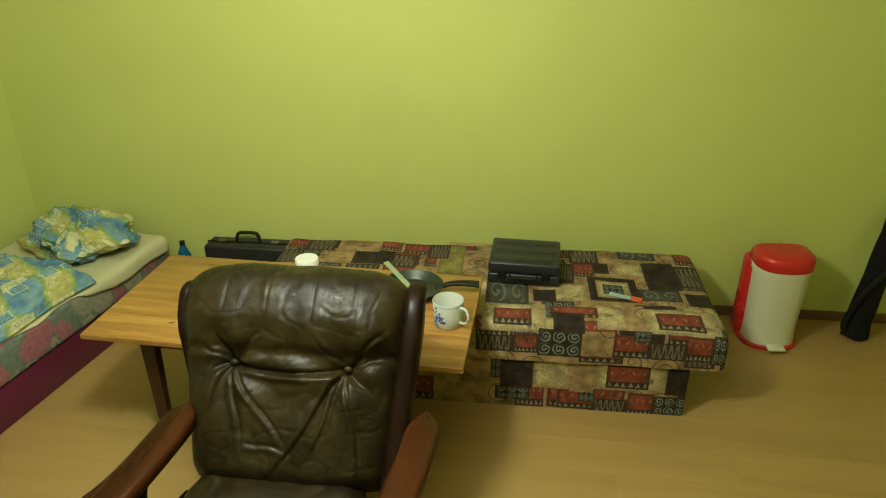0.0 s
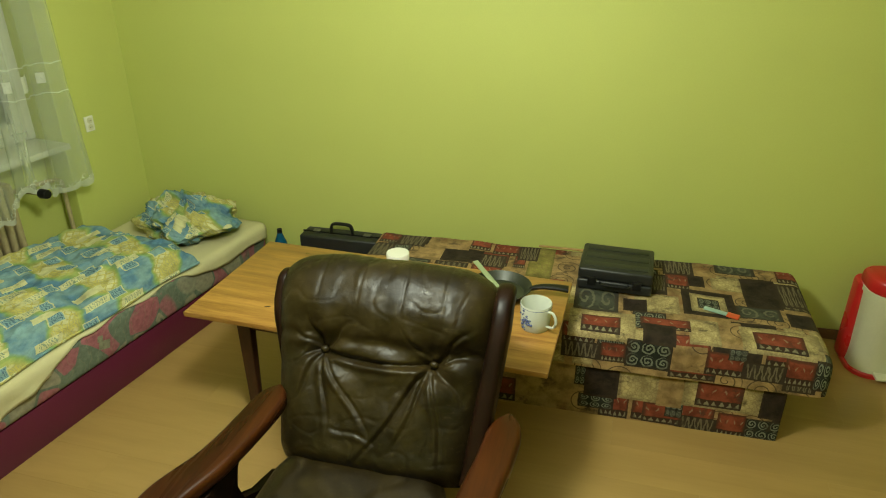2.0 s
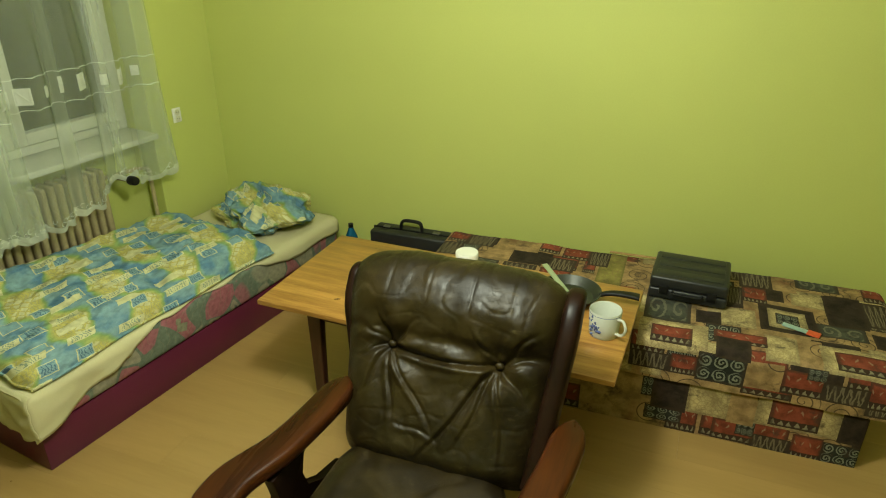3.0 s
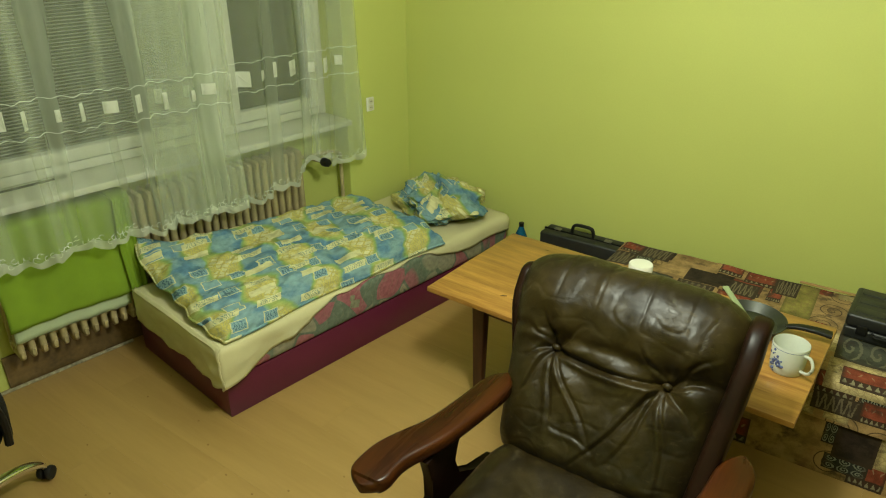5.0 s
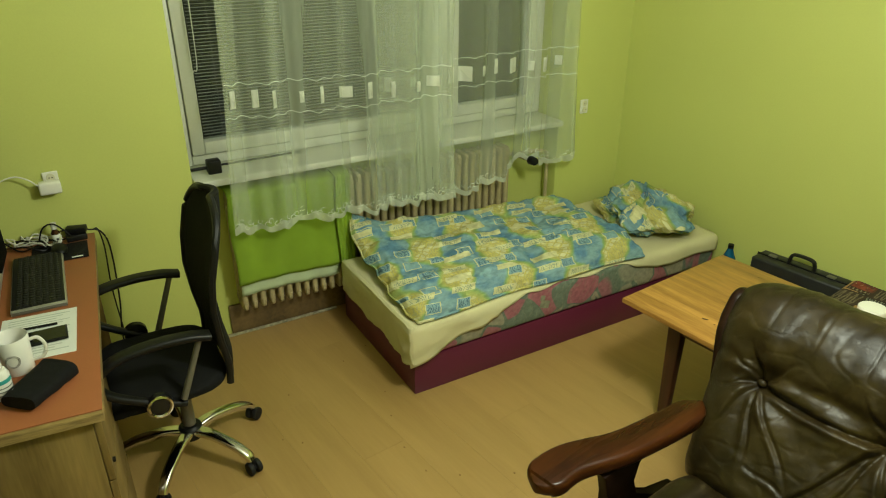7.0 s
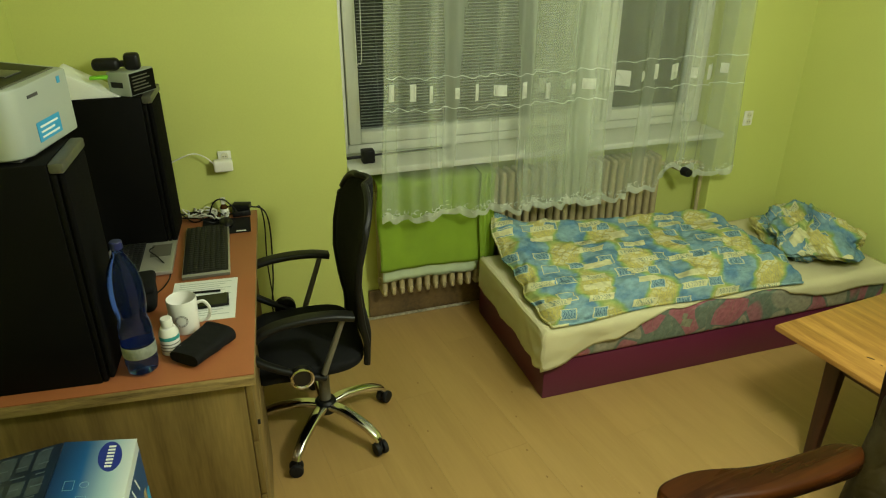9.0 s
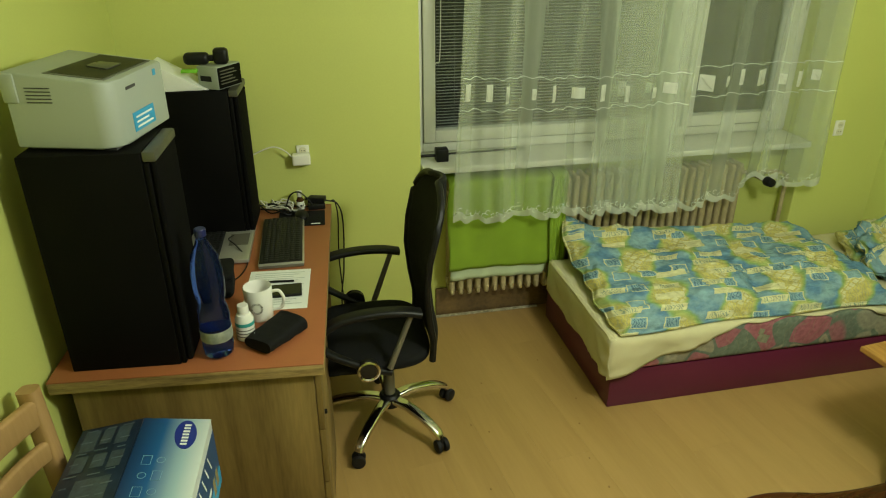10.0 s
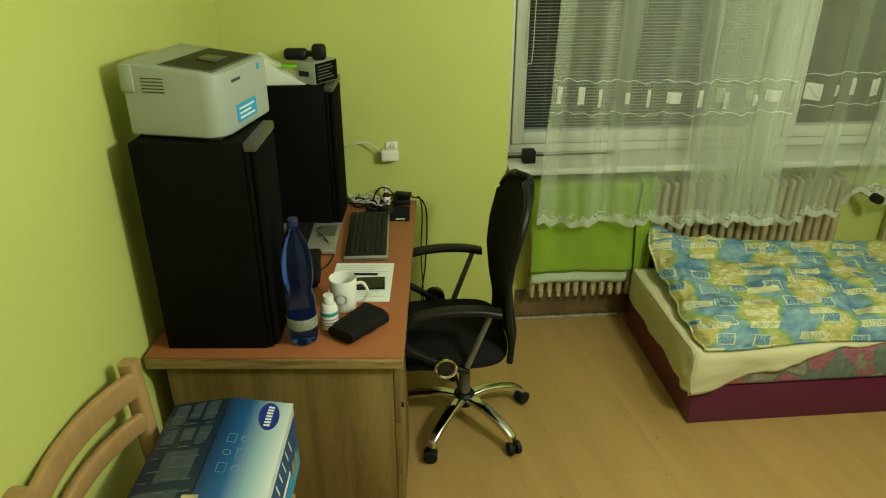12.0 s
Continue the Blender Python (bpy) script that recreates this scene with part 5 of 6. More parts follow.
for i in range(3):
    part("sticker_bar", box(0.108, 0.200 - 0.022 * (i % 2), -0.0030, -0.0017, 0.036 + 0.013 * i, 0.041 + 0.013 * i), M_PAPER, prn, smooth=False)
part("light", box(0.245, 0.26, -0.0015, 0.002, 0.147, 0.164), M_LABEL, prn, smooth=False)
part("foot_base", box(0.02, 0.29, 0.02, 0.25, 0, 0.0075), M_INK, prn, smooth=False)

# things on the second speaker
T2 = DT + 0.605
wedge = thing("open_box", "pale carton lying open on the loudspeaker", "box", on_desk(0.98, 0.415, T2 + 0.001, 4))
m_yz = Matrix(((0, 0, 1, 0), (1, 0, 0, 0), (0, 1, 0, 0), (0, 0, 0, 1)))
part("body", prism([(0, 0), (0.20, 0), (0.20, 0.10), (0.19, 0.105), (0.03, 0.012)], 0, 0.15, 0.002, m_yz), M_PAPER, wedge, "sloping pale lid")
part("tab", box(0.0, 0.03, 0.03, 0.09, 0.101, 0.112, 0.003, m=pose(0, 0, -0.035)), plain("bright_green_plastic", (0.20, 0.55, 0.03), 0.5), wedge, "bright green tab")
radio = thing("device_box", "small grey box with dark printed end on the loudspeaker", "box", on_desk(1.055, 0.380, T2 + 0.001, -30) @ pose(-0.07, -0.048, 0))
part("body", box(0, 0.14, 0.001, 0.095, 0, 0.085, 0.003), M_PRINTER, radio)
part("printed_end", box(0.004, 0.136, -0.002, 0.0, 0.004, 0.081), M_SPEAKER, radio, "dark printed end", smooth=False)
for i in range(5):
    part("print_bar", box(0.015, 0.11 - 0.012 * (i % 3), -0.0032, -0.0021, 0.018 + 0.012 * i, 0.022 + 0.012 * i), M_GREYPLATE, radio, smooth=False)
part("slot", box(-0.002, 0.0, 0.03, 0.08, 0.03, 0.05), M_BLACK, radio, smooth=False)
torch = thing("headlamp", "black headlamp with a padded battery pack on a box", "headlamp", on_desk(1.02, 0.335, T2 + 0.087, 3))
part("lamp_head", box(0.0, 0.05, 0.0, 0.055, 0.0, 0.06, 0.014, 4), M_BLACK, torch)
part("battery_pack", box(0.0, 0.05, 0.070, 0.165, 0.0, 0.045, 0.018, 4), M_BLACK, torch)
part("clamp", box(0.012, 0.038, 0.050, 0.075, 0.012, 0.034, 0.004), M_BLACK, torch)

# laptop, keyboard, mouse
lap = thing("laptop", "open silver laptop with black keys beside the loudspeaker", "laptop", on_desk(0.70, 0.300, DT, 2))
part("base", box(0, 0.37, 0, 0.25, 0.003, 0.022, 0.005), M_SILVER, lap)
part("key_bed", box(0.02, 0.35, 0.115, 0.225, 0.0221, 0.0235), M_KEYS, lap, smooth=False)
key = mesh_of("key", box(-0.0078, 0.0078, -0.0078, 0.0078, 0, 0.003, 0.0012, 1), M_KEYS)


def keys(parent, x0, y0, nx, ny, sx, sy, z):
    for i in range(nx):
        for j in range(ny):
            ob = new("key", key)
            ob.parent = parent
            ob.location = (x0 + sx * i + 0.004 * (j % 2), y0 + sy * j, z)


keys(lap, 0.033, 0.126, 17, 6, 0.019, 0.0178, 0.0236)
part("touchpad", box(0.13, 0.24, 0.015, 0.09, 0.0221, 0.0228), M_GREYPLATE, lap, smooth=False)
part("screen", box(0, 0.37, 0.252, 0.262, 0.02, 0.20, 0.003, m=Matrix.Rotation(radians(-18), 4, "X") @ pose(0, 0.0, 0.07)), M_SILVER, lap)
kb = thing("keyboard", "black computer keyboard with a silver front edge on the desk", "keyboard", on_desk(0.655, 0.090, DT, 3))
part("body", box(0, 0.45, 0, 0.172, 0.002, 0.018, 0.005), M_SILVER, kb)
part("key_plate", box(0.008, 0.442, 0.006, 0.168, 0.0181, 0.0205, 0.001), M_KEYS, kb)
keys(kb, 0.022, 0.024, 22, 7, 0.0193, 0.0200, 0.0206)
part("front_edge", box(-0.004, -0.0005, 0.002, 0.17, 0.001, 0.012, 0.001), M_GREYPLATE, kb, "grey end strip")
pad = solo("mouse_pad", box(0, 0.165, 0, 0.20, 0.001, 0.004, 0.0015), M_MESH, "black cloth mouse pad on the desk", "mouse pad", on_desk(1.035, 0.022, DT, 2))
part("print_bar", box(0.01, 0.02, 0.02, 0.06, 0.0041, 0.0046), M_PAPER, pad, smooth=False)
mouse = thing("mouse", "small dark computer mouse on a black pad", "mouse", on_desk(1.12, 0.125, DT + 0.0042, 10))
part("shell", ball((0, 0, 0.012), 0.05, 1, 0.6, 0.40), M_BLACK, mouse)
part("wheel", rod((0.028, -0.004, 0.029), (0.028, 0.004, 0.029), 0.008, seg=12), M_GREYPLATE, mouse)

# paper, telephone, pen
M_FAINT = plain("faint_print", (0.50, 0.53, 0.50), 0.7)
sheet_a4 = solo("paper_sheet", box(0.335, 0.625, 0.064, 0.285, 0.0005, 0.0022), M_PAPER, "printed white sheet of paper on the desk", "paper", on_desk(0, 0), smooth=False)
for i in range(16):
    part("print_bar", box(0.60 - 0.0155 * i, 0.604 - 0.0155 * i, 0.085 + 0.02 * (i % 3), 0.265, 0.0023, 0.0028), M_FAINT, sheet_a4, smooth=False)
phone = thing("phone", "dark smartphone lying on a printed sheet", "phone", on_desk(0.415, 0.085, DT + 0.0045, 4))
part("body", box(0, 0.083, 0, 0.118, 0, 0.009, 0.003), M_BLACK, phone)
part("screen", box(0.004, 0.079, 0.006, 0.112, 0.0091, 0.0097), M_SCREEN, phone, smooth=False)
solo("pen", rod((0.525, 0.12, 0.0075), (0.528, 0.22, 0.0075), 0.0042, seg=10), M_BLACK, "black pen lying on a sheet", "pen", on_desk(0, 0))


def mug(name, label, m, r, h, wall, mat, deco):
    ob = thing(name, label, "mug", m)
    part("cup", lathe([(r * 0.86, 0), (r * 0.90, 0.003), (r * 0.93, h * 0.3), (r, h - 0.003), (r - wall / 2, h), (r - wall, h - 0.003), (r * 0.93 - wall, h * 0.3), (r * 0.86 - wall, 0.008), (0.001, 0.007)], 36), mat, ob)
    part("handle", tube([(r * 0.93, 0, h * 0.82), (r + 0.022, 0, h * 0.84), (r + 0.036, 0, h * 0.58), (r + 0.024, 0, h * 0.30), (r * 0.9, 0, h * 0.22)], 0.0055), mat, ob)
    deco(ob, r, h)
    return ob


def emblem(ob, r, h):
    for q in (0.016, 0.0195):
        ring = [Vector((-(r * 0.965 + 0.0012) * math.sin(q / r * math.cos(a) - 0.05), -(r * 0.965 + 0.0012) * math.cos(q / r * math.cos(a) - 0.05), h * 0.47 + q * math.sin(a))) for a in np.linspace(0, 2 * math.pi, 28)]
        part("printed_ring", sweep(ring, circle(0.0007, 4)), M_GREYPLATE, ob)


def flowers(ob, r, h):
    rnd = random.Random(4)
    for i in range(36):
        a, z = math.pi + 1.55 + rnd.gauss(0, 0.26), h * 0.45 + rnd.gauss(0, 0.016)
        k = r * (0.925 + 0.07 * max(0, z / h - 0.3))
        part("printed_petal", ball((k * math.cos(a), k * math.sin(a), z), rnd.uniform(0.003, 0.0062), 1, 1, 1, u=8, v=6), M_PETAL, ob)
    part("rim_line", lathe([(r * 0.99, h - 0.010), (r * 0.9995, h - 0.010), (r * 0.9995, h - 0.0085), (r * 0.99, h - 0.0085)], 36, caps=False), M_PETAL, ob)


M_PETAL = plain("blue_glaze", (0.09, 0.12, 0.26), 0.25, var=0.2)
mug("mug", "white mug with a round grey emblem on the desk", on_desk(0.30, 0.215, DT, -95), 0.047, 0.115, 0.004, M_PORC, emblem)

m, n, l, b = nodes_of("blue_bottle_plastic")
b.inputs["Base Color"].default_value, b.inputs["Roughness"].default_value = (0.09, 0.18, 0.66, 1), 0.05
b.inputs["Transmission Weight"].default_value, b.inputs["IOR"].default_value = 0.97, 1.22
M_PET = m
bot = thing("water_bottle", "tall blue plastic water bottle, half full, on the desk", "bottle", on_desk(0.095, 0.315))
foot = lambda a: 1 + 0.05 * math.cos(5 * a)
part("body", lathe([(0.030, 0), (0.042, 0.010), (0.046, 0.04), (0.0445, 0.05), (0.0465, 0.06), (0.0465, 0.10), (0.0445, 0.107), (0.0465, 0.114), (0.0445, 0.122), (0.0465, 0.130), (0.0465, 0.14), (0.044, 0.16), (0.038, 0.185), (0.044, 0.21), (0.046, 0.24), (0.0455, 0.29), (0.037, 0.335), (0.022, 0.368), (0.0145, 0.385), (0.0145, 0.395)], 40, squash=None), M_PET, bot)
part("label", lathe([(0.0468, 0.062), (0.0472, 0.063), (0.0472, 0.098), (0.0468, 0.099)], 40, caps=False), plain("faded_label", (0.22, 0.24, 0.20), 0.5, var=0.35, scale=30), bot, "faded pale label")
part("cap", lathe([(0.0165, 0.396), (0.0165, 0.415), (0.014, 0.418), (0.001, 0.418)], 24), plain("navy_cap", (0.01, 0.015, 0.08), 0.4), bot, "dark blue cap")
M_TEAL = plain("teal_print", (0.03, 0.30, 0.28), 0.5)
pill = thing("pill_bottle", "white plastic medicine bottle with teal label on the desk", "bottle", on_desk(0.175, 0.245))
part("body", lathe([(0.026, 0), (0.029, 0.003), (0.029, 0.072), (0.022, 0.088), (0.015, 0.091)], 32), M_PORC, pill)
part("cap", lathe([(0.017, 0.092), (0.0175, 0.116), (0.016, 0.119), (0.001, 0.119)], 28), M_PORC, pill, "white screw cap")
part("label_band", lathe([(0.0292, 0.052), (0.0297, 0.0525), (0.0297, 0.064), (0.0292, 0.0645)], 32, caps=False), M_TEAL, pill, "teal label band")
for i in range(3):
    part("label_line", lathe([(0.0292, 0.016 + 0.011 * i), (0.0296, 0.0162 + 0.011 * i), (0.0296, 0.0192 + 0.011 * i), (0.0292, 0.0195 + 0.011 * i)], 32, caps=False), M_GREYPLATE, pill)
med = thing("medicine_vial", "small dark glass vial with white cap and label", "bottle", on_desk(1.215, 0.135))
part("body", lathe([(0.015, 0), (0.0165, 0.002), (0.0165, 0.052), (0.010, 0.064), (0.009, 0.068)], 24), plain("amber_glass", (0.05, 0.018, 0.006), 0.12), med)
part("label", lathe([(0.0166, 0.008), (0.0170, 0.009), (0.0170, 0.046), (0.0166, 0.047)], 24, caps=False), M_PAPER, med, "white label")
part("cap", lathe([(0.0115, 0.069), (0.0115, 0.094), (0.001, 0.094)], 20), M_PORC, med)


def pouch_at(u, v):
    a = 2 * math.pi * u
    ca, sa = math.cos(a), math.sin(a)
    x = -0.085 + 0.17 * v
    y = 0.058 * math.copysign(abs(ca) ** 0.6, ca) * (1 - 0.12 * (1 - v))
    z = 0.027 + 0.027 * math.copysign(abs(sa) ** 0.7, sa) * (0.72 + 0.28 * v)
    return Vector((x + 0.012 * ca * 0, y, max(0.0005, z + wrinkle(x, y, z, 16, 0.003))))


pouch = thing("pouch", "black soft glasses pouch lying on the desk", "pouch", on_desk(0.150, 0.150, DT, -35))
bm = grid(40, 20, pouch_at, wrap=True)
for k in (0, 1):
    loop = [pouch_at(i / 40, k) for i in range(40)]
    vs = [bm.verts.new(p) for p in loop]
    bm.faces.new(vs)
bmesh.ops.remove_doubles(bm, verts=bm.verts, dist=0.0004)
part("body", bm, M_MESH, pouch, sharp=50)
part("tag", box(-0.055, -0.040, 0.030, 0.037, 0.043, 0.0455), M_PAPER, pouch, "tiny white tag", smooth=False)
cam_bag = thing("camera_case", "black soft case standing behind the bottle", "case", on_desk(0.42, 0.315, DT, 6))
part("body", box(0, 0.13, 0, 0.09, 0, 0.100, 0.026, 4), M_MESH, cam_bag)
part("flap", box(-0.004, 0.134, -0.004, 0.06, 0.074, 0.106, 0.014, 3), M_MESH, cam_bag)

# adapters and cables at the far end
for i, (x, y, a) in enumerate(((1.235, 0.022, 8), (1.235, 0.018, -12))):
    ad = thing("power_adapter", "black power adapter among cables on the desk", "adapter", on_desk(x, y + 0.01, DT + (0.001 if i == 0 else 0.0275), a), "black power adapters")
    part("body", box(-0.022, 0.022, -0.005, 0.072, 0, 0.026, 0.005), M_BLACK, ad)
    part("lead", tube([(0, 0.07, 0.013), (0.0, 0.10, 0.010), (-0.01, 0.13, 0.005)], 0.003), M_BLACK, ad)
M_CABLE = plain("pale_cable", (0.62, 0.62, 0.54), 0.5)
rnd = random.Random(2)
for k, (mat, y0, lab) in enumerate(((M_CABLE, 0.16, "pale grey cable coiled on the desk"), (M_CABLE, 0.20, "pale grey cable coiled on the desk"), (M_BLACK, 0.18, "black cable coiled on the desk"), (M_BLACK, 0.22, "black cable coiled on the desk"))):
    pts = []
    for i in range(15):
        a = i * 0.9 + k
        pts.append((1.215 + 0.045 * math.sin(a) + rnd.uniform(-0.015, 0.015), y0 + 0.035 + 0.075 * math.cos(a * 0.8) + rnd.uniform(-0.02, 0.02), DT + 0.006 + 0.004 * (3 - k) + 0.010 * (i % 3)))
    solo("cable", tube(pts, 0.0032, steps=6, seg=6), mat, lab, "cable", DESK, "cables on the desk")
solo("cable", tube([(1.19, 0.20, DT + 0.02), (1.20, 0.175, DT + 0.08), (1.20, 0.135, DT + 0.095), (1.20, 0.10, DT + 0.06), (1.20, 0.08, DT + 0.03)], 0.0032), M_BLACK, "black cable arching over the desk", "cable", DESK, "cables on the desk")
solo("cable", tube([(1.20, 0.02, DT + 0.05), (1.20, -0.03, DT + 0.03), (1.20, -0.05, DT - 0.06), (1.20, -0.04, 0.45), (1.20, -0.02, 0.25), (1.20, -0.06, 0.03), (1.16, -0.10, 0.005)], 0.0035), M_BLACK, "black cable hanging from the desk edge", "cable", DESK, "cables on the desk")
solo("cable", tube([(1.20, 0.0, DT + 0.045), (1.22, -0.018, DT + 0.035), (1.22, -0.028, DT - 0.05), (1.22, -0.02, DT - 0.25), (1.22, -0.03, 0.2), (1.20, -0.02, 0.004)], 0.003), M_BLACK, "thin black cable hanging behind the desk edge", "cable", DESK, "cables on the desk")
solo("cable", tube([(0.99, 0.36, DT + 0.005), (0.88, 0.40, DT + 0.030), (0.80, 0.36, DT + 0.033), (0.72, 0.31, DT + 0.005), (0.60, 0.32, DT + 0.004), (0.52, 0.37, DT + 0.004)], 0.0025), M_BLACK, "thin black cable across the laptop", "cable", DESK, "cables on the desk")

# sockets
def socket(name, m, label):
    so = thing(name, label, "socket", m)
    part("plate", box(0, 0.010, -0.028, 0.028, -0.041, 0.041, 0.004), M_PORC, so)
    for z in (-0.018, 0.018):
        part("well", rod((0.0095, 0, z), (0.0135, 0, z), 0.0165, 0.0155, 20), M_CREAM, so)
        for y in (-0.0055, 0.0055):
            part("hole", rod((0.0130, y, z), (0.0142, y, z), 0.0026, seg=8), M_INK, so)
    return so


socket("wall_socket", pose(WX + 0.001, 2.795, 0.945), "white double wall socket beside the curtain")
s2 = socket("wall_socket", pose(WX + 0.001, 0.030, 0.990), "white wall socket with a plugged-in charger")
ch = thing("charger", "white plug charger with a thin cable in the socket", "charger", pose(WX + 0.0155, 0.025, 0.980))
part("body", box(0, 0.045, -0.045, 0.035, -0.028, 0.022, 0.008, 3), M_PORC, ch)
part("cable", tube([(0.03, -0.045, 0.012), (0.035, -0.075, 0.045), (0.03, -0.12, 0.062), (0.03, -0.18, 0.045), (0.02, -0.24, 0.005), (0.01, -0.27, -0.10)], 0.003), M_CABLE, ch)

# ---- office chair ----
OFF = pose(-2.50, 0.313, 0)
oc = thing("office_chair", "black mesh office chair with chrome star base pushed to the desk", "chair", OFF)
for k in range(5):
    a = radians(110 - 72 * k)
    o = Vector((-0.024, -0.020, 0))
    d, s = Vector((math.cos(a), math.sin(a), 0)), Vector((-math.sin(a), math.cos(a), 0))
    pts = smooth_path([o + d * 0.03 + Vector((0, 0, 0.125)), o + d * 0.10 + Vector((0, 0, 0.130)), o + d * 0.20 + Vector((0, 0, 0.112)), o + d * 0.262 + Vector((0, 0, 0.084)), o + d * 0.280 + Vector((0, 0, 0.062))], 5)
    leg = part("base_arm", sweep(pts, lambda t: rounded(0.048 - 0.012 * t, 0.030 - 0.006 * t, 0.011), side=tuple(s)), M_CHROME, oc, "chrome star base arm")
    c = o + d * 0.285 + Vector((0, 0, 0.029))
    b = radians(40 + 67 * k)
    w = Vector((math.cos(b), math.sin(b), 0))
    bm = rod(c - w * 0.026, c - w * 0.006, 0.028, 0.028, 18, bevel=0.006)
    rod(c + w * 0.006, c + w * 0.026, 0.028, 0.028, 18, bm=bm, bevel=0.006)
    rod(c + Vector((0, 0, 0.0)) - w * 0.008, c + w * 0.008, 0.012, bm=bm)
    rod(c + Vector((0, 0, 0.004)), c + Vector((0, 0, 0.038)), 0.0075, bm=bm)
    part("castor", bm, M_RUBBER, leg, "twin black castor")
part("hub", lathe([(0.030, 0.088), (0.042, 0.095), (0.044, 0.142), (0.036, 0.152), (0.001, 0.153)], 28, m=pose(-0.024, -0.020, 0)), M_BLACK, oc)
part("column", rod((-0.024, -0.020, 0.154), (-0.024, -0.020, 0.40), 0.024, 0.022, 24), M_GREYPLATE, oc, "grey gas column")
part("mechanism", box(-0.07, 0.07, -0.12, 0.10, 0.385, 0.425, 0.01), M_BLACK, oc)


def pad_at(u, v):
    a, b = 2 * math.pi * u, math.pi * (v - 0.5)
    ca, sa, q = math.cos(a), math.sin(a), math.cos(b) ** 0.4
    y = -0.095 + 0.225 * q * math.copysign(abs(sa) ** 0.5, sa)
    return Vector((0.235 * q * math.copysign(abs(ca) ** 0.5, ca), y, 0.462 + 0.036 * math.copysign(abs(math.sin(b)) ** 0.7, math.sin(b)) - 0.03 * max(0, -y - 0.22) / 0.1))


part("seat", grid(56, 24, pad_at, wrap=True), M_MESH, oc, sharp=70)
BACK = [(0.455, 0.122), (0.52, 0.128), (0.62, 0.110), (0.75, 0.098), (0.86, 0.108), (0.98, 0.135), (1.05, 0.160), (1.10, 0.175), (1.14, 0.185)]


def back_panel(u, v, side):
    v = 1 - (1 - v) ** 1.8
    z = 0.440 + 0.655 * v
    y = float(np.interp(z, [p[0] for p in BACK], [p[1] for p in BACK]))
    w = 0.195 + 0.035 * math.sin(math.pi * min(1, max(0, (z - 0.50) / 0.55)) * 0.5)
    if z > 0.955:
        w *= math.sqrt(max(0.0, 1 - ((z - 0.955) / 0.142) ** 2)) * 0.90 + 0.10
    x = (2 * u - 1) * w
    e = 1 - abs(2 * u - 1)
    return Vector((x, y + 0.030 * (1 - (2 * u - 1) ** 2) + side * 0.012 * min(1, e * 6) , z))


bm = grid(28, 40, lambda u, v: back_panel(u, v, 1))
grid(28, 40, lambda u, v: back_panel(1 - u, v, -1), bm=bm)
bmesh.ops.remove_doubles(bm, verts=bm.verts, dist=0.0006)
part("backrest", bm, M_MESH, oc, "black mesh backrest", sharp=80)
rim = [back_panel(0, v, 0) for v in np.linspace(0, 1, 24)] + [back_panel(u, 1, 0) for u in np.linspace(0.1, 0.9, 8)] + [back_panel(1, v, 0) for v in np.linspace(1, 0, 24)]
part("back_frame", sweep(rim, circle(0.013, 8)), M_BLACK, oc, "black plastic back frame")
for sx in (-1, 1):
    x = sx * 0.255
    pts = smooth_path([(x, 0.070, 0.690), (x, 0.00, 0.705), (x, -0.11, 0.708), (x, -0.22, 0.690), (x, -0.285, 0.640), (x, -0.27, 0.575), (x * 0.98, -0.19, 0.515), (x * 0.95, -0.10, 0.465), (x * 0.92, -0.04, 0.440)], 6)
    arm = part("armrest", sweep(pts, lambda t: rounded(0.052 - 0.024 * min(1, max(0, t - 0.45) * 3), 0.024, 0.010), side=(1, 0, 0)), M_BLACK, oc, "curved black armrest")
    part("arm_post", rod((x, 0.035, 0.688), (x * 0.97, -0.045, 0.468), 0.010, 0.012, 12), M_GREYPLATE, arm, "grey metal arm post")
    cap = part("hinge_cap", rod((x * 0.95, -0.125, 0.478), (x * 0.95 + sx * 0.024, -0.125, 0.478), 0.043, 0.041, 28, bevel=0.004), M_BLACK, arm, "round black hinge cap with a polished ring")
    part("hinge_ring", lathe([(0.034, 0), (0.042, 0.001), (0.042, 0.006), (0.036, 0.008), (0.031, 0.004)], 36, m=pose(x * 0.95 + sx * 0.0245, -0.125, 0.478, 0, 90 * sx, 0), caps=False), M_CHROME, cap, "polished metal ring")
    part("hinge_disc", lathe([(0.030, 0), (0.029, 0.003), (0.012, 0.0045), (0.001, 0.0045)], 28, m=pose(x * 0.95 + sx * 0.0245, -0.125, 0.478, 0, 90 * sx, 0)), M_SCREEN, cap, "glossy dark disc")

# ---- beech chair with a carton ----
WC = pose(-1.570, -0.757, 0, 0, 0, -10)      # y runs forward from the back posts
wc = thing("wooden_chair", "light beech chair with curved back slats by the desk", "chair", WC)
part("seat", box(-0.22, 0.22, 0.03, 0.43, 0.425, 0.448, 0.008), M_BEECH, wc)
for x in (-0.20, 0.20):
    part("front_leg", rod((x, 0.40, 0), (x, 0.40, 0.424), 0.017, 0.021, 14), M_BEECH, wc)
for sx in (-1, 1):
    x = sx * 0.238
    pts = smooth_path([(x * 0.88, 0.045, 0.0), (x * 0.90, 0.035, 0.42), (x * 0.96, 0.015, 0.66), (x, 0.0, 0.862)], 6)
    part("back_post", sweep(pts, lambda t: rounded(0.046, 0.050, 0.014), side=(1, 0, 0)), M_BEECH, wc)
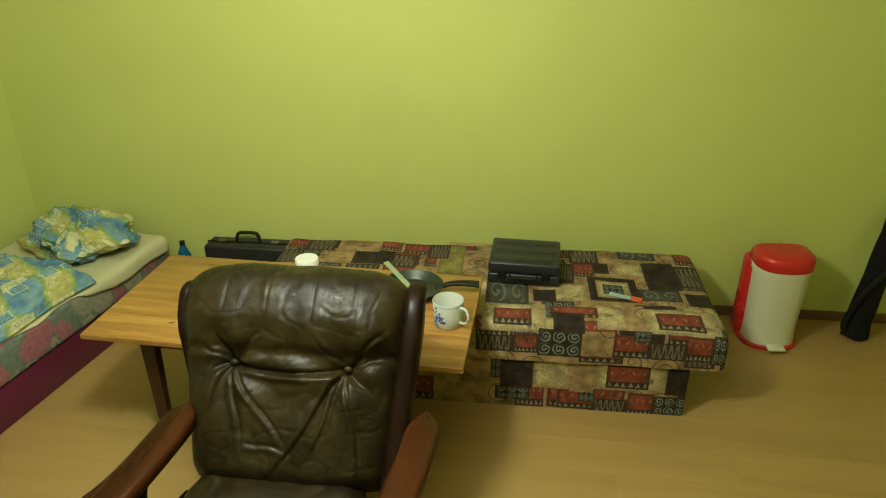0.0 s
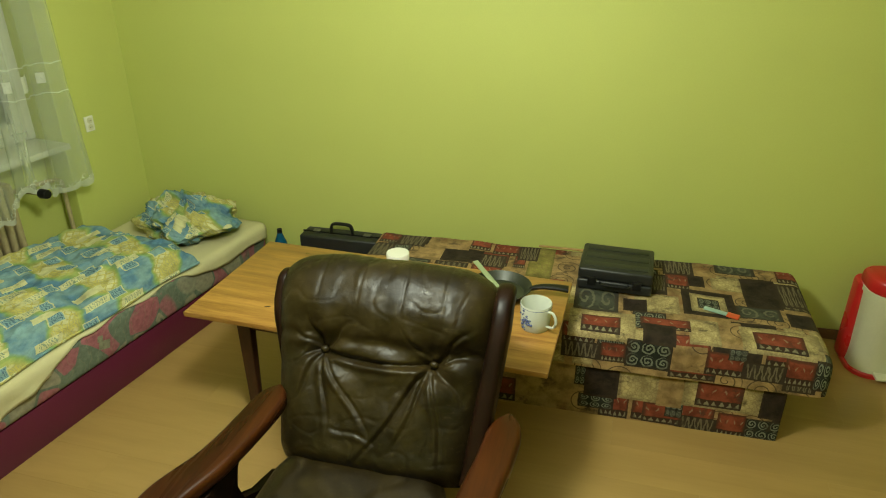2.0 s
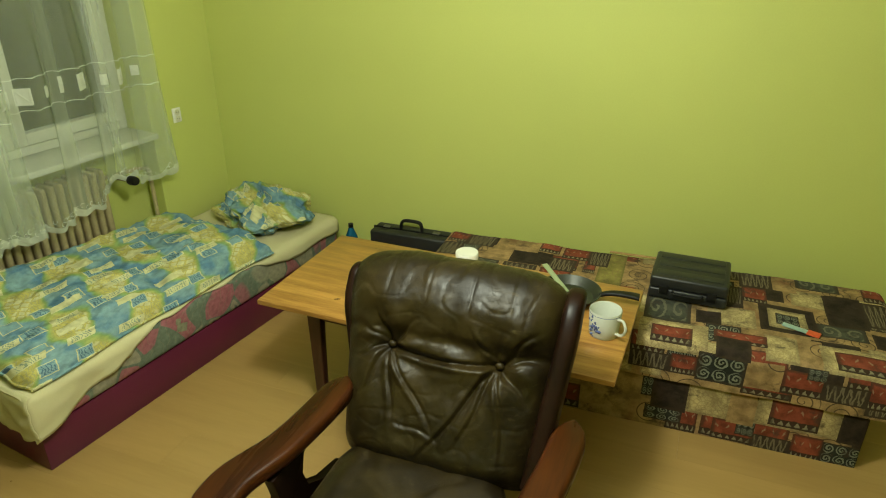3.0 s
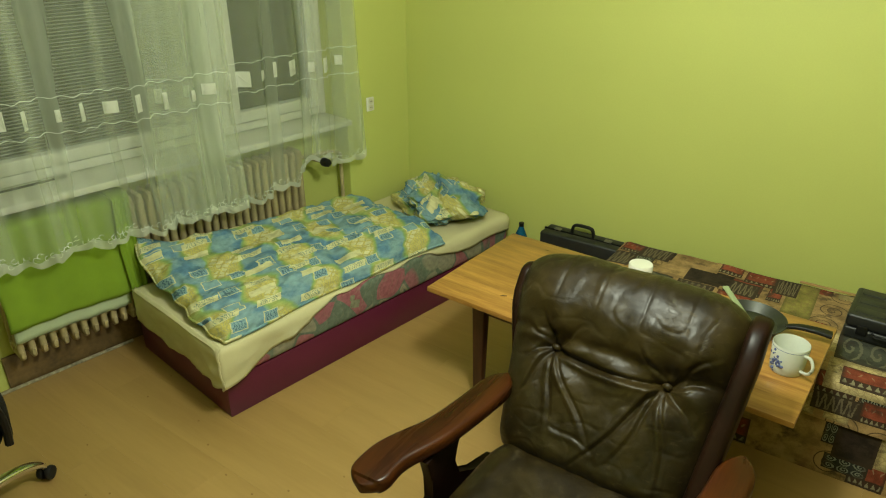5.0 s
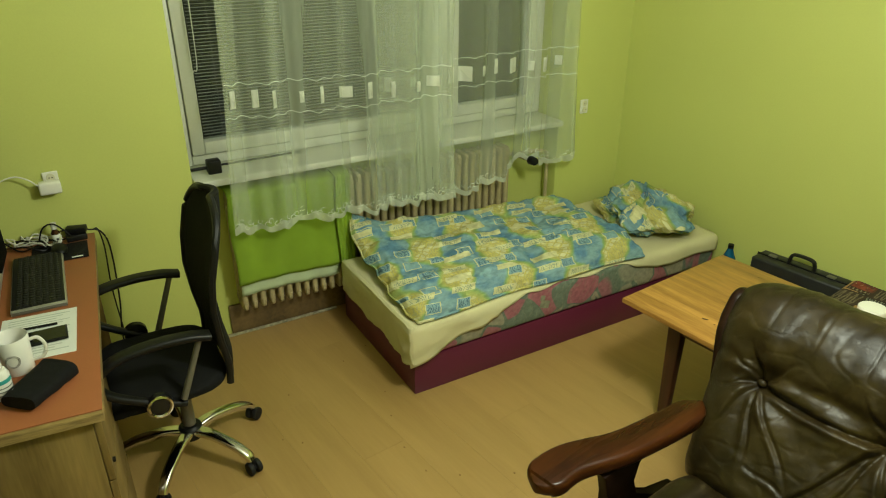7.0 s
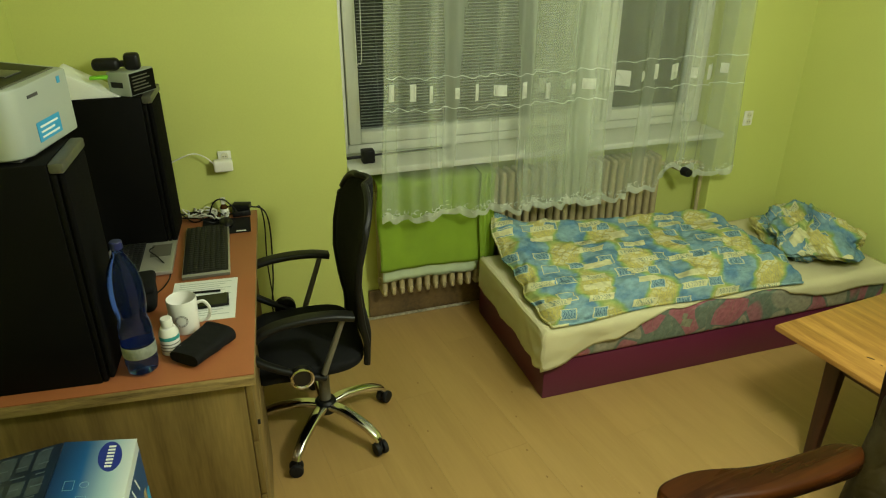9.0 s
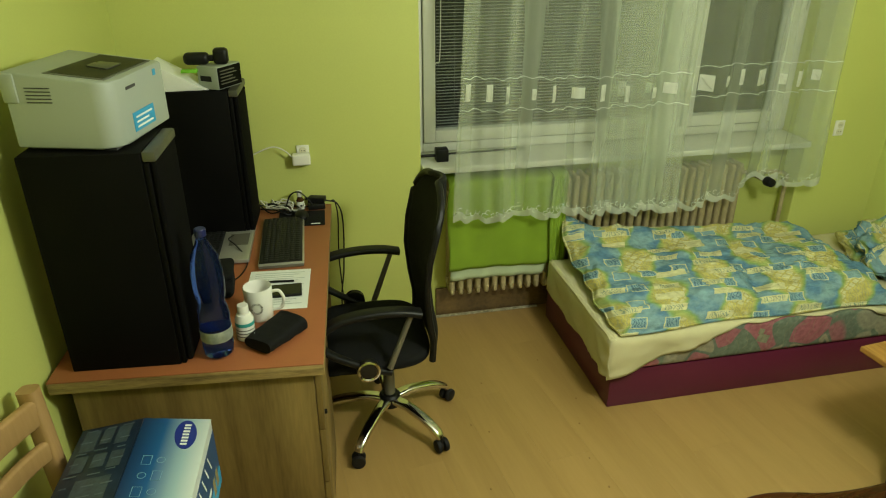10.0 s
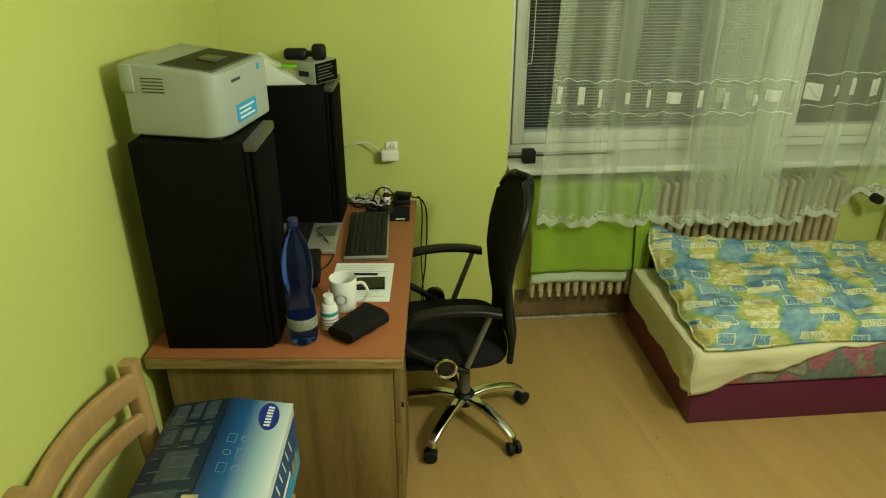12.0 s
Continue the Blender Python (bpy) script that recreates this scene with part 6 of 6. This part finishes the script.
for z, w, k in ((0.800, 0.080, 1.0), (0.684, 0.060, 0.96)):
    pts = [Vector((x * k, 0.012 - 0.034 * (1 - (x / 0.222) ** 2) + 0.06 * (0.80 - z), z + 0.008 * (1 - (x / 0.222) ** 2))) for x in np.linspace(-0.222, 0.222, 18)]
    part("back_slat", sweep(pts, rounded(0.024, w, 0.009), side=(0, 1, 0)), M_BEECH, wc, "bowed beech back slat")
for y in (0.07, 0.39):
    part("rail", box(-0.19, 0.19, y - 0.010, y + 0.010, 0.365, 0.424, 0.003), M_BEECH, wc)


def carton_print():
    """Blue at the fold, white towards the side."""
    m, n, l, b = nodes_of("blue_white_carton_print")
    tc, sp = n.new("ShaderNodeTexCoord"), n.new("ShaderNodeSeparateXYZ")
    l.new(tc.outputs["Object"], sp.inputs[0])
    r = n.new("ShaderNodeMapRange"); r.inputs[1].default_value, r.inputs[2].default_value = 0.0, 0.185
    l.new(sp.outputs[1], r.inputs[0])
    c = ramp(n, [(0.0, (0.010, 0.035, 0.11)), (0.34, (0.015, 0.10, 0.28)), (0.70, (0.30, 0.43, 0.48)), (1.0, (0.60, 0.64, 0.60))])
    l.new(r.outputs[0], c.inputs[0]); l.new(c.outputs[0], b.inputs["Base Color"])
    b.inputs["Roughness"].default_value = 0.38
    return m


M_CARTON = carton_print()
M_NAVY = plain("navy_carton_print", (0.010, 0.022, 0.045), 0.36, var=0.35, scale=14, bump=0.02)
M_LINE = plain("pale_blue_print", (0.20, 0.38, 0.52), 0.45)
M_OVAL = plain("royal_blue_print", (0.018, 0.035, 0.26), 0.4)
M_PICT = plain("grey_blue_print", (0.045, 0.065, 0.085), 0.35, var=0.4, scale=30)
M_DEEP = plain("deep_blue_print", (0.018, 0.075, 0.20), 0.4, var=0.2)
M_FAINTBLUE = plain("faint_blue_print", (0.10, 0.13, 0.16), 0.5)
M_TAPE = plain("clear_parcel_tape", (0.42, 0.36, 0.20), 0.2, var=0.3)
bx = thing("carton", "blue and white printed cardboard carton on a beech chair", "box", pose(-1.615, -0.485, 0.449, 0, 0, -4))
part("body", box(-0.225, 0.225, -0.165, 0.175, 0, 0.222, 0.002), M_CARTON, bx)
fl = part("dark_flap", box(-0.226, 0.226, -0.168, -0.001, -0.003, 0.0, 0.001, m=pose(0, 0, 0.250, 9, 0, 0)), M_NAVY, bx, "dark flap with printed pictures")
fr = part("blue_flap", box(-0.226, 0.226, 0.001, 0.178, -0.003, 0.0, 0.001, m=pose(0, 0, 0.250, -8, 0, 0)), M_CARTON, bx, "blue to white printed flap")
for i, (x0, x1, y0, y1) in enumerate(((-0.21, -0.13, -0.15, -0.11), (-0.21, -0.15, -0.10, -0.07), (-0.21, -0.14, -0.06, -0.025), (-0.11, -0.05, -0.15, -0.115), (-0.11, -0.06, -0.10, -0.065), (-0.11, -0.05, -0.055, -0.02), (-0.02, 0.09, -0.12, -0.03), (0.12, 0.20, -0.15, -0.04))):
    part("printed_picture", box(x0, x1, y0, y1, 0.0002, 0.0008, m=pose(0, 0, 0.250, 9, 0, 0)), M_PICT, fl, smooth=False)
ov = [(-0.160 + 0.056 * math.cos(a) + 0.010 * math.sin(a), 0.122 + 0.029 * math.sin(a)) for a in np.linspace(0, 2 * math.pi, 33)[:-1]]
part("oval_mark", prism(ov, 0.0002, 0.0012, m=pose(0, 0, 0.250, -8, 0, 0)), M_OVAL, fr, "plain royal blue oval", smooth=False)
for i in range(3):
    for j in range(2):
        c = Vector((-0.06 + 0.055 * i, 0.045 + 0.035 * j, 0.0015))
        t = pose(0, 0, 0.250, -8, 0, 0)
        if (i + j) % 2:
            ring = [t @ (c + Vector((0.010 * math.cos(a), 0.010 * math.sin(a), 0))) for a in np.linspace(0, 2 * math.pi, 16)]
        else:
            ring = [t @ (c + Vector(q)) for q in ((-0.016, -0.011, 0), (0.016, -0.011, 0), (0.016, 0.011, 0), (-0.016, 0.011, 0), (-0.016, -0.011, 0))]
        part("line_icon", sweep(ring, circle(0.0008, 4)), M_LINE, fr)
part("tape", box(0.15, 0.22, -0.020, 0.020, 0.0015, 0.0022, m=pose(0, 0, 0.2525)), M_TAPE, bx, "strip of parcel tape over the fold", smooth=False)
part("printed_side", box(-0.224, 0.224, 0.1752, 0.1757, 0.002, 0.190), M_DEEP, bx, "deep blue printed side", smooth=False)
part("blue_band", box(-0.223, 0.223, 0.1758, 0.1762, 0.002, 0.062), M_LABEL, bx, "blue printed lower band", smooth=False)
for x0, x1, z0, z1, mt in ((-0.19, -0.165, 0.03, 0.085, M_TAPE), (-0.15, -0.125, 0.03, 0.085, M_TAPE), (-0.10, 0.10, 0.075, 0.090, M_PAPER)):
    part("printed_bar", box(x0, x1, 0.1763, 0.1768, z0, z1), mt, bx, smooth=False)
for i in range(6):           # large slanting script, not legible
    x = -0.13 + 0.042 * i
    part("printed_bar", box(-0.0028, 0.0028, 0.1758, 0.1764, -0.030 + 0.010 * (i % 2), 0.030, m=pose(x, 0, 0.150, 0, 24, 0)), M_PAPER, bx, smooth=False)
for i in range(7):           # bars for the word in the oval
    part("oval_bar", box(-0.200 + 0.0125 * i, -0.193 + 0.0125 * i, 0.114, 0.131, 0.0013, 0.0018, m=pose(0, 0, 0.250, -8, 0, 0)), M_PAPER, fr, smooth=False)
rnd = random.Random(21)
for i in range(30):          # lines of small print on the dark flap
    x, y = -0.215 + 0.042 * (i % 10) + rnd.uniform(0, 0.01), -0.158 + 0.052 * (i // 10) + rnd.uniform(0, 0.012)
    part("print_bar", box(x, x + 0.004, y, y + rnd.uniform(0.018, 0.036), 0.0009, 0.0013, m=pose(0, 0, 0.250, 9, 0, 0)), M_FAINTBLUE, fl, smooth=False)

# ---- on and by the sofa ----
SZ = 0.436
tool = thing("tool_case", "black plastic tool case lying closed on the sofa bed", "case", SOFA @ pose(-0.868, 0.325, SZ, 0, 0, -3) @ Matrix.Diagonal((1.12, 1, 0.96, 1)))
M_CASE = plain("scuffed_black_plastic", (0.016, 0.017, 0.017), 0.42, var=0.35, scale=12, fine=60, bump=0.15)
part("lower_shell", box(0, 0.290, 0, 0.275, 0, 0.050, 0.010, 3), M_CASE, tool)
lid = part("lid", box(0.001, 0.289, 0.001, 0.274, 0.052, 0.108, 0.012, 3), M_CASE, tool)
for y0 in (0.03, 0.12, 0.205):
    part("rib", box(0.02, 0.270, y0, y0 + 0.05, 0.1065, 0.1115, 0.003), M_CASE, lid)
for x0 in (0.040, 0.215):
    part("latch", box(x0, x0 + 0.035, -0.006, 0.003, 0.026, 0.068, 0.003), M_BLACK, tool)
part("handle", tube([(0.09, 0.002, 0.042), (0.095, -0.014, 0.042), (0.11, -0.018, 0.042), (0.18, -0.018, 0.042), (0.195, -0.014, 0.042), (0.20, 0.002, 0.042)], 0.006), M_BLACK, tool)
brief = thing("briefcase", "black hard-shell briefcase standing against the green wall", "case", ROOM_SOFA @ pose(1.035, -0.145, 0.0))
part("shell", box(0, 0.46, 0, 0.065, 0.002, 0.335, 0.012, 3), M_CASE, brief)
part("shell_rim", box(-0.004, 0.464, 0.066, 0.074, 0.0, 0.339, 0.003), M_BLACK, brief)
part("shell", box(0.002, 0.458, 0.075, 0.135, 0.002, 0.335, 0.012, 3), M_CASE, brief)
part("handle", sweep(smooth_path([(0.165, 0.07, 0.335), (0.170, 0.07, 0.372), (0.19, 0.07, 0.392), (0.27, 0.07, 0.392), (0.29, 0.07, 0.372), (0.295, 0.07, 0.335)], 6), rounded(0.022, 0.016, 0.006), side=(0, 1, 0)), M_BLACK, brief)
for x0 in (0.06, 0.36):
    part("latch", box(x0, x0 + 0.04, 0.055, 0.085, 0.3395, 0.346, 0.002), M_GREYPLATE, brief)
sb = thing("soda_bottle", "blue plastic bottle standing by the wall near the bed", "bottle", ROOM_SOFA @ pose(0.885, -0.085, 0.0))
part("body", lathe([(0.028, 0), (0.040, 0.008), (0.042, 0.05), (0.042, 0.20), (0.036, 0.245), (0.018, 0.290), (0.0135, 0.305)], 32), plain("teal_blue_plastic", (0.008, 0.10, 0.20), 0.18, var=0.2), sb)
part("cap", lathe([(0.015, 0.306), (0.015, 0.328), (0.001, 0.328)], 20), M_BLACK, sb, "dark screw cap")
tube_l = solo("cardboard_strip", box(0, 0.33, 0, 0.018, 0, 0.007, 0.002), M_BEECH, "thin tan cardboard strip on the back edge of the sofa", "strip", SOFA @ pose(-1.08, 0.705, SZ, 0, 0, 0))
sachet = thing("sachet", "small torn red and pale blue sachet on the sofa", "wrapper", SOFA @ pose(-0.33, 0.255, SZ + 0.001, 0, 0, -22))
part("pale_half", box(0, 0.095, 0, 0.028, 0, 0.004, 0.0015), plain("pale_aqua_foil", (0.30, 0.45, 0.42), 0.35, var=0.3, scale=60), sachet)
part("red_half", box(0.096, 0.145, -0.006, 0.032, 0.0, 0.006, 0.002), plain("orange_red_paper", (0.60, 0.09, 0.03), 0.5), sachet, "orange-red end")

# pedal bin
bin_ = thing("pedal_bin", "cream pedal bin with a red lid and red back", "bin", pose(0.782, 3.470, 0, 0, 0, 11) @ Matrix.Diagonal((0.87, 0.87, 1, 1)))


def bin_out(k, s=1.0, front=True):
    """A horseshoe outline, flat at the back."""
    pts = []
    for i in range(25):
        a = math.pi + math.pi * i / 24
        pts.append((s * 0.150 * k * math.copysign(abs(math.cos(a)) ** 0.75, math.cos(a)), s * 0.115 * k * math.sin(a) - 0.0))
    return pts + [(0.150 * k * s, 0.085 * s), (0.135 * k * s, 0.10 * s), (-0.135 * k * s, 0.10 * s), (-0.150 * k * s, 0.085 * s)]


def loft(levels, bm=None):
    bm = bm or bmesh.new()
    rings = [[bm.verts.new((x, y, z)) for x, y in o] for o, z in levels]
    for p, q in zip(rings, rings[1:]):
        for i in range(len(p)):
            j = (i + 1) % len(p)
            bm.faces.new((p[i], p[j], q[j], q[i]))
    bm.faces.new(rings[0]); bm.faces.new(rings[-1])
    return bm


part("bucket", loft([(bin_out(0.95), 0.022), (bin_out(0.94), 0.03), (bin_out(0.915), 0.06), (bin_out(0.91), 0.10), (bin_out(0.985), 0.395), (bin_out(1.035), 0.398), (bin_out(1.035), 0.422), (bin_out(1.0), 0.425)]), M_CREAM, bin_, "cream plastic bucket")
part("base", loft([(bin_out(1.05), 0.0), (bin_out(1.05), 0.018), (bin_out(1.02), 0.0215)]), M_RED, bin_, "red base ring")
part("lid", loft([(bin_out(1.03), 0.426), (bin_out(1.05), 0.432), (bin_out(1.05), 0.460), (bin_out(1.03), 0.478), (bin_out(0.97), 0.490), (bin_out(0.80), 0.498), (bin_out(0.5), 0.501)]), M_RED, bin_, "domed red lid", sharp=50)
part("back_spine", box(-0.172, 0.172, 0.040, 0.155, 0.002, 0.440, 0.030, 4), M_RED, bin_, "red back spine")
part("pedal", box(-0.048, 0.048, -0.165, -0.10, 0.020, 0.034, 0.005), M_CREAM, bin_)

# folded umbrella-like black bag leaning in the corner
bag = thing("folding_chair_bag", "long black carrying bag with a strap leaning by the wall", "bag", pose(1.22, 3.615, 0, 0, 0, 8))
pts = smooth_path([(0, 0, 0.004), (0.012, 0.01, 0.10), (0.040, 0.03, 0.35), (0.066, 0.05, 0.56), (0.080, 0.06, 0.66)], 6)
part("body", sweep(pts, lambda t: [(a * (1 + 0.10 * math.sin(3 * i + 9 * t)), b * (1 + 0.10 * math.sin(2 * i + 7 * t))) for i, (a, b) in enumerate(circle(0.062 - 0.016 * t, 14))], side=(1, 0, 0)), M_MESH, bag, sharp=60)
part("strap", sweep(smooth_path([(0.06, -0.03, 0.40), (-0.02, -0.05, 0.30), (-0.075, -0.05, 0.18), (-0.085, -0.04, 0.09), (-0.055, -0.04, 0.035), (-0.02, -0.04, 0.05)], 6), rounded(0.005, 0.026, 0.002), side=(0, 1, 0)), M_BLACK, bag, "webbing strap loop")
part("drawcord_end", ball((0.083, 0.06, 0.675), 0.03, 1, 1, 0.8), M_MESH, bag)

# ---- on the coffee table ----
TT = 0.5465
mug("cup", "white enamel cup with blue flowers on the coffee table", pose(-0.612, 2.362, TT, 0, 0, -25), 0.060, 0.105, 0.004, plain("grey_white_enamel", (0.56, 0.58, 0.50), 0.2, var=0.06, bump=0.0), flowers)
M_PAN = plain("dark_green_black_pan", (0.034, 0.038, 0.026), 0.4, 0.2, var=0.3)
pan = thing("frying_pan", "dark frying pan with black handle on the coffee table", "pan", pose(-0.815, 2.560, TT, 0, 0, 12))
part("pan_body", lathe([(0.085, 0), (0.100, 0.003), (0.128, 0.035), (0.130, 0.037), (0.127, 0.038), (0.098, 0.007), (0.001, 0.005)], 48), M_PAN, pan)
part("handle", sweep(smooth_path([(0.122, 0, 0.030), (0.15, 0, 0.040), (0.18, 0, 0.045), (0.23, 0, 0.046), (0.275, 0, 0.042)], 6), lambda t: rounded(0.022 + 0.022 * t, 0.016, 0.007), side=(0, 1, 0)), M_BLACK, pan)
part("spatula", box(-0.16, 0.02, -0.012, 0.012, 0.0, 0.005, 0.002, m=pose(-0.02, -0.02, 0.045, 0, 14, -50)), plain("pale_green_plastic", (0.30, 0.36, 0.20), 0.5), pan, "pale plastic spatula resting in the pan")
jar = thing("jar", "white round plastic jar with screw lid on the coffee table", "jar", pose(-1.268, 2.535, TT))
part("body", lathe([(0.044, 0), (0.047, 0.003), (0.047, 0.081), (0.044, 0.084)], 36), M_PORC, jar)
part("lid", lathe([(0.0495, 0.085), (0.0495, 0.108), (0.047, 0.112), (0.001, 0.112)], 36), M_PORC, jar, "white ribbed lid")
rnd = random.Random(9)
for i in range(18):
    x, y = rnd.uniform(-2.9, -0.9), rnd.uniform(0.55, 1.2) if i > 6 else rnd.uniform(0.6, 1.8)
    solo("crumb", ball((0, 0, 0.002), 0.004, 1.4, 1, 0.5, u=8, v=5), M_JOINT, "small dark crumb on the laminate floor", "crumb", pose(x, y, 0), "crumbs on the floor")
for x, y, a, w in ((0.46, 0.33, 10, 0.010), (0.30, 0.13, 25, 0.014), (0.39, 0.10, -12, 0.012), (0.345, 0.125, 4, 0.006)):
    knot = [(w * math.cos(q), w * 0.30 * math.sin(q)) for q in np.linspace(0, 2 * math.pi, 13)[:-1]]
    solo("knot", prism(knot, 0, 0.0007), M_LEG, "small dark knot in the honey table top", "mark", TABLE @ pose(x, y, TT - 0.0003, 0, 0, a), "knots in the table top", smooth=False)

# ---- floor planks ----
PL, PW = 1.285, 0.194


def plank_mesh(half):
    return mesh_of("plank", box(0.00015 - half, half - 0.00015, -PW / 2 + 0.00015, PW / 2 - 0.00015, -0.0055, 0.0, 0.00025, 1), M_PLANK, False)


plank = plank_mesh(PL / 2)
floor = bpy.data.objects["floor"]
turn = pose(-2.2, 2.225, 0, 0, 0, 7.0)
for j in range(-19, 10):
    y = (j + 0.5) * PW
    # ends of this row under the side walls
    lo, hi = ((w + 2.2 + y * math.sin(radians(7))) / math.cos(radians(7)) for w in (-3.50, 2.10))
    for i in range(-3, 6):
        x = (i + (j * 0.37) % 1.0) * PL
        x0, x1 = max(x - PL / 2, lo), min(x + PL / 2, hi)
        c = turn @ Vector(((x0 + x1) / 2, y, 0))
        if x1 - x0 < 0.08 or not -1.2 < c.y < 4.05:
            continue
        ob = new("plank", plank if x1 - x0 > PL - 0.001 else plank_mesh((x1 - x0) / 2))
        ob.parent = floor
        ob.matrix_basis = Matrix.Translation(c) @ pose(0, 0, 0, 0, 0, 7.0 + (180 if (i + j) % 2 else 0))
